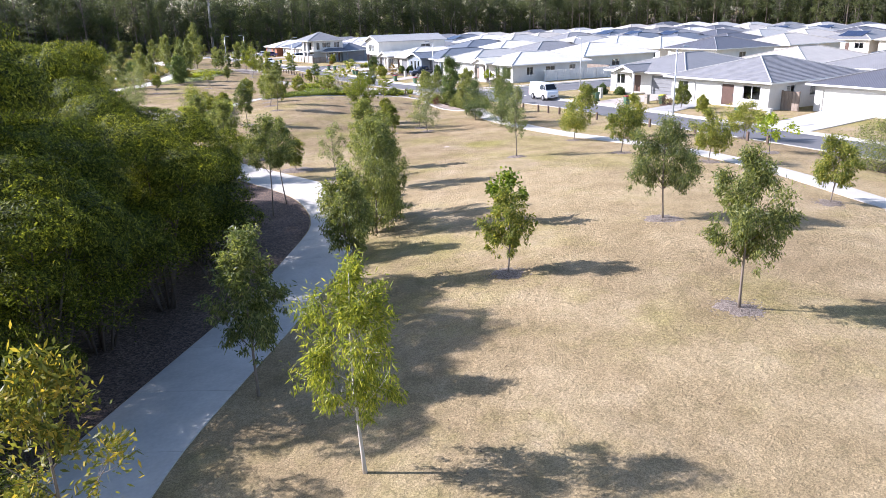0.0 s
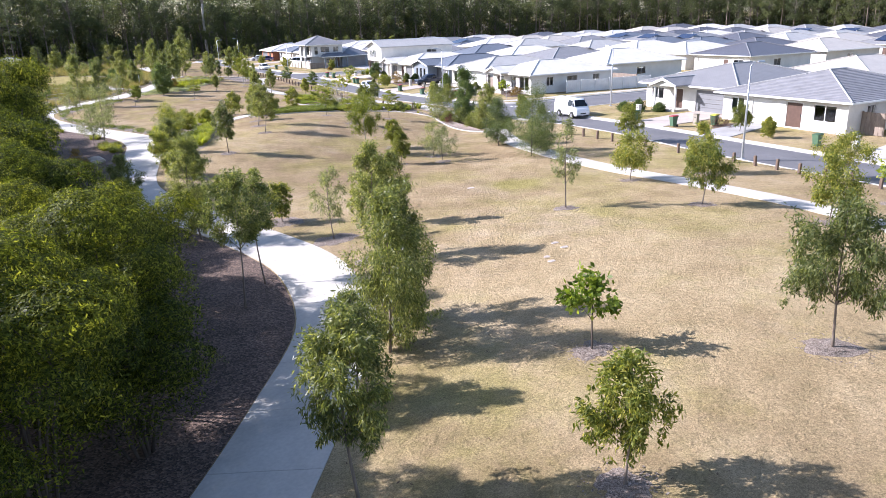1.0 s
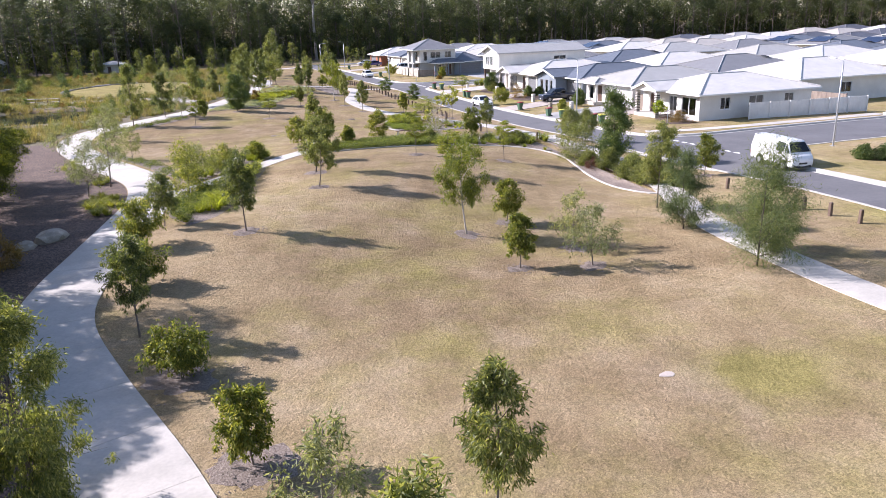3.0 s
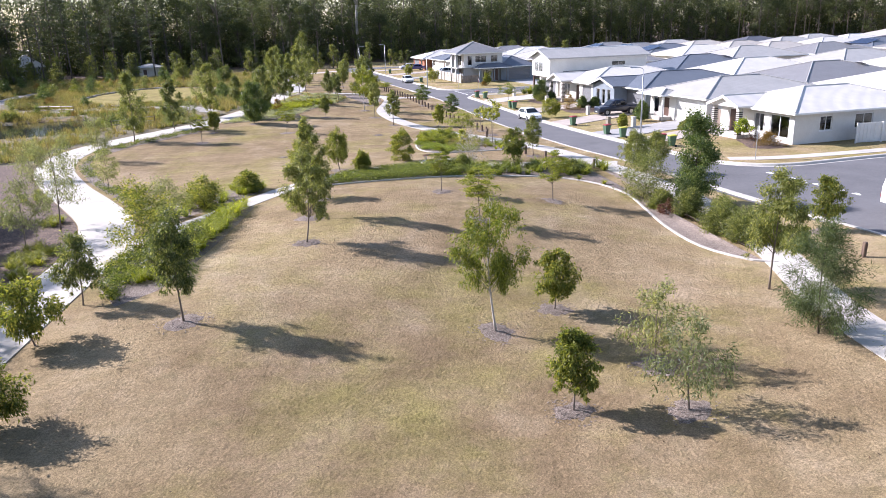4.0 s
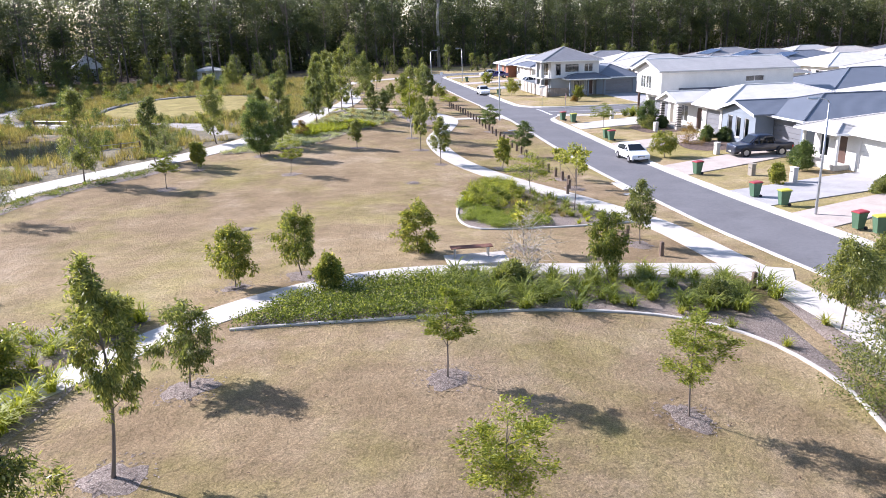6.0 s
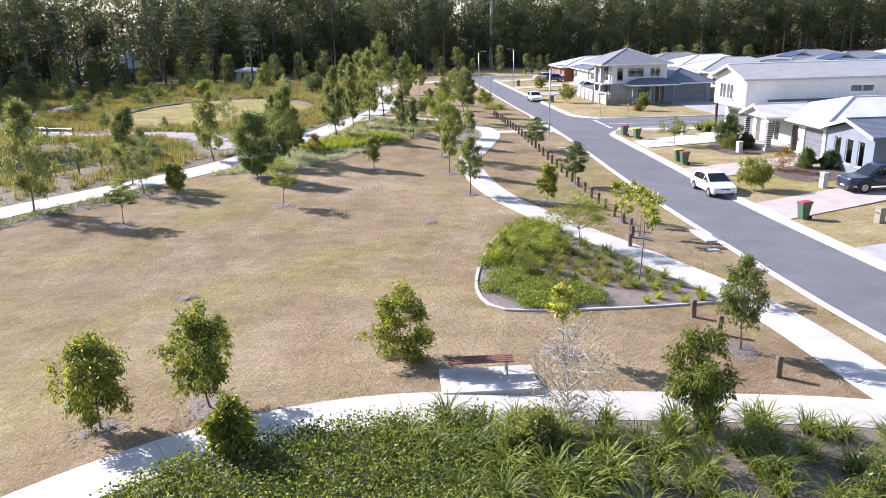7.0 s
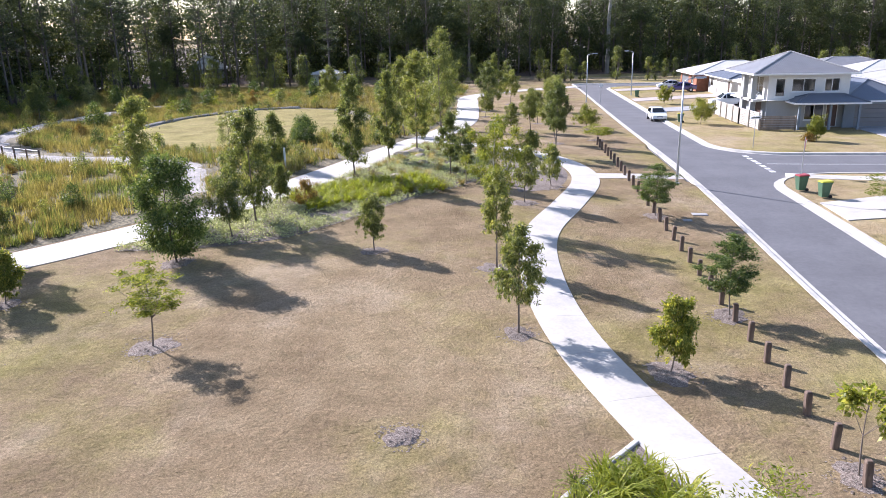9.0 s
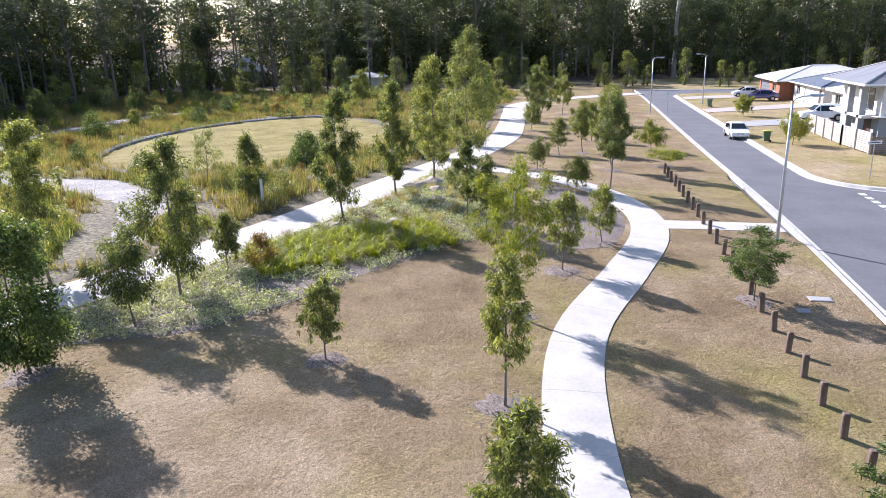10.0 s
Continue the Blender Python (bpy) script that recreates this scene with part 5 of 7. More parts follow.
def hip_roof(root, x0, y0, x1, y1, z, mat, capmat, pitch=20, over=0.55, tiles=False):
    x0, y0, x1, y1 = x0 - over, y0 - over, x1 + over, y1 + over
    w, d = x1 - x0, y1 - y0
    half, t = min(w, d) / 2, math.tan(radians(pitch))
    s = Shape()
    ring = lambda o, zz: [(x0 + o, y0 + o, zz), (x1 - o, y0 + o, zz), (x1 - o, y1 - o, zz), (x0 + o, y1 - o, zz)]
    rings = [ring(0.02, z - 0.02), ring(0, z), ring(0, z + 0.06)]
    if tiles:
        n = int(half / 0.31)
        for i in range(n):
            o = half * i / n
            rings += [ring(o, z + 0.10 + o * t), ring(o + half / n - 0.004, z + 0.07 + (o + half / n) * t)]
    rings.append(ring(half - 0.001, z + 0.08 + half * t))
    s.loft(rings)
    roof = part("roof", s, mat, root)
    zt = z + 0.10 + half * t
    if w >= d:
        r0, r1 = (x0 + half, y0 + half, zt), (x1 - half, y0 + half, zt)
    else:
        r0, r1 = (x0 + half, y0 + half, zt), (x0 + half, y1 - half, zt)
    near = lambda c: r0 if (Vector(c) - Vector(r0)).length < (Vector(c) - Vector(r1)).length else r1
    lines = [(c, near(c)) for c in ring(0, z + 0.09)] + [(r0, r1)]
    roof_caps(root, roof, lines, capmat)
    g = Shape()
    e = 0.11
    for a, b, c, d_ in ((x0 - e, x1 + e, y0 - e, y0), (x0 - e, x1 + e, y1, y1 + e), (x0 - e, x0, y0, y1), (x1, x1 + e, y0, y1)):
        g.box(a, c, z - 0.10, b, d_, z + 0.05)
    part("gutter", g, TRIM, root)
    return roof


def gable_roof(root, x0, y0, x1, y1, z, mat, capmat, wallmat, pitch=20, over=0.5, trim=None):
    """A gable facing the front: its ridge runs back from it."""
    xo0, xo1, yo0 = x0 - over, x1 + over, y0 - over
    m, t = (x0 + x1) / 2, math.tan(radians(pitch))
    zr = z + (xo1 - xo0) / 2 * t
    s = Shape()
    th = 0.14
    for a in (xo0, xo1):
        s.loft([[(a, y, z), (a, y, z + th), (m, y, zr + th), (m, y, zr)] for y in (yo0, y1)])
    roof = part("roof", s, mat, root)
    roof_caps(root, roof, [((m, yo0, zr + th), (m, y1, zr + th))], capmat)
    zw = z + (x1 - x0) / 2 * t
    part("gable", Shape().loft([[(x0, y, z - 0.02), (x1, y, z - 0.02), (m, y, zw + over * t - 0.05)] for y in (y0, y0 + 0.15)]), wallmat, root)
    b = Shape()
    for a in (xo0, xo1):
        b.loft([[(a, y, z - 0.08), (a, y, z + th + 0.02), (m, y, zr + th + 0.02), (m, y, zr - 0.08)] for y in (yo0 - 0.04, yo0 - 0.003)])
    part("barge_board", b, trim or TRIM, root)


def house(name, m, W, D, hw, walls, roofm, label, front=(), left=(), right=(), back=(), porch=None, gable=None, tiles=False, base=0.0, trim=None, hip=True, pitch=15.5, panels=False, root=None):
    """A house in its own axes: x along the front, y back from it. base: height at which the walls begin."""
    trim = trim or TRIM
    root = root or thing(name, m, label, "house", "houses")
    s = Shape()
    corners = [(0, 0), (W, 0), (W, D), (0, D)]
    faces = [list(front), list(right), list(back), list(left)]
    for i, ops in enumerate(faces):
        A, B = corners[i], corners[(i + 1) % 4]
        z0 = base - (0.5 if base == 0 else 0)
        ops = [(k, a, b, c + base, d + base) for k, a, b, c, d in ops]
        # walls butt at the corners
        wall(s, A, B, z0, base + hw, ops)
        fill_openings(root, A, B, ops, trim)
    part("wall", s.weld(), walls, root)
    z = base + hw
    part("soffit", Shape().box(-0.5, -0.5, z - 0.02, W + 0.5, D + 0.5, z - 0.004), TRIM, root)
    capm = {ROOF_GREY: ROOF_PALE, ROOF_TILE: ROOF_PALE, ROOF_DARK: ROOF_GREY}.get(roofm, roofm)
    if hip:
        hip_roof(root, 0, 0, W, D, z, roofm, capm, pitch, tiles=tiles)
    if gable:
        u0, u1, dep = gable[:3]
        gable_roof(root, u0, -dep, u1, min(D * 0.55, (u1 - u0) * 0.8 + 2), z + 0.03, roofm, capm, walls, pitch)
        if dep > 0.3:
            s = Shape()
            ops = [(k, a - u0, b - u0, c + base, d + base) for k, a, b, c, d in gable[3]]
            wall(s, (u0, -dep), (u1, -dep), base - 0.5, z, ops, begin=0.2)
            wall(s, (u1, -dep + 0.0), (u1, 0), base - 0.5, z, [])
            wall(s, (u0, 0), (u0, -dep), base - 0.5, z, [])
            part("wall", s.weld(), walls, root)
            fill_openings(root, (u0, -dep), (u1, -dep), ops, trim)
    if porch:
        u0, u1, dep, postmat, gab = porch
        if gab:
            gable_roof(root, u0, -dep, u1, 2.5, z + 0.02, roofm, capm, walls, 20, 0.3)
        else:
            hip_roof(root, u0, -dep, u1, 0.9, z - 0.05, roofm, capm, 18, 0.35)
        part("porch_slab", Shape().box(u0, -dep, -0.4, u1, -0.003, 0.12), CONCRETE, root)
        k = 0.19 if postmat is BRICK_DARK else 0.09
        for u in (u0 + k, u1 - k):
            post = part("porch_post", Shape().box(u - k, -dep + 0.05, 0.123, u + k, -dep + 0.05 + 2 * k, z - 0.1, 0.01), STONE if postmat is BRICK_DARK else postmat, root)
            if postmat is BRICK_DARK:  # dark courses between pale ones
                courses = Shape()
                for i in range(int((z - 0.3) / 0.172)):
                    courses.box(u - k - 0.012, -dep + 0.038, 0.14 + i * 0.172, u + k + 0.012, -dep + 0.062 + 2 * k, 0.226 + i * 0.172)
                part("brick_banding", courses, postmat, post, "dark brick courses")
    if panels:
        t = math.tan(radians(pitch))
        for i in range(5):
            for j in range(2):
                x0, y0 = W * 0.32 + i * 1.05, 1.2 + j * 1.75
                zz = lambda y: z + (y + 0.55) * t + 0.16
                part("solar_panel", Shape().add([(x, y, zz(y) + e) for e in (0, 0.04) for y in (y0, y0 + 1.68) for x in (x0, x0 + 1.0)],
                                                [(0, 2, 3, 1), (4, 5, 7, 6), (0, 1, 5, 4), (2, 6, 7, 3), (0, 4, 6, 2), (1, 3, 7, 5)]), PANEL, root)
    return root


def facing_road(x, y_north, rz=-90):
    """Pose of a house whose front faces the road; y_north: its northern front corner."""
    return pose(x, y_north, ground(x + 6, y_north - 5) + 0.12, 0, 0, rz)


WIN = lambda u, w=1.6, v0=0.85, v1=2.05: ("window", u, u + w, v0, v1)
side = [WIN(2.5, 1.2), WIN(6.0, 1.8), WIN(10.5, 1.2)]
house("house", facing_road(63.5, 43.4), 13.4, 15, 2.45, WALL_WHITE, ROOF_DARK, "white rendered house with a dark grey hip roof and garage", front=[("garage", 0.8, 5.8, 0.0, 2.1), ("door", 7.2, 8.3, 0.0, 2.08), WIN(9.6, 2.2)], left=side, right=side)
house("house", facing_road(60.2, 58.0), 12.2, 14.5, 2.45, WALL_WHITE, ROOF_TILE, "white house with a grey tiled hip roof", front=[WIN(0.9, 1.4), ("garage", 3.2, 5.2, 0.0, 2.1), ("door", 6.6, 8.2, 0.0, 2.1), WIN(9.2, 2.0, 0.7, 2.05)], left=side, right=side, tiles=True)
house("house", facing_road(62.6, 70.4), 12.0, 15, 2.45, WALL_WHITE, ROOF_GREY, "white corner house with mid-grey roof and gabled porch", front=[WIN(0.8, 1.7), ("door", 4.0, 5.2, 0.0, 2.1), ("dark_garage", 6.9, 11.6, 0.0, 2.1)], left=side, right=side, porch=(3.0, 6.0, 2.0, TRIM, True))
house("house", facing_road(62.2, 100.7), 9.4, 14, 2.45, WALL_WHITE, ROOF_WHITE, "white corner house with a white hip roof and brick piers", front=[("door", 1.2, 2.4, 0.0, 2.1), WIN(4.6, 1.2, 0.5, 2.05), WIN(6.6, 2.2, 0.3, 2.1)], left=side, right=side, porch=(0.6, 4.4, 1.5, BRICK_DARK, True))
house("house", facing_road(63.7, 115.2), 10.2, 15, 2.45, WALL_WHITE, ROOF_PALE, "white house with a pale sheet roof and white garage", front=[WIN(0.7, 1.0, 0.3, 2.05), ("door", 2.6, 3.7, 0.0, 2.1), ("garage", 5.0, 9.8, 0.0, 2.1)], left=side, right=side, porch=(0.2, 4.2, 1.2, TRIM, False))
house("house", facing_road(64.6, 127.4), 9.6, 15, 2.45, WALL_BLUE, ROOF_BLUE, "blue-grey house with a dark gabled roof and tall windows", front=[("dark_garage", 5.2, 9.2, 0.0, 2.1)], left=side, right=side, gable=(0.0, 5.4, 1.7, [("window", 0.9, 1.7, 0.3, 2.1), ("window", 2.3, 3.1, 0.3, 2.1), ("window", 3.7, 4.4, 0.3, 2.1)]))
house("house", facing_road(63.2, 138.0), 9.9, 15, 2.45, WALL_WHITE, ROOF_WHITE, "white house with white hip roof and brick porch piers", front=[WIN(1.4, 1.8, 0.4, 2.05), ("door", 5.0, 6.1, 0.0, 2.1), ("dark_garage", 7.0, 9.5, 0.0, 2.1)], left=side, right=side, porch=(0.4, 4.6, 1.8, BRICK_DARK, True))
# two-storey gabled house
H6 = facing_road(63.4, 145.6)
h6 = house("house", H6, 6.4, 14, 2.6, WALL_WHITE, ROOF_PALE, "tall white two-storey house with pale grey gabled roof", front=[("dark_garage", 1.0, 5.8, 0.0, 2.1)], left=side, right=[WIN(9, 1.2)], hip=False)
house("house", H6, 6.4, 14, 2.45, WALL_WHITE, ROOF_PALE, "", front=[], left=side, right=[("window", 8.4, 10.6, 1.2, 1.85)], hip=False, base=2.6, root=h6)
gable_roof(h6, 0.0, -1.2, 6.4, 14.4, 5.07, ROOF_PALE, TRIM, WALL_WHITE, 17, 0.5)
part("overhang", Shape().box(0, -1.2, 2.6, 6.4, -0.003, 5.04), WALL_WHITE, h6)
fill_openings(h6, (0, -1.3), (6.4, -1.3), [("window", 1.2, 2.5, 3.2, 4.6), ("window", 2.65, 3.95, 3.2, 4.6)], TRIM)
part("post", Shape().box(0.2, -1.1, -0.3, 0.4, -0.9, 2.6), DOORMAT, h6)
part("lean_to_roof", Shape().loft([[(6.42, v, 3.35), (6.42, v, 3.27), (7.75, v, 2.72), (7.75, v, 2.80)] for v in (0.8, 12.5)]), ROOF_DARK, h6)
part("lean_to_wall", Shape().box(6.42, 1.0, -0.4, 7.4, 12.3, 2.7), WALL_WHITE, h6)
# two-storey house on the far corner
H7 = pose(60.2, 173.0, ground(64, 174) + 0.1)
h7 = house("house", H7, 7.5, 8.5, 2.55, WALL_GREY, ROOF_PALE, "two-storey white house with grey and blue-grey roofs", front=[WIN(3.6, 1.8, 0.6, 2.05), ("door", 5.6, 6.7, 0, 2.1)], left=[("door", 5, 7, 0, 2.3)], hip=False)
house("house", H7, 7.5, 8.5, 2.45, WALL_WHITE, ROOF_GREY, "", front=[WIN(0.7, 0.9, 0.3, 2.05), ("window", 2.2, 4.4, 0.75, 2.0), WIN(5.2, 1.4, 0.75, 2.0)], left=[("window", 1, 2, 0.3, 2.1), ("window", 4, 7, 0.2, 2.1)], base=2.55, root=h7, hip=False)
hip_roof(h7, -1.0, 0, 7.5, 8.5, 5.0, ROOF_GREY, ROOF_PALE, 21)
hip_roof(h7, 2.2, -2.2, 8.0, 0.4, 2.42, ROOF_BLUE, ROOF_BLUE, 20, 0.4)
for u in (2.4, 5.2, 7.8):
    part("porch_post", Shape().box(u - 0.1, -2.1, -0.3, u + 0.1, -1.9, 2.4), WALL_BLUE, h7)
s = Shape()
wall(s, (7.0, -0.6), (13.4, -0.6), -0.5, 2.45, [("g", 1.0, 5.8, 0, 2.1)], begin=0.0)
wall(s, (13.4, -0.6), (13.4, 9), -0.5, 2.45, [])
wall(s, (13.4, 9), (7.0, 9), -0.5, 2.45, [])
part("wall", s.weld(), WALL_BLUE, h7)
fill_openings(h7, (7.0, -0.6), (13.4, -0.6), [("dark_garage", 1.0, 5.8, 0, 2.1)], TRIM)
hip_roof(h7, 7.1, -0.6, 13.4, 9.0, 2.45, ROOF_BLUE, ROOF_BLUE, 24)
for v in (1.0, 3.6):
    part("pillar", Shape().box(-1.2, v, -0.4, -0.75, v + 0.5, 4.98), WALL_GREY, h7)
part("balcony", Shape().box(-1.2, 0.4, 2.35, -0.003, 7.8, 2.55), WALL_WHITE, h7)
house("house", facing_road(66.0, 217.0), 12.0, 14, 2.45, WALL_WHITE, ROOF_BLUE, "white house with a dark blue-grey hip roof", front=[WIN(1.0), ("garage", 4.5, 9.2, 0, 2.1), ("door", 10.2, 11.2, 0, 2.1)], left=side, right=side)
house("house", facing_road(64.4, 229.0), 11.0, 14, 2.45, BRICK_ORANGE, ROOF_WHITE, "orange brick house with a white hip roof", front=[("dark_garage", 0.8, 5.6, 0, 2.1), WIN(7.4)], left=side, right=side)
house("house", facing_road(66.0, 202.0), 11.0, 14, 2.45, WALL_WHITE, ROOF_WHITE, "white house with a white hip roof and double garage", front=[("garage", 4.5, 9.2, 0, 2.1), WIN(1.0)], left=side, right=side)
# the estate behind: five house types, repeated
far_fronts = [("garage", 0.8, 5.4, 0, 2.1), ("door", 6.3, 7.3, 0, 2.1), WIN(8.4, 2.0)]
types = []
for wm, rm, lab, pan, tl in ((WALL_WHITE, ROOF_WHITE, "white house with a bright white hip roof", False, False), (WALL_CREAM, ROOF_PALE, "cream house with a pale grey hip roof", False, False), (WALL_CREAM, ROOF_GREY, "cream house with a mid-grey hip roof", True, False),
                             (WALL_WHITE, ROOF_DARK, "white house with a dark grey hip roof", False, False), (WALL_CREAM, ROOF_TAN, "cream house with a tan hip roof", False, False), (WALL_WHITE, ROOF_BLUE, "white house with a blue-grey hip roof and solar panels", True, False)):
    types.append(house("house", pose(0, 0, -60), 11.6, 15.5, 2.7, wm, rm, lab, front=far_fronts, left=[WIN(6.0, 1.8)], right=[WIN(6.0, 1.8)], back=[WIN(2, 2.2)], panels=pan))
rg3 = random.Random(21)
used_types = set()
for col, (cx, rz) in enumerate(((81, 90), (107, -90), (126, 90), (152, -90), (172, 90), (198, -90), (216, 90))):
    y = 26.0 if col else 30.0
    while y < 236:
        if not (66 < y < 88 and cx < 150 or 138 < y < 160 and cx < 150 or y > 222):
            k = rg3.choices(range(6), (24, 22, 18, 16, 12, 8))[0]
            jx, dy = rg3.uniform(-0.8, 0.8), rg3.uniform(-0.4, 0.4)
            X = cx + jx + (15.5 if rz == 90 else 0)
            Y = y + dy + (0 if rz == 90 else 11.6)
            mm = pose(X, Y, ground(cx + 8, y + 6) + 0.1, 0, 0, rz)
            if k in used_types:
                copy_thing(types[k], mm)
            else:
                used_types.add(k)
                types[k].matrix_basis = mm
        y += 13.4
for k in range(6):
    if k not in used_types:
        types[k].matrix_basis = pose(235, 60 + 30 * k, ground(240, 60 + 30 * k), 0, 0, 90)


def fence(name, pts, h, mat, label, slat=0.0, step=2.4, horizontal=False):
    """Posts and boards between the points."""
    root = thing(name, pose(*pts[0], ground(*pts[0])), label, "fence", "fences")
    z0 = ground(*pts[0])
    o = Vector((*pts[0], z0))
    for a, b in zip(pts, pts[1:]):
        a, b = Vector(a), Vector(b)
        n = max(1, round((b - a).length / step))
        d = (b - a).normalized()
        q = Vector((-d.y, d.x))
        for i in range(n + 1):
            p = a + (b - a) * i / n
            z = ground(p.x, p.y) - z0
            part("post", Shape().box(p.x - o.x - 0.05, p.y - o.y - 0.05, z - 0.3, p.x - o.x + 0.05, p.y - o.y + 0.05, z + h + 0.05), mat, root)
        for i in range(n):
            p0, p1 = a + (b - a) * i / n, a + (b - a) * (i + 1) / n
            z = ground((p0.x + p1.x) / 2, (p0.y + p1.y) / 2) - z0
            if horizontal:
                k = int(h / 0.16)
                for j in range(k):
                    r = [(p.x - o.x + q.x * e, p.y - o.y + q.y * e, z + 0.08 + j * 0.16 + v) for p in (p0, p1) for e, v in ((0.06, 0), (0.09, 0), (0.09, 0.12), (0.06, 0.12))]
                    part("slat", Shape().loft([r[:4], r[4:]]), mat, root)
            else:
                k = max(1, int((p1 - p0).length / 0.30))
                for j in range(k):
                    c0, c1 = p0 + (p1 - p0) * (j / k), p0 + (p1 - p0) * ((j + 0.94) / k)
                    r = [(p.x - o.x + q.x * e, p.y - o.y + q.y * e, z + v) for p in (c0, c1) for e, v in ((0.06, 0.03), (0.09, 0.03), (0.09, h), (0.06, h))]
                    part("board", Shape().loft([r[:4], r[4:]]), mat, root)
    return root


fence("fence", [(66.8, 89.6), (80.5, 88.2)], 1.6, FENCE_WHITE, "tall white boarded fence along the side street")
fence("fence", [(62.0, 43.9), (62.0, 45.7)], 1.8, FENCE_TIMBER, "brown timber fence panel between two houses")
fence("fence", [(58.6, 185.0), (58.6, 176.0), (59.0, 171.0)], 1.6, FENCE_PALE, "pale horizontal timber slat fence round a yard", horizontal=True)
fence("fence", [(59.1, 170.9), (62.2, 170.6)], 1.35, FENCE_TIMBER, "dark horizontal timber slat fence", horizontal=True)
fence("fence", [(74.2, 174.2), (80, 174.2)], 1.7, FENCE_TIMBER, "brown timber boarded fence beside a driveway")
fence("fence", [(64.2, 101.2), (64.2, 104.6)], 1.7, FENCE_TIMBER, "brown timber fence panel between two houses")
for y0, y1 in ((46, 70), (90, 136)):
    fence("fence", [(79.6, y0), (79.6, y1)], 1.7, FENCE_TIMBER, "long brown timber back fence between gardens", step=3.0)


def driveway(pts, mat, label):
    s = Shape()
    (x0, a0, b0), (x1, a1, b1) = pts
    rings = []
    for i in range(9):
        t = i / 8
        x, a, b = x0 + (x1 - x0) * t, a0 + (a1 - a0) * t, b0 + (b1 - b0) * t
        rings.append([(x, a, ground(x, a) - 0.15), (x, b, ground(x, b) - 0.15), (x, b, ground(x, b) + 0.045 + 0.004 * i), (x, a, ground(x, a) + 0.045 + 0.004 * i)])
    s.loft(rings)
    tagged(part("driveway", s, mat), label, "driveway", kind="structure")


for pts, mat in ((((52.7, 97.6, 101.0), (63.6, 101.4, 104.6)), PAVER), (((52.7, 103.0, 107.6), (63.7, 105.2, 110.0)), PAVER_GREY), (((52.7, 113.4, 117.4), (64.6, 118.0, 122.0)), PAVER), (((52.7, 124.6, 128.4), (63.2, 128.2, 131.0)), PAVER),
                 (((52.7, 136.8, 140.4), (63.4, 139.4, 144.8)), CONCRETE), (((52.7, 58.0, 62.0), (62.6, 58.6, 63.4)), PAVER), (((52.5, 50.6, 53.8), (60.2, 52.6, 55.0)), PAVER_GREY), (((52.4, 35.8, 40.2), (63.5, 37.4, 42.6)), CONCRETE),
                 (((52.6, 188, 192), (66.0, 192.4, 197.4)), PAVER_GREY), (((52.6, 202, 206), (66.0, 207.6, 212.6)), PAVER), (((52.6, 220, 224), (64.4, 223.2, 228.4)), PAVER)):
    driveway(pts, mat, "concrete driveway from the kerb to a garage")
s = Shape()
s.loft([[(68.2, y, ground(68.2, y) - 0.1), (73.4, y, ground(73, y) - 0.1), (73.4, y, ground(73, y) + 0.06), (68.2, y, ground(68.2, y) + 0.06)] for y in np.linspace(157.5, 172.3, 7)])
tagged(part("driveway", s, PAVER_GREY), "concrete driveway from the side street to a garage", "driveway", kind="structure")
slab_path("side_path", spline([(53.6, 148.2), (57, 147.4), (63, 147.0), (74, 147.0)], 1.0), 1.3, "narrow concrete path along the side street", lift=0.02)
slab_path("corner_path", spline([(54.2, 88.6), (58, 87.0), (66, 86.2), (80, 86.2)], 1.0), 1.3, "narrow concrete path past the corner house", lift=0.02)
# give-way dashes and centre line at the side street
dash = tagged(new("road_marking"), "white painted give-way dashes and lane line", "road marking", kind="structure")
for i in range(7):
    x, y = 53.2 + 0.02 * i, 149.8 + i * 1.05
    z = ground(x, y) - 0.13
    part("dash", Shape().box(x, y, z - 0.02, x + 0.35, y + 0.6, z + 0.006), ROADPAINT, dash)
part("line", Shape().loft([[(x, 153.0, ground(x, 153) - 0.15), (x, 153.1, ground(x, 153) - 0.15), (x, 153.1, ground(x, 153) - 0.124), (x, 153.0, ground(x, 153) - 0.124)] for x in np.linspace(54, 64, 8)]), ROADPAINT, dash)
dash2 = tagged(new("road_marking"), "white painted give-way dashes at a side street", "road marking", kind="structure")
for i in range(8):
    x, y = 53.4, 75.6 + i * 1.05
    z = ground(x, y) - 0.13
    part("dash", Shape().box(x, y, z - 0.02, x + 0.35, y + 0.6, z + 0.006), ROADPAINT, dash2)


# ---- street furniture ----
STEEL = plain("galvanised_steel", (0.45, 0.46, 0.47), 0.45, 0.8, vary=0.08)
BIN_GREEN = plain("green_plastic", (0.075, 0.15, 0.085), 0.55, vary=0.12)
LID_RED = plain("red_plastic", (0.33, 0.045, 0.05), 0.5, vary=0.1)
LID_YELLOW = plain("yellow_plastic", (0.50, 0.48, 0.05), 0.5, vary=0.1)
LID_GREEN = plain("dark_green_plastic", (0.05, 0.10, 0.05), 0.5, vary=0.1)
BLACK = plain("black_rubber", (0.02, 0.02, 0.022), 0.8, vary=0.1)
SIGN_WHITE = plain("white_sign_face", (0.75, 0.75, 0.74), 0.5, vary=0.03)
SIGN_RED = plain("red_sign_face", (0.55, 0.03, 0.03), 0.5, vary=0.03)
BENCH_WOOD = bark("red_brown_timber", (0.11, 0.045, 0.03), (0.22, 0.10, 0.065), 5.0)
STONE_D = plain("dark_letterbox_render", (0.30, 0.27, 0.22), 0.85, vary=0.1)


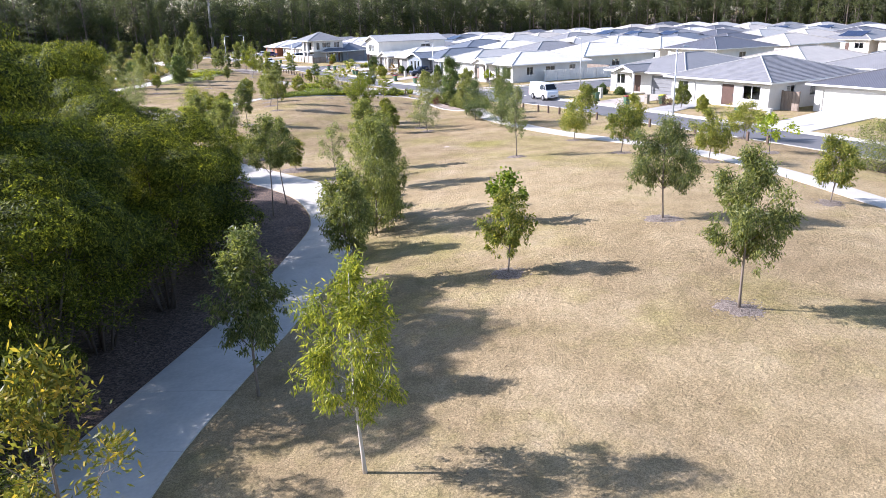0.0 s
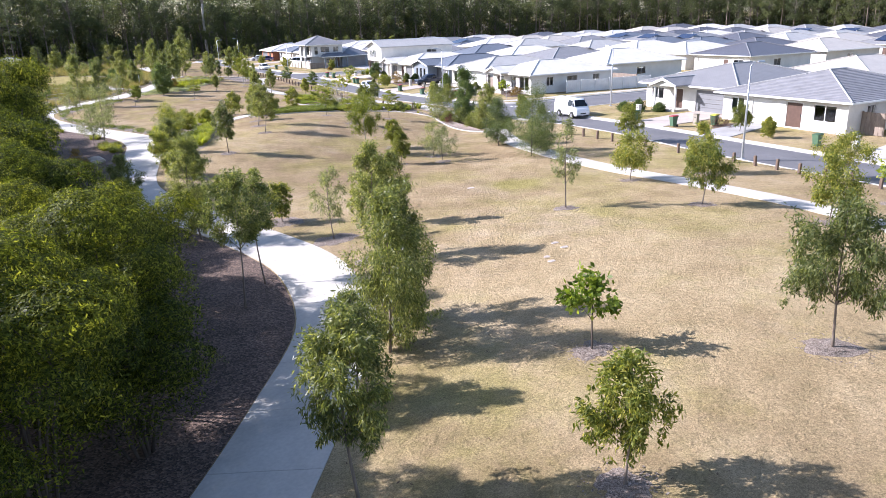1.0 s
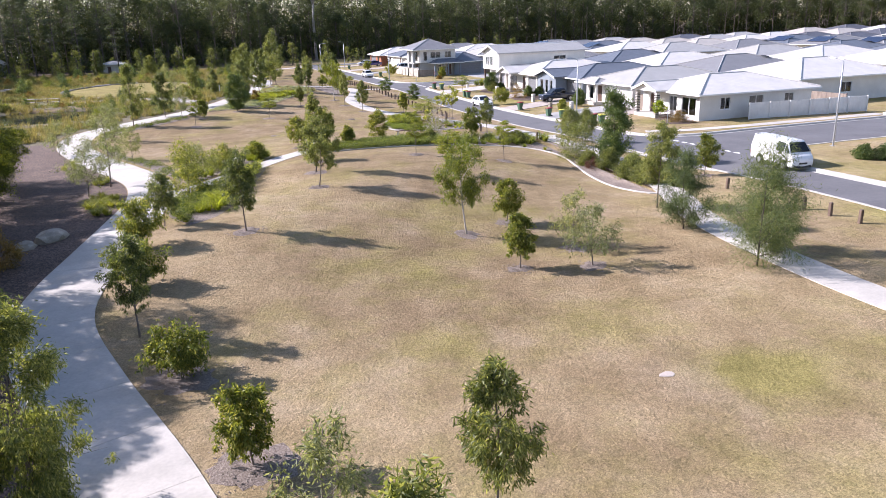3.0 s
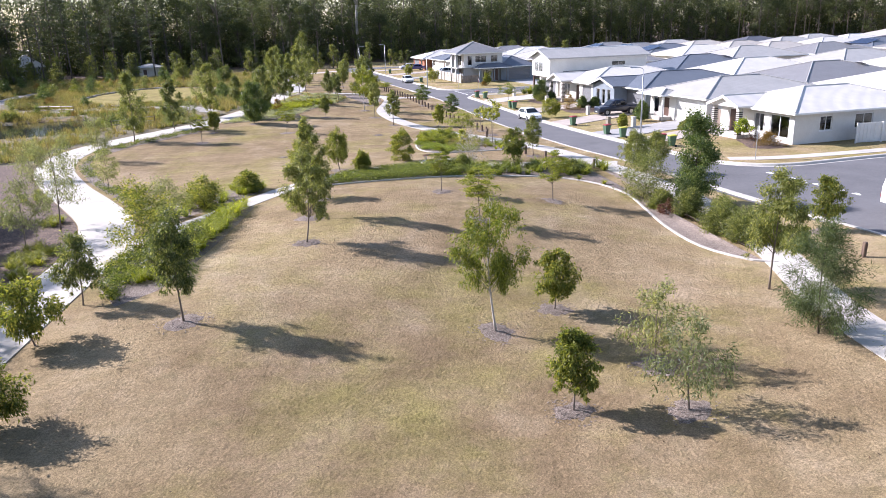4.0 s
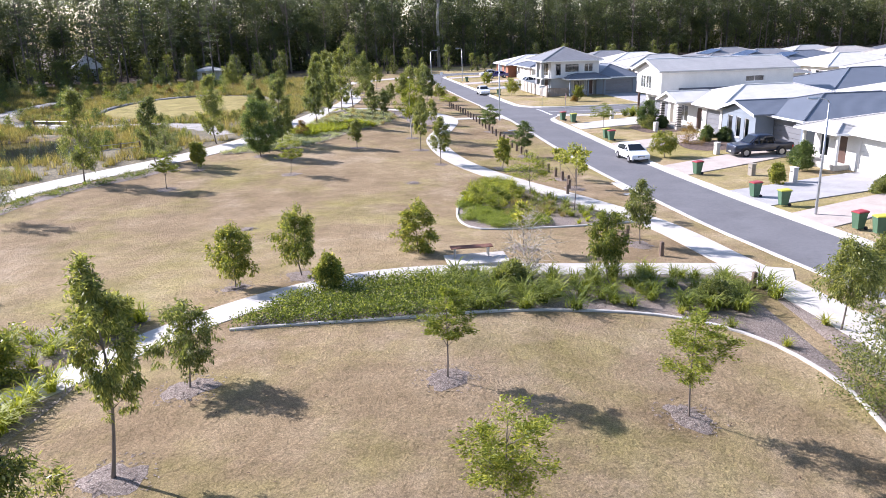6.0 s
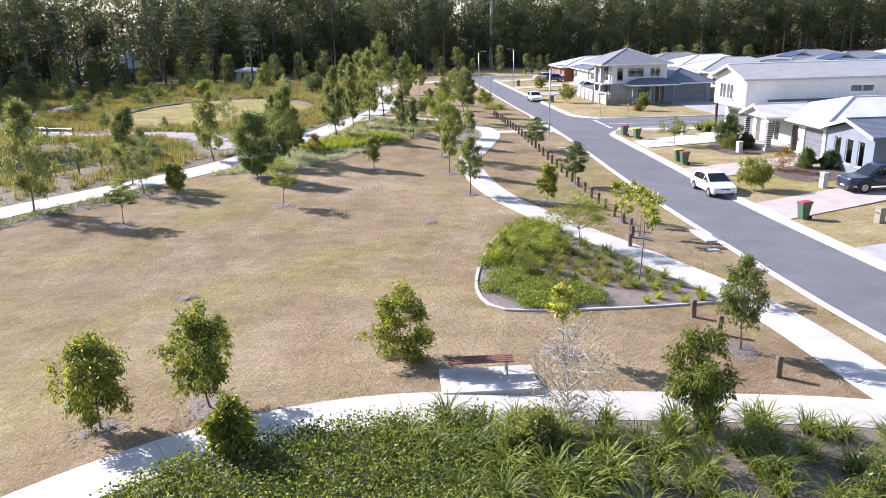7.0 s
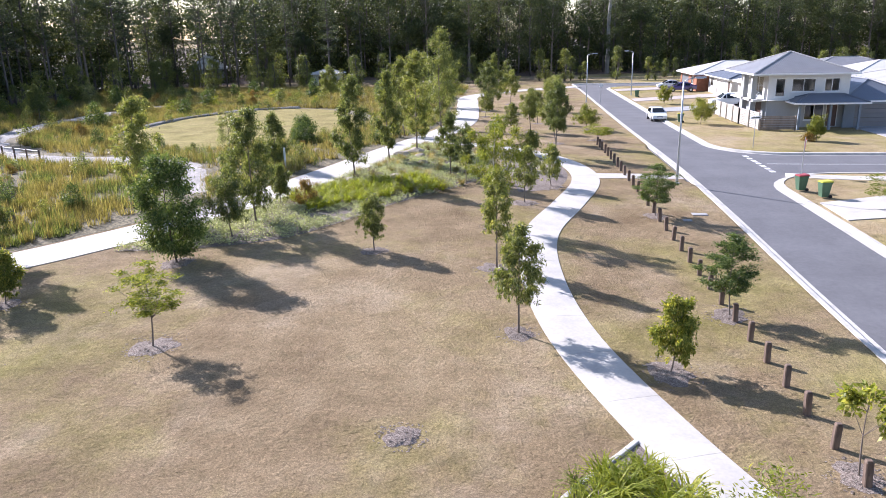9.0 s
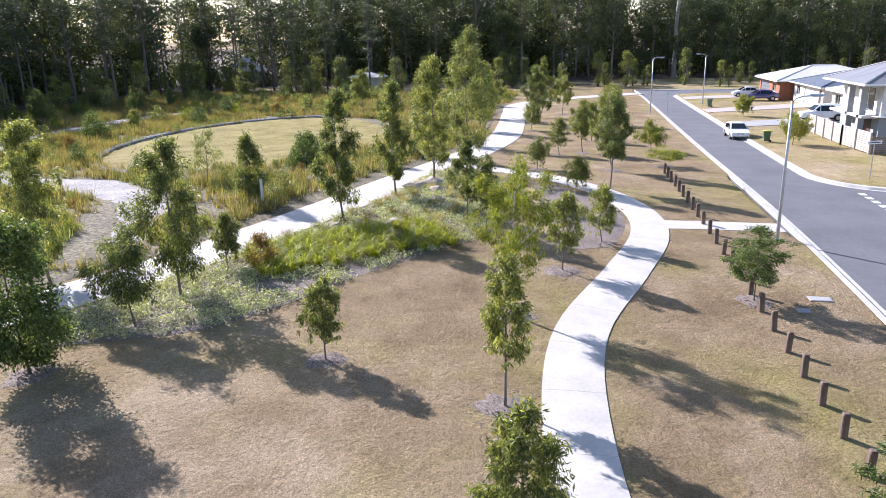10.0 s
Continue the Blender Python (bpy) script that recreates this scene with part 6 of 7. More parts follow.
def lamp(x, y, rz, h=6.2):
    root = thing("street_lamp", pose(x, y, ground(x, y), 0, 0, rz), "tall galvanised steel street lamp on a straight pole", "street lamp", "street lamps")
    part("pole", Shape().tube([(0, 0, -0.2), (0, 0, 0.02), (0, 0, h * 0.5), (0, 0, h)], [0.085, 0.085, 0.065, 0.045], 10), STEEL, root, smooth=True)
    part("base_plate", Shape().box(-0.16, -0.16, -0.05, 0.16, 0.16, 0.03, 0.01), STEEL, root)
    part("arm", Shape().tube([(0, 0, h - 0.05), (0.1, 0, h + 0.10), (0.4, 0, h + 0.2), (0.75, 0, h + 0.22)], 0.032, 8), STEEL, root, smooth=True)
    hd = Shape()
    hd.loft([[(x0, -w, h + 0.20), (x0, w, h + 0.20), (x0, w * 0.7, h + 0.29), (x0, -w * 0.7, h + 0.29)] for x0, w in ((0.65, 0.07), (0.8, 0.14), (1.15, 0.13), (1.3, 0.05))])
    head = part("lamp_head", hd, STEEL, root)
    part("lens", Shape().box(0.78, -0.09, h + 0.175, 1.16, 0.09, h + 0.198), SIGN_WHITE, head)


for x, y, rz in ((45.9, 145.1, 0), (53.7, 100.3, 180), (46.0, 44.0, 0), (60.4, 73.6, 90), (45.9, 202.0, 0), (53.6, 212.5, 180)):
    lamp(x, y, rz)

b_root = thing("bollard", pose(42.2, 95.0, ground(42.2, 95.0)), "short square weathered timber bollard in the verge", "bollard", "timber bollards")
part("post", Shape().box(-0.085, -0.085, -0.3, 0.085, 0.085, 0.66, 0.02), TIMBER, b_root)
part("cap", Shape().box(-0.075, -0.075, 0.662, 0.075, 0.075, 0.685, 0.015), TIMBER, b_root, "pale sawn top")
rgb = random.Random(8)
spots = [(41.9, 98.4), (41.7, 100.1), (42.4, 109.6), (43.0, 111.1), (43.4, 112.6), (43.5, 114.1), (43.45, 115.7), (43.4, 117.3)]
spots += [(43.42 - 0.1 * i / 4, 118.9 + 1.57 * i) for i in range(4)] + [(43.3 - 0.022 * i, 125.2 + 1.56 * i) for i in range(24)]
spots += [(44.0 + 0.05 * i, 33.2 + 1.7 * i) for i in range(4)] + [(44.35 + 0.04 * (i % 2), 40.0 + 1.65 * i) for i in range(6)] + [(44.3, 51.5), (44.2, 53.4), (44.3, 55.2), (44.3, 57.0), (44.25, 58.7), (44.2, 60.3), (44.35, 63.2), (44.5, 66.4), (43.8, 90.0)]
for x, y in spots:
    copy_thing(b_root, pose(x, y, ground(x, y), rgb.uniform(-3, 3), rgb.uniform(-3, 3), rgb.uniform(-6, 6)))


def bin_(x, y, rz, lid, label):
    root = thing("wheelie_bin", pose(x, y, ground(x, y) + 0.03, 0, 0, rz), label, "wheelie bin", "wheelie bins")
    s = Shape()
    s.loft([[(-a, -b, z), (a, -b, z), (a, b, z), (-a, b, z)] for a, b, z in ((0.18, 0.20, 0.06), (0.235, 0.29, 0.82), (0.25, 0.31, 0.84), (0.25, 0.31, 0.89))])
    part("body", s, BIN_GREEN, root)
    lo = Shape()
    lo.loft([[(-a, -b, z), (a, -b, z), (a, b + 0.02, z + e), (-a, b + 0.02, z + e)] for a, b, z, e in ((0.26, 0.32, 0.893, 0.015), (0.26, 0.32, 0.93, 0.04), (0.19, 0.25, 0.965, 0.04))])
    part("lid", lo, lid, root)
    part("handle", Shape().tube([(-0.2, 0.39, 0.88), (0.2, 0.39, 0.88)], 0.018, 6), BIN_GREEN, root)
    for sx in (-0.22, 0.22):
        part("wheel", Shape().tube([(sx - 0.03, 0.27, 0.08), (sx + 0.03, 0.27, 0.08)], 0.1, 10), BLACK, root)


for x, y, lid, c in ((52.75, 143.4, LID_RED, "red"), (53.4, 141.7, LID_YELLOW, "yellow"), (53.1, 130.9, LID_YELLOW, "yellow"), (53.15, 129.8, LID_RED, "red"), (53.4, 113.4, LID_RED, "red"), (53.1, 105.4, LID_RED, "red"), (53.35, 102.8, LID_YELLOW, "yellow"),
                     (53.7, 96.9, LID_RED, "red"), (54.0, 95.8, LID_YELLOW, "yellow"), (53.3, 57.4, LID_RED, "red"), (56.4, 55.6, LID_YELLOW, "yellow"), (53.4, 62.3, LID_GREEN, "dark green"), (53.2, 177.6, LID_YELLOW, "yellow"), (53.8, 208.6, LID_GREEN, "dark green"), (54.0, 44.0, LID_GREEN, "dark green")):
    bin_(x, y, -90 + rgb.uniform(-12, 12), lid, "green plastic wheelie bin with a %s lid by the kerb" % c)


def letterbox(x, y, h, mat, label):
    root = thing("letterbox", pose(x, y, ground(x, y), 0, 0, rgb.uniform(-8, 8)), label, "letterbox", "letterboxes")
    part("pillar", Shape().box(-0.17, -0.22, -0.2, 0.17, 0.22, h, 0.015), mat, root)
    part("slot", Shape().box(-0.185, -0.14, h - 0.28, -0.173, 0.14, h - 0.22), DARKTRIM, root)
    part("cap", Shape().box(-0.2, -0.25, h + 0.003, 0.2, 0.25, h + 0.05, 0.01), mat, root)


for x, y, h, d in ((58.8, 120.6, 0.95, 0), (57.8, 108.6, 1.0, 0), (56.7, 111.8, 0.8, 1), (56.6, 96.6, 1.2, 1), (59.2, 133.4, 0.9, 0), (58.4, 143.2, 0.9, 0), (56.0, 64.6, 1.1, 0), (55.9, 57.2, 0.9, 1), (55.2, 41.8, 1.0, 0)):
    letterbox(x, y, h, STONE_D if d else STONE, "%s rendered letterbox pillar in a front garden" % ("dark" if d else "pale"))


def sign(x, y, rz, kind):
    root = thing("street_sign", pose(x, y, ground(x, y), 0, 0, rz), {"give": "triangular give-way sign on a steel post", "street": "white street-name blade on a steel post", "speed": "small white sign on a steel post"}[kind], "sign", "signs")
    part("post", Shape().tube([(0, 0, -0.2), (0, 0, 2.5)], 0.03, 8), STEEL, root)
    if kind == "give":
        tri = lambda k, y: [(0, y, 1.72 + 0.42 * (1 - k)), (-0.36 * k, y, 2.32 - 0.1 * (1 - k)), (0.36 * k, y, 2.32 - 0.1 * (1 - k))]
        part("plate", Shape().loft([tri(1, -0.04), tri(1, -0.05)]), SIGN_RED, root)
        part("face", Shape().loft([tri(0.72, -0.052), tri(0.72, -0.056)]), SIGN_WHITE, root)
    elif kind == "street":
        part("plate", Shape().box(-0.5, -0.02, 2.3, 0.5, 0.02, 2.5), SIGN_WHITE, root)
        part("bar", Shape().box(-0.38, -0.026, 2.37, 0.38, -0.022, 2.43), DARKTRIM, root)
    else:
        part("plate", Shape().box(-0.22, -0.05, 2.0, 0.22, -0.035, 2.45), SIGN_WHITE, root)


sign(54.6, 148.3, 60, "give")
sign(55.2, 160.2, 20, "street")
sign(55.6, 87.4, 70, "speed")
sign(47.9, 202.4, 0, "speed")

# bench on its slab
z = max(ground(33.2, 94.6), ground(32, 93.8)) + 0.02
tagged(part("bench_slab", Shape().box(32.0, 93.9, z - 0.4, 34.75, 95.4, z + 0.03, 0.01), CONCRETE), "pale concrete pad under a bench", "concrete pad", kind="structure")
bench = thing("park_bench", pose(33.2, 95.05, z + 0.03), "red-brown slatted timber bench without a back", "bench")
for i in range(4):
    part("seat_slat", Shape().box(-0.95, -0.30 + i * 0.125, 0.43, 0.95, -0.195 + i * 0.125, 0.465, 0.008), BENCH_WOOD, bench)
for sx in (-0.75, 0.75):
    for sy in (-0.22, 0.12):
        part("leg", Shape().tube([(sx, sy, 0), (sx, sy, 0.428)], 0.03, 6), STEEL, bench)
    part("brace", Shape().box(sx - 0.03, -0.29, 0.39, sx + 0.03, 0.18, 0.428), STEEL, bench)
# service covers, drain
for x, y, w, d in ((45.5, 137.6, 0.9, 0.5), (44.6, 136.4, 0.5, 0.4), (26.5, 47.7, 0.42, 0.28), (22.8, 33.9, 0.3, 0.22), (21.5, 33.4, 0.24, 0.2), (21.3, 32.8, 0.3, 0.2), (22.9, 34.7, 0.3, 0.2), (46.3, 86.4, 0.6, 0.5), (46.2, 108.6, 0.6, 0.5)):
    k = 7 if x < 30 else 4
    turn = x * 3.1 if k == 7 else math.pi / 4
    lip = 0.012 if k == 7 else 0.03
    edge = [(x + w * 0.62 * (1 + (0.22 * math.sin(i * 5.3 + y) if k == 7 else 0)) * math.cos(turn + i * math.tau / k), y + d * 0.62 * (1 + (0.2 * math.cos(i * 3.7 + x) if k == 7 else 0)) * math.sin(turn + i * math.tau / k)) for i in range(k)]
    s = Shape().loft([[(p[0], p[1], ground(x, y) - 0.1) for p in edge], [(p[0], p[1], ground(*p) + lip) for p in edge], [(x + (p[0] - x) * 0.85, y + (p[1] - y) * 0.85, ground(x, y) + lip + 0.012) for p in edge]])
    tagged(part("service_cover", s, PAVER_GREY if k == 4 else PAVER), "flat pale concrete service cover in the grass", "service cover", "service covers")
drain = thing("storm_drain", pose(46.9, 111.0, ground(46.9, 111.0)), "concrete stormwater inlet set into the kerb", "storm drain")
part("lintel", Shape().box(-0.50, -1.15, 0.0, 0.10, 1.15, 0.085, 0.015), KERB, drain)
# solid charcoal block: the shade inside the inlet is put into its colour
part("opening", Shape().box(-0.35, -1.0, -0.30, 0.13, 1.0, -0.005), DARKTRIM, drain, "solid dark block for the shade in the slot under the lintel")
frame_ = Shape()
for a, b, c, d in ((0.16, -0.5, 0.20, 0.5), (0.58, -0.5, 0.62, 0.5), (0.20, -0.5, 0.58, -0.46), (0.20, 0.46, 0.58, 0.5)):
    frame_.box(a, b, -0.2, c, d, -0.092)
grate = part("grate", frame_, STEEL, drain)
for i in range(9):
    part("bar", Shape().box(0.203, -0.42 + i * 0.1, -0.16, 0.577, -0.38 + i * 0.1, -0.098), STEEL, grate)
rgm = random.Random(2)
for x, y, r in ((32.8, 115.3, 0.5), (22.5, 103.5, 0.4)):
    mulch_ring(x, y, r, rgm)

# ---- vehicles ----
TYRE = plain("tyre", (0.018, 0.018, 0.018), 0.85, vary=0.1)
RIM = plain("alloy", (0.45, 0.45, 0.46), 0.35, 0.7, vary=0.05)
CAR_GLASS = plain("tinted_glass", (0.012, 0.014, 0.016), 0.06, vary=0.05)
CHROME = plain("headlamp_glass", (0.72, 0.72, 0.72), 0.15, vary=0.02)
TAIL = plain("tail_lamp", (0.35, 0.02, 0.02), 0.25, vary=0.02)
PLASTIC = plain("black_plastic", (0.03, 0.03, 0.032), 0.6, vary=0.05)


def paint(name, col):
    m = plain(name, col, 0.3, vary=0.02)
    m.node_tree.nodes["Principled BSDF"].inputs["Coat Weight"].default_value = 0.6
    return m


WHITE_PAINT, NAVY_PAINT, VIOLET_PAINT = paint("white_car_paint", (0.78, 0.78, 0.77)), paint("navy_car_paint", (0.012, 0.020, 0.045)), paint("violet_car_paint", (0.05, 0.03, 0.14))
CAR = {  # half width, belt height, roof height, side outline from the front bumper over the roof to the tail (x forward), wheel x, wheel radius, glass spans
    "hatch": (0.84, 0.90, 1.46, [(1.92, 0.26), (1.96, 0.48), (1.88, 0.68), (1.08, 0.93), (0.22, 1.39), (-0.35, 1.46), (-1.22, 1.39), (-1.72, 0.99), (-1.88, 0.82), (-1.88, 0.30)], (1.22, -1.24), 0.29, [(1.02, 0.30), (0.18, -0.50), (-0.56, -1.32)]),
    "sedan": (0.88, 0.92, 1.46, [(2.30, 0.28), (2.30, 0.55), (2.15, 0.70), (1.25, 0.92), (0.40, 1.40), (-0.3, 1.46), (-1.1, 1.40), (-1.75, 1.02), (-2.28, 0.98), (-2.30, 0.32)], (1.40, -1.38), 0.31, [(1.1, 0.36), (0.25, -0.45), (-0.5, -1.2)]),
    "suv": (0.92, 1.05, 1.75, [(2.25, 0.35), (2.25, 0.75), (2.12, 0.92), (1.25, 1.06), (0.55, 1.66), (-0.2, 1.75), (-1.9, 1.68), (-2.15, 1.10), (-2.25, 0.90), (-2.25, 0.38)], (1.38, -1.36), 0.35, [(1.1, 0.5), (0.4, -0.5), (-0.56, -1.7)]),
    "van": (0.87, 1.22, 1.98, [(2.30, 0.30), (2.36, 0.70), (2.22, 1.02), (1.98, 1.20), (1.45, 1.90), (1.0, 1.98), (-2.1, 1.98), (-2.32, 1.88), (-2.38, 0.85), (-2.38, 0.32)], (1.42, -1.15), 0.33, [(1.92, 1.45), (1.35, 0.55)]),
    "ute": (0.90, 1.05, 1.76, [(2.55, 0.42), (2.55, 0.78), (2.42, 0.98), (1.35, 1.08), (0.65, 1.68), (0.1, 1.76), (-0.75, 1.70), (-0.95, 1.10), (-2.55, 1.08), (-2.55, 0.45)], (1.60, -1.50), 0.37, [(1.25, 0.62), (0.5, -0.1), (-0.16, -0.72)]),
}


def vehicle(name, kind, x, y, rz, mat, label, category, z):
    w, belt, top, line, wheels, wr, glass = CAR[kind]
    k_ = 0.95 if kind == "hatch" else 0.97
    root = thing(name, pose(x, y, z, 0, 0, rz) @ Matrix.Diagonal((k_, k_, k_, 1)), label, category, "parked vehicles")

    def at(px, pz, sgn, k=1.0):
        t = max(0, (pz - belt) / (top - belt))
        nose = 1 - 0.10 * max(0, (abs(px) - 1.5) / 0.9) ** 2
        return (px, sgn * w * k * nose * (1 - 0.25 * t), pz)
    outline = spline(line, 0.10)  # rounded bonnet, roof and tail
    mid_z = 0.8
    rings = []
    for q, inset in ((-1.0, 0.10), (-0.975, 0.045), (-0.91, 0.014), (-0.6, 0.0), (0.0, -0.012), (0.6, 0.0), (0.91, 0.014), (0.975, 0.045), (1.0, 0.10)):
        ring = []
        for px, pz in outline:
            ax, az = px * (1 - inset * 0.35), mid_z + (pz - mid_z) * (1 - inset * 0.9)
            y_ = at(px, pz, 1)[1]
            ring.append((ax, y_ * q, az))
        rings.append(ring)
    s = Shape().loft(rings)
    part("body", s, mat, root, smooth=True)
    # windscreen and rear glass
    def strip(p0, p1, off=0.035, k=0.86):
        (xa, za), (xb, zb) = p0, p1
        n = Vector((zb - za, 0, xa - xb)).normalized()
        n = n if n.z > 0 else -n
        q = [Vector(at(a, b, sg, k)) for a, b in ((xa, za), (xb, zb)) for sg in (-1, 1)]
        f = [v + n * off for v in q]
        b_ = [v - n * 0.02 for v in q]
        return Shape().loft([[b_[0], b_[1], b_[3], b_[2]], [f[0], f[1], f[3], f[2]]])
    lerp = lambda p, q, t: (p[0] + (q[0] - p[0]) * t, p[1] + (q[1] - p[1]) * t)
    i = 3
    part("windscreen", strip(lerp(line[i], line[i + 1], 0.08), lerp(line[i], line[i + 1], 0.93)), CAR_GLASS, root)
    part("rear_window", strip(lerp(line[6], line[7], 0.12), lerp(line[6], line[7], 0.85)), CAR_GLASS, root)
    for sg in (-1, 1):
        for a, b in glass:
            hi = [min(top - 0.12, float(np.interp(px, [q[0] for q in reversed(line[3:8])], [q[1] for q in reversed(line[3:8])])) - 0.09) for px in (a, b)]
            q = [at(a, belt + 0.04, sg, 1.012), at(b, belt + 0.04, sg, 1.012), at(b, max(hi[1], belt + 0.05), sg, 1.012), at(a, max(hi[0], belt + 0.05), sg, 1.012)]
            r = [(p[0], p[1] * 0.96, p[2]) for p in q]
            part("side_window", Shape().loft([r, q]), CAR_GLASS, root)
        for wx in wheels:
            part("wheel_arch", Shape().tube([(wx, sg * (w - 0.14), wr + 0.02), (wx, sg * (w + 0.006), wr + 0.02)], wr * 1.14, 18), PLASTIC, root)
            tyre = part("wheel", Shape().tube([(wx, sg * (w - 0.20), wr), (wx, sg * (w - 0.02), wr), (wx, sg * (w + 0.022), wr)], [wr, wr, wr * 0.92], 18), TYRE, root)
            part("rim", Shape().tube([(wx, sg * (w - 0.02), wr), (wx, sg * (w + 0.03), wr)], wr * 0.62, 10), RIM, tyre)
        fx = line[1][0]
        part("headlight", Shape().box(fx - 0.16, sg * w * 0.62 - 0.17, line[1][1] + 0.02, fx - 0.02, sg * w * 0.62 + 0.17, line[1][1] + 0.16), CHROME, root)
        rx = line[8][0]
        part("tail_light", Shape().box(rx - 0.015, sg * w * 0.78 - 0.08, 0.62, rx + 0.1, sg * w * 0.78 + 0.08, 0.86), TAIL, root)
        part("mirror", Shape().box(line[3][0] - 0.42, sg * (w + 0.02) - 0.09, belt - 0.02, line[3][0] - 0.26, sg * (w + 0.02) + 0.09, belt + 0.13, 0.02), mat, root)
    part("bumper", Shape().box(line[0][0] - 0.2, -w * 0.8, 0.26, line[0][0] + 0.02, w * 0.8, 0.44, 0.03), PLASTIC, root)
    part("grille", Shape().box(line[1][0] - 0.1, -w * 0.36, 0.50, line[1][0] + 0.012, w * 0.36, 0.62, 0.01), PLASTIC, root)
    part("number_plate", Shape().box(line[0][0] + 0.022, -0.19, 0.40, line[0][0] + 0.032, 0.19, 0.50), SIGN_WHITE, root)
    if kind == "ute":
        part("tray_cover", Shape().box(-2.45, -0.74, 1.07, -1.0, 0.74, 1.11, 0.02), PLASTIC, root)
    return root


road_z = lambda x, y: ground(x, y) - 0.13
vehicle("car", "hatch", 51.75, 121.4, -90, WHITE_PAINT, "small white hatchback parked at the kerb", "car", road_z(51.7, 121.3))
vehicle("van", "van", 52.3, 70.4, -98, WHITE_PAINT, "white delivery van on the road by the corner", "van", road_z(52.3, 70))
vehicle("car", "hatch", 51.5, 181.4, -90, WHITE_PAINT, "white hatchback parked far along the road", "car", road_z(51.5, 181.4))
vehicle("utility_truck", "ute", 61.6, 119.0, 178, NAVY_PAINT, "dark blue utility truck parked in a driveway", "utility truck", ground(59, 118) + 0.07)
vehicle("car", "sedan", 62.0, 217.6, 180, VIOLET_PAINT, "dark violet sedan parked on a driveway", "car", ground(60.6, 216) + 0.04)
vehicle("car", "suv", 62.4, 193.4, 180, WHITE_PAINT, "white station wagon parked on a driveway", "car", ground(61, 189) + 0.06)
vehicle("utility_truck", "ute", 85.5, 86.9, 200, WHITE_PAINT, "white utility truck parked beyond the fence", "utility truck", ground(85, 87) + 0.04)
vehicle("car", "hatch", 61.4, 224.0, 180, WHITE_PAINT, "white car parked on a driveway", "car", ground(60, 221) + 0.04)


# ---- garden plants ----
def tuft_mesh(n, length, width, spread, seed, arch=0.55):
    """A clump of strap leaves that arch over, joined at the crown of the plant."""
    rg = np.random.default_rng(seed)
    V, F = [np.array([0, 0, -0.02])], []
    for i in range(n):
        a, tilt = rg.uniform(0, math.tau), rg.uniform(0.03, 0.55)
        L, w = length * rg.uniform(0.6, 1.2), width * rg.uniform(0.7, 1.2) / 2
        d, q = np.array([math.cos(a), math.sin(a), 0]), np.array([-math.sin(a), math.cos(a), 0])
        p = np.array([rg.normal() * spread * 0.35, rg.normal() * spread * 0.35, 0.0])
        k = len(V)
        for j, t in enumerate((0.12, 0.45, 0.78, 1.0)):
            ang = tilt + arch * t * t * 1.3
            c = p + (d * math.sin(ang) + np.array([0, 0, math.cos(ang)])) * L * t
            ww = w * (1, 1, 0.75, 0.08)[j]
            V += [c - q * ww, c + q * ww]
        F += [(0, k, k + 1)]
        for j in range(3):
            F += [(k + 2 * j, k + 2 * j + 1, k + 2 * j + 3), (k + 2 * j, k + 2 * j + 3, k + 2 * j + 2)]
    V = np.array(V)
    V[1:, 2] = np.maximum(V[1:, 2], 0.01)
    return V, np.array(F)


def tuft_protos(n, length, width, spread, seed, mat, count=4):
    out = []
    for i in range(count):
        me = quick_mesh("blades", *tuft_mesh(n, length, width, spread, seed + i))
        me.materials.append(mat)
        out.append(me)
    return out


STRAP = tuft_protos(66, 0.80, 0.036, 0.26, 300, L_STRAP)
MIDSTRAP = tuft_protos(66, 0.70, 0.032, 0.24, 310, L_MIDSTRAP)
DARKSTRAP = tuft_protos(70, 0.76, 0.034, 0.26, 320, L_DARKSTRAP)
SEDGE_T = tuft_protos(60, 0.62, 0.024, 0.22, 340, L_MIDSTRAP)
rgt = random.Random(77)


def tussocks(inside, box, n, protos, label, group, gap=0.55, size=(0.8, 1.25), keep=None, tries=6000, joined=False):
    """Tussocks standing apart from one another inside a bed."""
    done = []
    for _ in range(tries):
        if len(done) >= n:
            break
        x, y = rgt.uniform(box[0], box[2]), rgt.uniform(box[1], box[3])
        if not inside(x, y) or (keep and not keep(x, y)) or any((x - a) ** 2 + (y - b) ** 2 < gap * gap for a, b in done):
            continue
        done.append((x, y))
        sc = rgt.uniform(*size)
        if joined:
            continue
        ob = part("tussock", protos[rgt.randrange(len(protos))], None)
        ob.matrix_basis = pose(x, y, ground(x, y) + 0.01, 0, 0, rgt.uniform(0, 360)) @ Matrix.Diagonal((sc, sc, sc, 1))
        tagged(ob, label, "grass tussock", group)
    if joined:  # a dense drift past counting
        VV, FF, k = [], [], 0
        for i, (x, y) in enumerate(done):
            me = protos[i % len(protos)]
            V = np.array([v.co for v in me.vertices])
            a = i * 2.4
            V = np.column_stack([V[:, 0] * math.cos(a) - V[:, 1] * math.sin(a) + x, V[:, 0] * math.sin(a) + V[:, 1] * math.cos(a) + y, V[:, 2] + ground(x, y) + 0.01])
            VV.append(V)
            FF.append(np.array([tuple(f.vertices) for f in me.polygons]) + k)
            k += len(V)
        tagged(part("tussocks", quick_mesh("tussocks", np.concatenate(VV), np.concatenate(FF)), protos[0].materials[0]), label, "grass tussocks", kind="stuff")
    return done


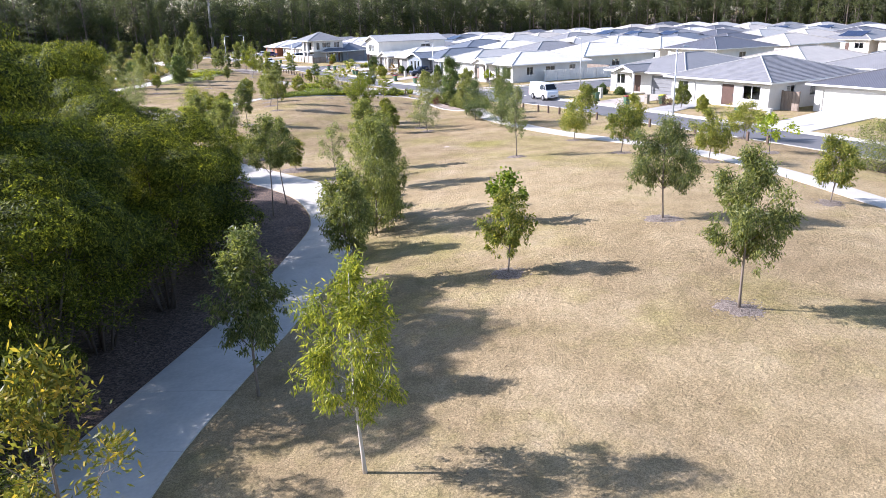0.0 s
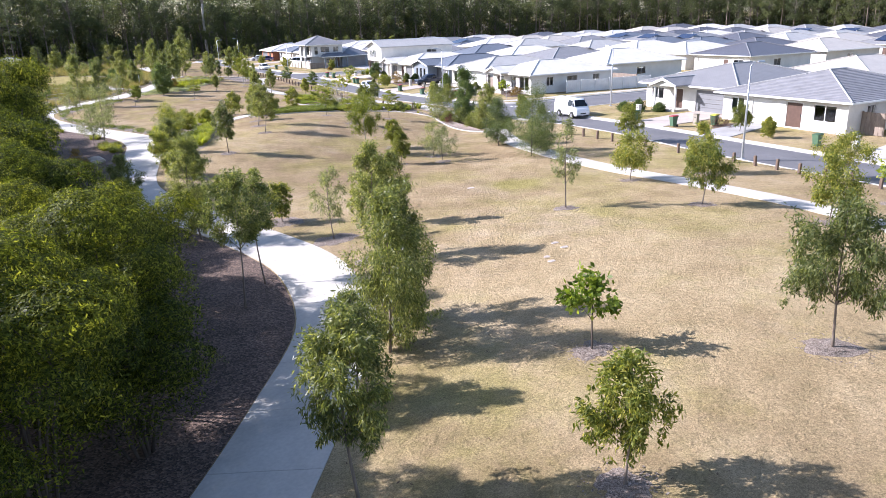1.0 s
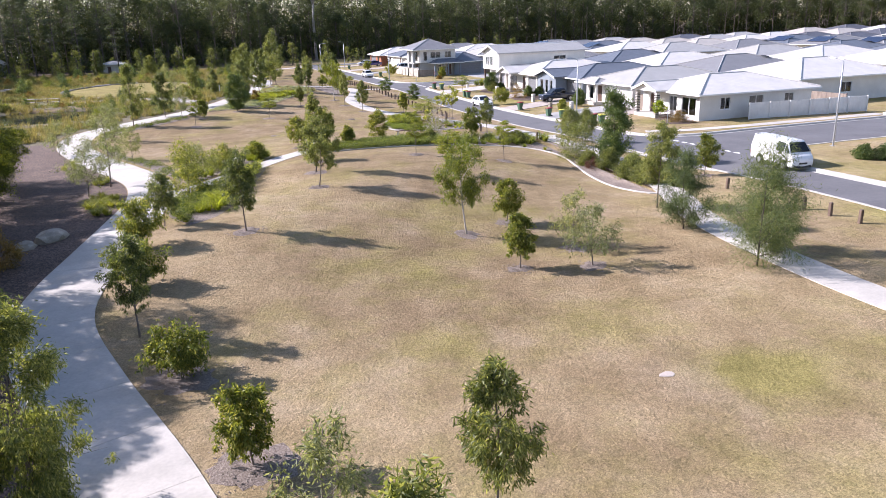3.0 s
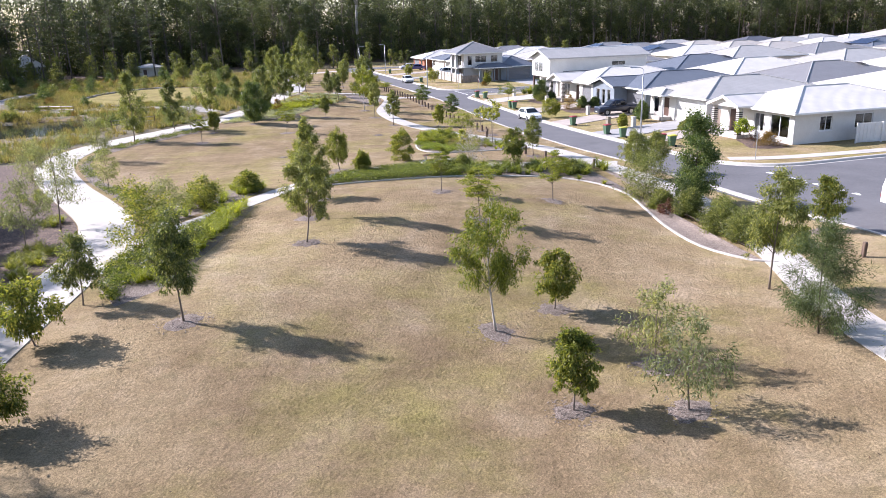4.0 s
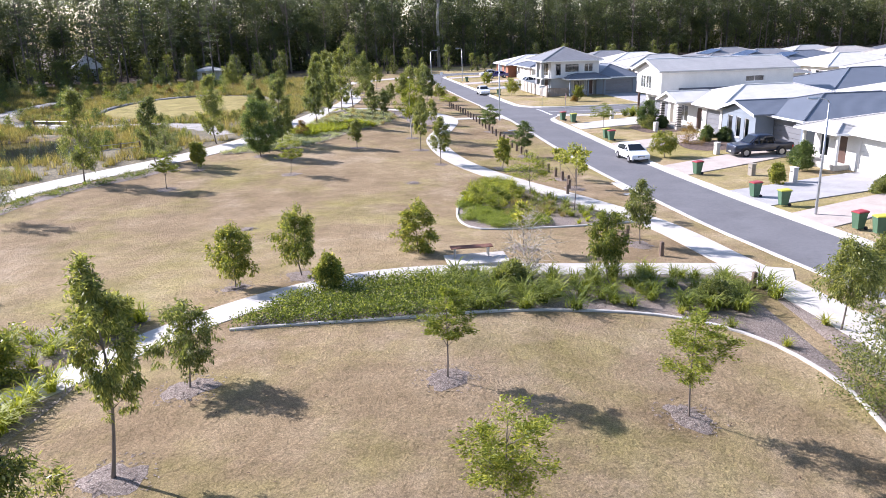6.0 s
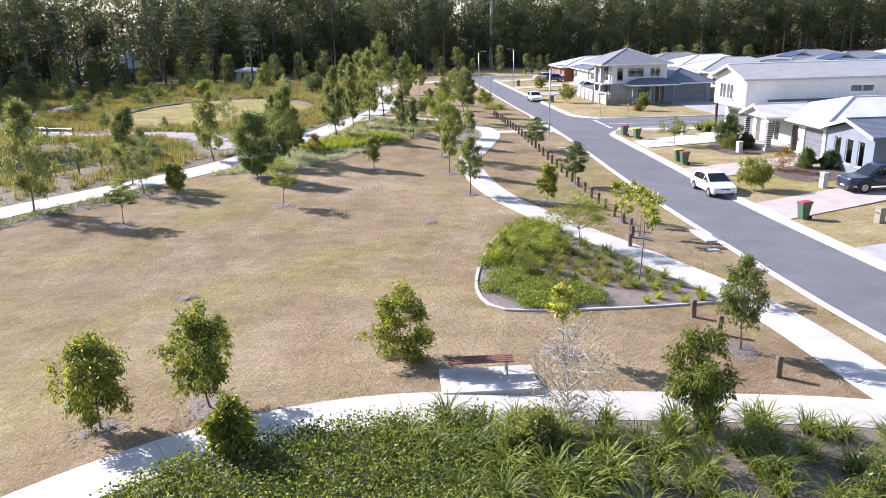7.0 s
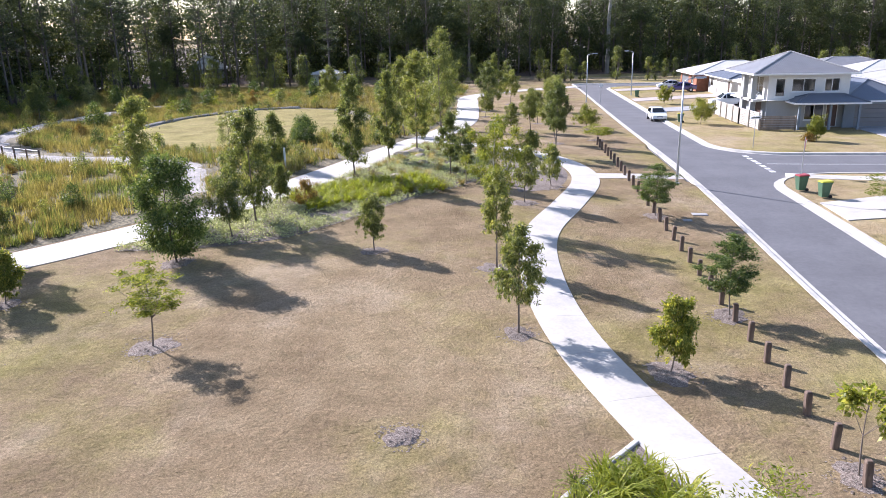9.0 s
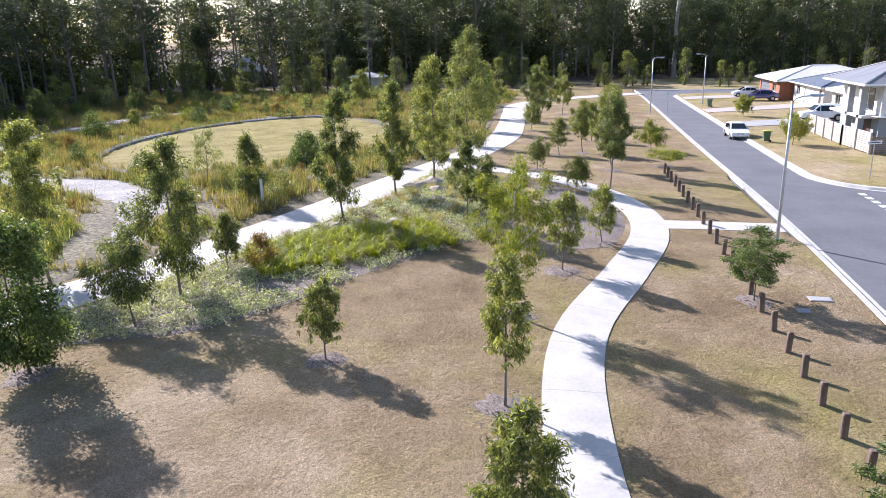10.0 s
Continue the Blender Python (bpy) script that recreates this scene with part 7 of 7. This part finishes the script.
d_edge = lambda y: float(np.interp(y, [71.6, 75, 80, 85.2], [15.6, 16.9, 18.4, 19.6]))
tussocks(in_d, (12, 72.6, 21, 87), 54, STRAP, "bright lime strappy tussock in a mulch bed", "strappy tussocks", 0.46, (0.9, 1.25), lambda x, y: d_edge(y) - 1.55 < x < d_edge(y) - 0.4)
tussocks(in_d, (12, 71, 21, 87), 14, SEDGE_T, "grey-green grass tuft in mulch beside the path", "sedge tussocks", 0.8, (0.6, 0.9), lambda x, y: x < d_edge(y) - 1.7)
lime = lambda x, y: -0.3 < (x - 24) * 0.8 + (y - 138) * 0.6 < 8.2 and abs((y - 138) * 0.8 - (x - 24) * 0.6) < 1.9
tussocks(in_e, (17, 128, 36, 160), 130, STRAP, "drift of bright lime strappy tussocks in a mulch bed", "strappy tussocks", 0.5, (0.8, 1.2), lime, joined=True)
c_edge = lambda y: float(np.interp(y, [100.9, 103.8, 107.2, 112.2, 115], [35.0, 34.1, 34.7, 36.2, 38.0]))
c_path = lambda x, y: float(np.min(np.hypot(FOOT_PATH[:, 0] - x, FOOT_PATH[:, 1] - y)))
tussocks(in_c, (33, 100, 45, 118), 15, MIDSTRAP, "olive green strappy tussock in a mulch bed", "strappy tussocks", 0.8, (0.95, 1.3), lambda x, y: 107.4 < y < 114 and 0.4 < x - c_edge(y) < 2.9)
tussocks(in_c, (33, 100, 45, 118), 15, STRAP, "bright lime strappy tussock in a mulch bed", "strappy tussocks", 0.62, (0.95, 1.3), lambda x, y: 107.4 < y < 114 and 0.4 < x - c_edge(y) < 2.9)
tussocks(in_c, (33, 100, 45, 118), 40, DARKSTRAP, "dark green strappy tussock beside the footpath", "dark tussocks", 0.7, (0.55, 0.95), lambda x, y: 103.4 < y < 115 and 1.35 < c_path(x, y) < 3.3)
tussocks(in_c, (33, 100, 45, 118), 20, MIDSTRAP, "olive green tussock in a mulch bed", "strappy tussocks", 0.85, (0.55, 1.0), lambda x, y: 103.2 < y < 109 and x > 37.8 and c_path(x, y) > 3.2)
tussocks(in_c, (40.4, 101.4, 43, 103.4), 7, STRAP, "bright lime strappy tussock in a mulch bed", "strappy tussocks", 0.6, (0.5, 0.8))
tussocks(in_b, (22, 86, 47, 94), 46, DARKSTRAP, "dark green strappy tussock by the path", "dark tussocks", 0.6, (0.9, 1.4), lambda x, y: x > 31 and y > 87.5)
tussocks(in_b, (22, 86, 47, 94), 40, DARKSTRAP, "drift of dark green strappy tussocks along the path", "dark tussocks", 0.5, (0.7, 1.1), lambda x, y: x > 32 and y > 88.3, joined=True)
tussocks(in_b, (38, 66, 47, 92), 10, MIDSTRAP, "pale green strappy tussock in mulch", "strappy tussocks", 0.8, (0.5, 0.8), lambda x, y: y > 80)
tussocks(in_g, (13, 82, 21, 92), 26, STRAP, "bright lime strappy tussocks in a mulch bed", "strappy tussocks", 0.5, (0.8, 1.2), joined=True)


for dx, dy, k in ((0, 0, 2.3), (0.7, -0.8, 1.8), (-0.6, 0.7, 1.7)):
    ob = part("tussock", DARKSTRAP[1], None)
    ob.matrix_basis = pose(61.4 + dx, 144.6 + dy, ground(61.4, 144.6) + 0.02, 0, 0, 60 * k) @ Matrix.Diagonal((k, k, k, 1))
    tagged(ob, "large dark green strappy clump beside a driveway", "grass tussock", "dark tussocks")


def cover(name, inside, box, n, length, width, height, mat, label, keep=None, seed=1):
    """Low ground cover: one sheet of small leaves."""
    rg = np.random.default_rng(seed)
    pts = []
    while len(pts) < n // 12:
        x, y = rg.uniform(box[0], box[2]), rg.uniform(box[1], box[3])
        if inside(x, y) and (keep is None or keep(x, y)):
            pts.append((x, y, ground(x, y) + rg.uniform(0.05, height)))
    V, F = leaves(rg, pts, 0.13, n, length, width, -0.5, 0.5)
    return tagged(part(name, quick_mesh(name, V, F), mat), label, "ground cover", kind="stuff")


DRYTUFT = tuft_protos(80, 0.62, 0.020, 0.26, 350, L_SEDGE)
tussocks(in_c, (33, 100, 45, 118), 26, DRYTUFT, "dry straw-brown grass tuft in a mulch bed", "dry tussocks", 0.6, (0.8, 1.2), lambda x, y: 103.4 < y < 112 and 36.8 < x < 41.5 and c_path(x, y) > 2.2)
tussocks(in_c, (33, 100, 45, 118), 9, MIDSTRAP, "tall olive strappy tussock in a mulch bed", "strappy tussocks", 0.9, (1.0, 1.4), lambda x, y: 106 < y < 111.5 and 35.4 < x < 39)
tussocks(in_e, (17, 128, 36, 160), 60, DRYTUFT, "dry brown grass tufts in a mulch bed", "dry tussocks", 0.9, (0.6, 1.0), lambda x, y: y > 140, joined=True)
cover("ground_cover", in_b, (22, 86, 36, 94), 34000, 0.085, 0.05, 0.42, L_COVER, "dense glossy green ground cover in a bed", lambda x, y: x < 33 and y > 87.6 + 0.0 * x, 3)
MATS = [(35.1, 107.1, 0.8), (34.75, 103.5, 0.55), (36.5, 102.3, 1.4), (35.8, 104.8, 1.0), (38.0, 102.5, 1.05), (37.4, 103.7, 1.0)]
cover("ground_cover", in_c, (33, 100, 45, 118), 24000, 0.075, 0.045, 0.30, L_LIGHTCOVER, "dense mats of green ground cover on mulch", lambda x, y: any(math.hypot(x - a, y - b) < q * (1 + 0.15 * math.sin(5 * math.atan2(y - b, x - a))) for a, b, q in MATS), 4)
cover("ground_cover", in_e, (17, 128, 36, 160), 52000, 0.10, 0.05, 0.22, L_SILVER, "silvery low ground cover on mulch", lambda x, y: not lime(x, y) and noise.noise(Vector((x * 0.8, y * 0.8, 3))) > -0.22, 5)
cover("ground_cover", in_f, (5, 82, 17, 127), 9000, 0.11, 0.05, 0.25, L_COVER, "patchy green ground cover along the path", lambda x, y: math.sin(x * 1.7) * math.sin(y * 1.3) > -0.2, 6)
cover("ground_cover", in_d, (12, 70, 21, 87), 14000, 0.10, 0.05, 0.3, L_COVER, "dark green ground cover between tussocks", lambda x, y: x < d_edge(y) - 1.6 and math.sin(x * 2.3) * math.sin(y * 1.9) > -0.5, 7)
SHRUBS = {
    "shrub": [(43.4, 74.6, 1.3, 0.75), (42.2, 71.0, 1.5, 0.9), (43.0, 68.6, 1.0, 0.55), (42.0, 78.4, 1.0, 0.7), (41.4, 88.6, 0.9, 0.6), (34.0, 90.8, 1.0, 0.6), (59.4, 135.4, 1.2, 0.8), (61.4, 104.4, 0.9, 0.7), (60.6, 103.8, 0.8, 0.6)],
    "dense": [(59.6, 136.1, 2.7, 0.95), (60.7, 135.3, 1.2, 0.55), (60.6, 111.8, 2.2, 0.6), (62.0, 114.3, 1.3, 0.8), (57.8, 68.6, 0.9, 0.7), (58.8, 67.6, 1.1, 0.7), (60.0, 65.8, 0.8, 0.6), (61.0, 126.6, 1.4, 0.6), (62.4, 126.0, 1.2, 0.6)],
    "feathery": [(36.7, 105.2, 1.5, 0.8), (38.2, 108.2, 1.2, 0.7), (35.9, 108.4, 0.9, 0.6)],
    "purple": [(41.6, 77.0, 0.9, 0.6), (56.2, 54.9, 0.8, 1.0), (61.0, 95.2, 1.3, 0.8)],
    "rusty": [(58.9, 125.8, 1.8, 1.05), (60.2, 91.8, 1.1, 0.8), (6.2, 67.3, 1.8, 0.75), (24.3, 137.5, 1.4, 0.6), (60.8, 168.0 - 4.4, 0.6, 0.5)],
}
for kind, rows in SHRUBS.items():
    for x, y, h, r in rows:
        plant(kind, x, y, h, r, {"shrub": "green leafy shrub in a garden bed", "dense": "dense dark green garden shrub", "purple": "low purple-leaved shrub in a garden bed", "feathery": "feathery light green shrub in a garden bed", "rusty": "shrub with yellow and rust-coloured leaves"}[kind], "shrub", "shrub", kind + " garden shrubs", 7)
for x, y, h, r, kind in ((55.4, 137.7, 2.4, 1.1, "fern"), (54.3, 120.8, 2.1, 1.1, "leafy"), (55.4, 52.0, 2.4, 0.9, "leafy"), (54.6, 48.6, 1.6, 0.6, "leafy"), (60.4, 95.0, 1.8, 0.7, "broad"), (54.9, 176.0, 2.6, 1.2, "leafy"), (61.5, 163.6, 2.2, 0.8, "leafy"), (55.6, 198.0, 2.4, 1.0, "leafy"), (56.4, 108.4, 1.4, 0.5, "leafy")):
    plant(kind, x, y, h, r, "young street tree in a front verge", "tree", "tree", "street trees", 9)

for cx, cy, n, sp in ((6.9, 52.6, 9, 1.1), (9.2, 79.8, 22, 1.2), (8.6, 87.5, 8, 0.9), (9.2, 76.8, 6, 0.8), (5.8, 95.5, 7, 0.9)):
    for _ in range(n):
        x, y = cx + rgt.uniform(-sp, sp) * 0.7, cy + rgt.uniform(-sp, sp) * 1.5
        d = np.min(np.hypot(MAIN_PATH[:, 0] - x, MAIN_PATH[:, 1] - y))
        if d > 1.75:
            ob = part("tussock", SEDGE_T[rgt.randrange(4)], None)
            ob.matrix_basis = pose(x, y, ground(x, y) + 0.02, 0, 0, rgt.uniform(0, 360))
            tagged(ob, "yellowish grass tussock beside the path", "grass tussock", "sedge tussocks")

# ---- wetland ----
def scatter_tufts(name, n, box, ok, mat, label, length, seed, blades=20):
    """Grasses past counting: clumps of single blades in one sheet."""
    rg = np.random.default_rng(seed)
    P = []
    while len(P) < n:
        x, y = rg.uniform(box[0], box[2]), rg.uniform(box[1], box[3])
        if ok(x, y, rg):
            P.append((x, y, float(land(np.float64(x), np.float64(y))) + 0.02, rg.uniform(0.6, 1.45)))
    P = np.repeat(np.array(P), blades, 0)
    k = len(P)
    a, tilt = rg.uniform(0, math.tau, k), rg.uniform(0.05, 0.8, k)
    L = length * rg.uniform(0.6, 1.15, k) * P[:, 3]
    c = P[:, :3] + np.stack([rg.normal(size=k) * 0.16, rg.normal(size=k) * 0.16, np.zeros(k)], 1)
    d = np.stack([np.cos(a) * np.sin(tilt), np.sin(a) * np.sin(tilt), np.cos(tilt)], 1)
    q = np.stack([-np.sin(a), np.cos(a), np.zeros(k)], 1) * 0.022
    V = np.stack([c - q, c + q, c + d * L[:, None]], 1).reshape(-1, 3)
    tagged(part(name, quick_mesh(name, V, np.arange(k * 3).reshape(k, 3)), mat), label, "grass", kind="stuff")


MPx, MPy = MAIN_PATH[:, 0], MAIN_PATH[:, 1]


def wet(x, y, rg):
    d = np.hypot(MPx - x, MPy - y)
    i = int(np.argmin(d))
    if d[i] < 2.6 or x > MPx[i]:
        return False
    if ((x - 7.6) / 12.6) ** 2 + ((y - 178) / 19.5) ** 2 < 1:
        return False
    px, py, a, b = POND
    if math.hypot((x - px) / a, (y - py) / b) < 0.92 or -9 < x < 8.5 and 123 < y < 134 and (rg is None or rg.uniform() < 0.7):
        return False
    track = [(16, 139), (11.5, 149.5), (4.5, 154.2), (-4, 156.3), (-14.2, 165), (-18.8, 178), (-17.6, 196.5), (-11, 208.8)]
    for (ax, ay), (bx, by) in zip(track, track[1:]):
        t = max(0, min(1, ((x - ax) * (bx - ax) + (y - ay) * (by - ay)) / ((bx - ax) ** 2 + (by - ay) ** 2)))
        if math.hypot(x - ax - t * (bx - ax), y - ay - t * (by - ay)) < 1.9:
            return False
    return True


clumpy = lambda x, y: noise.noise(Vector((x * 0.16, y * 0.16, 0)))
scatter_tufts("sedges", 17000, (-40, 112, 28, 236), lambda x, y, rg: wet(x, y, rg) and (clumpy(x, y) > -0.12 or rg.uniform() < 0.25) and (y > 196 or x < -8 or rg.uniform() < 0.75), L_SEDGE, "tall yellow-brown sedges over a wetland", 0.72, 500, 24)
scatter_tufts("reeds", 8000, (-40, 112, 28, 236), lambda x, y, rg: wet(x, y, rg) and clumpy(x + 40, y) > -0.05, L_GUM, "green reeds and rushes over a wetland", 0.6, 520)
rgw = random.Random(31)
bush = prototypes("scrub", [(1.3, 0.8), (1.7, 1.0), (1.0, 0.7)], 610) + prototypes("dark_scrub", [(2.6, 1.0)], 640) + prototypes("rusty", [(1.2, 0.7)], 660) + prototypes("gold_scrub", [(1.3, 0.9)], 670)
count = 0
while count < 230:
    x, y = rgw.uniform(-36, 27), rgw.uniform(112, 226)
    if wet(x, y, None):
        stand(bush[rgw.choice([0, 0, 1, 1, 2, 3, 3, 4, 5])], x, y, rgw.uniform(0, 360), rgw.uniform(0.4, 0.8) if x > -8 and y < 200 else rgw.uniform(0.7, 1.2), "shrub", "scrubby green shrub among wetland grasses", "shrub", "wetland shrubs")
        count += 1


sap = prototypes("gum", [(3.6, 1.0), (4.6, 1.2), (2.8, 0.9)], 700) + prototypes("grey_gum", [(3.2, 1.0)], 720)
count = 0
while count < 14:
    x, y = rgw.uniform(-30, 24), rgw.uniform(122, 216)
    if wet(x, y, None) and (x < -6 or y > 198):
        stand(sap[rgw.randrange(4)], x, y, rgw.uniform(0, 360), rgw.uniform(0.8, 1.3), "tree", "young eucalypt among wetland grasses", "tree", "wetland trees")
        count += 1


def boulder(x, y, r, seed):
    bm = bmesh.new()
    bmesh.ops.create_icosphere(bm, subdivisions=2, radius=1)
    for v in bm.verts:
        n = noise.noise(v.co * 1.3 + Vector((seed * 3.1, 0, 0)))
        v.co = Vector((v.co.x * r * 1.3, v.co.y * r, v.co.z * r * 0.6)) * (1 + 0.35 * n)
    me = bpy.data.meshes.new("boulder")
    bm.to_mesh(me)
    bm.free()
    ob = part("boulder", me, ROCK)
    ob.matrix_basis = pose(x, y, ground(x, y) + r * 0.15, 0, 0, seed * 50)
    tagged(ob, "rough sandstone boulder in a garden bed", "boulder", "boulders")


for i, (x, y, r) in enumerate(((27.6, 152.1, 0.6), (28.4, 153.4, 0.7), (28.9, 151.6, 0.45), (25.5, 143.2, 0.4), (28.3, 144.0, 0.5), (7.4, 71.8, 0.75), (6.4, 70.6, 0.5), (20.4, 154.5, 0.5), (29.4, 149.0, 0.4), (19.6, 150.6, 0.5))):
    boulder(x, y, r, i)
# stone border round the oval lawn
border = tagged(new("stone_border"), "low border of grey stones round the oval lawn", "stone border", kind="structure")
stone_me = []
for i in range(3):
    bm = bmesh.new()
    bmesh.ops.create_icosphere(bm, subdivisions=1, radius=0.42)
    for v in bm.verts:
        v.co *= 1 + 0.3 * noise.noise(v.co * 2 + Vector((i * 4, 0, 0)))
        v.co.z *= 0.55
    me = bpy.data.meshes.new("stone")
    bm.to_mesh(me)
    bm.free()
    me.materials.append(GRAVEL)
    stone_me.append(me)
for k, a in enumerate(np.arange(95, 260, 1.25)):
    x, y = 7.6 + 12.9 * math.cos(radians(a)), 178 + 19.9 * math.sin(radians(a))
    ob = part("stone", stone_me[k % 3], None, border)
    ob.matrix_basis = pose(x, y, ground(x, y) + 0.12, 0, 0, k * 47)


def rail_fence(x0, y0, x1, y1, n):
    root = thing("rail_fence", pose(x0, y0, ground(x0, y0)), "low grey post and rail fence by the water", "fence", "rail fences")
    d = Vector((x1 - x0, y1 - y0, 0))
    for i in range(n + 1):
        p = d * i / n
        z = ground(x0 + p.x, y0 + p.y) - ground(x0, y0)
        part("post", Shape().box(p.x - 0.05, p.y - 0.05, z - 0.3, p.x + 0.05, p.y + 0.05, z + 1.05), TIMBER, root)
    for h in (0.5, 0.95):
        part("rail", Shape().tube([(0, 0, h), (d.x, d.y, h + ground(x1, y1) - ground(x0, y0))], 0.03, 6), STEEL, root)


rail_fence(5.6, 131.4, 10.0, 133.4, 3)
rail_fence(-7.6, 157.2, -2.4, 154.4, 3)
for x, y in ((20.2, 147.2),):
    m_ = thing("marker_post", pose(x, y, ground(x, y)), "white marker post beside the path", "marker post")
    part("post", Shape().box(-0.06, -0.06, -0.2, 0.06, 0.06, 1.5, 0.01), SIGN_WHITE, m_)
for x, y, k in ((-31, 243, 7), (-27.5, 246.5, 8), (-22, 246, 7), (-18.5, 243, 8), (-24, 240, 7), (-34, 230, 8), (-13, 240, 7), (-8, 243, 8), (-28, 229, 6), (-19, 231, 6), (-12, 234, 6), (-3.5, 238, 6), (1, 240, 8)):  # trees before the cottage
    stand(forest[k], x, y, x * 40, 0.95, "forest_tree", "tall eucalypt at the edge of dense forest", "tree", "forest edge trees")
house("house", pose(-35, 259, ground(-31, 262), 0, 0, 20), 7, 8, 3.0, WALL_GREY, ROOF_WHITE, "small grey cottage with a steep white roof among trees", front=[WIN(1), ("door", 3.4, 4.5, 0, 2.1)], pitch=38)
house("house", pose(-3, 242, ground(-2, 242), 0, 0, 0), 5, 4, 2.4, WALL_CREAM, ROOF_PALE, "small pale shed at the forest edge", front=[("door", 1, 2, 0, 2)])

# ---- fallen leaves on the grass ----
rg = np.random.default_rng(88)
spots = np.array([(x, y) for _, rows in TREES.values() for x, y, h, q in rows if x > 3])
n = 5200
P = spots[rg.integers(0, len(spots), n)] + rg.normal(size=(n, 2)) * rg.uniform(0.5, 4.5, n)[:, None] + np.array([0.9, -0.6])
P = P[(np.min(np.hypot(P[:, :1] - MAIN_PATH[None, :, 0], P[:, 1:] - MAIN_PATH[None, :, 1]), axis=1) > 1.7) & (np.min(np.hypot(P[:, :1] - FOOT_PATH[None, :, 0], P[:, 1:] - FOOT_PATH[None, :, 1]), axis=1) > 1.1) & (P[:, 0] < 45)]
n = len(P)
base = np.column_stack([P, hills(P[:, 0], P[:, 1]) + 0.018])
a, L = rg.uniform(0, math.tau, n), rg.uniform(0.05, 0.11, n)
d = np.stack([np.cos(a), np.sin(a), rg.uniform(-0.05, 0.3, n)], 1) * L[:, None]
w = np.stack([-np.sin(a), np.cos(a), rg.uniform(-0.1, 0.1, n)], 1) * (L * 0.24)[:, None]
V = np.stack([base, base + d * 0.5 + w, base + d, base + d * 0.5 - w], 1).reshape(-1, 3)
FALLEN = leaf_material("fallen_leaves", (0.07, 0.04, 0.025), (0.16, 0.10, 0.06), (0.34, 0.25, 0.16), 0.1)
tagged(part("fallen_leaves", quick_mesh("fallen_leaves", V, np.arange(n * 4).reshape(n, 4)), FALLEN), "dry brown leaves fallen on the grass", "fallen leaves", kind="stuff")
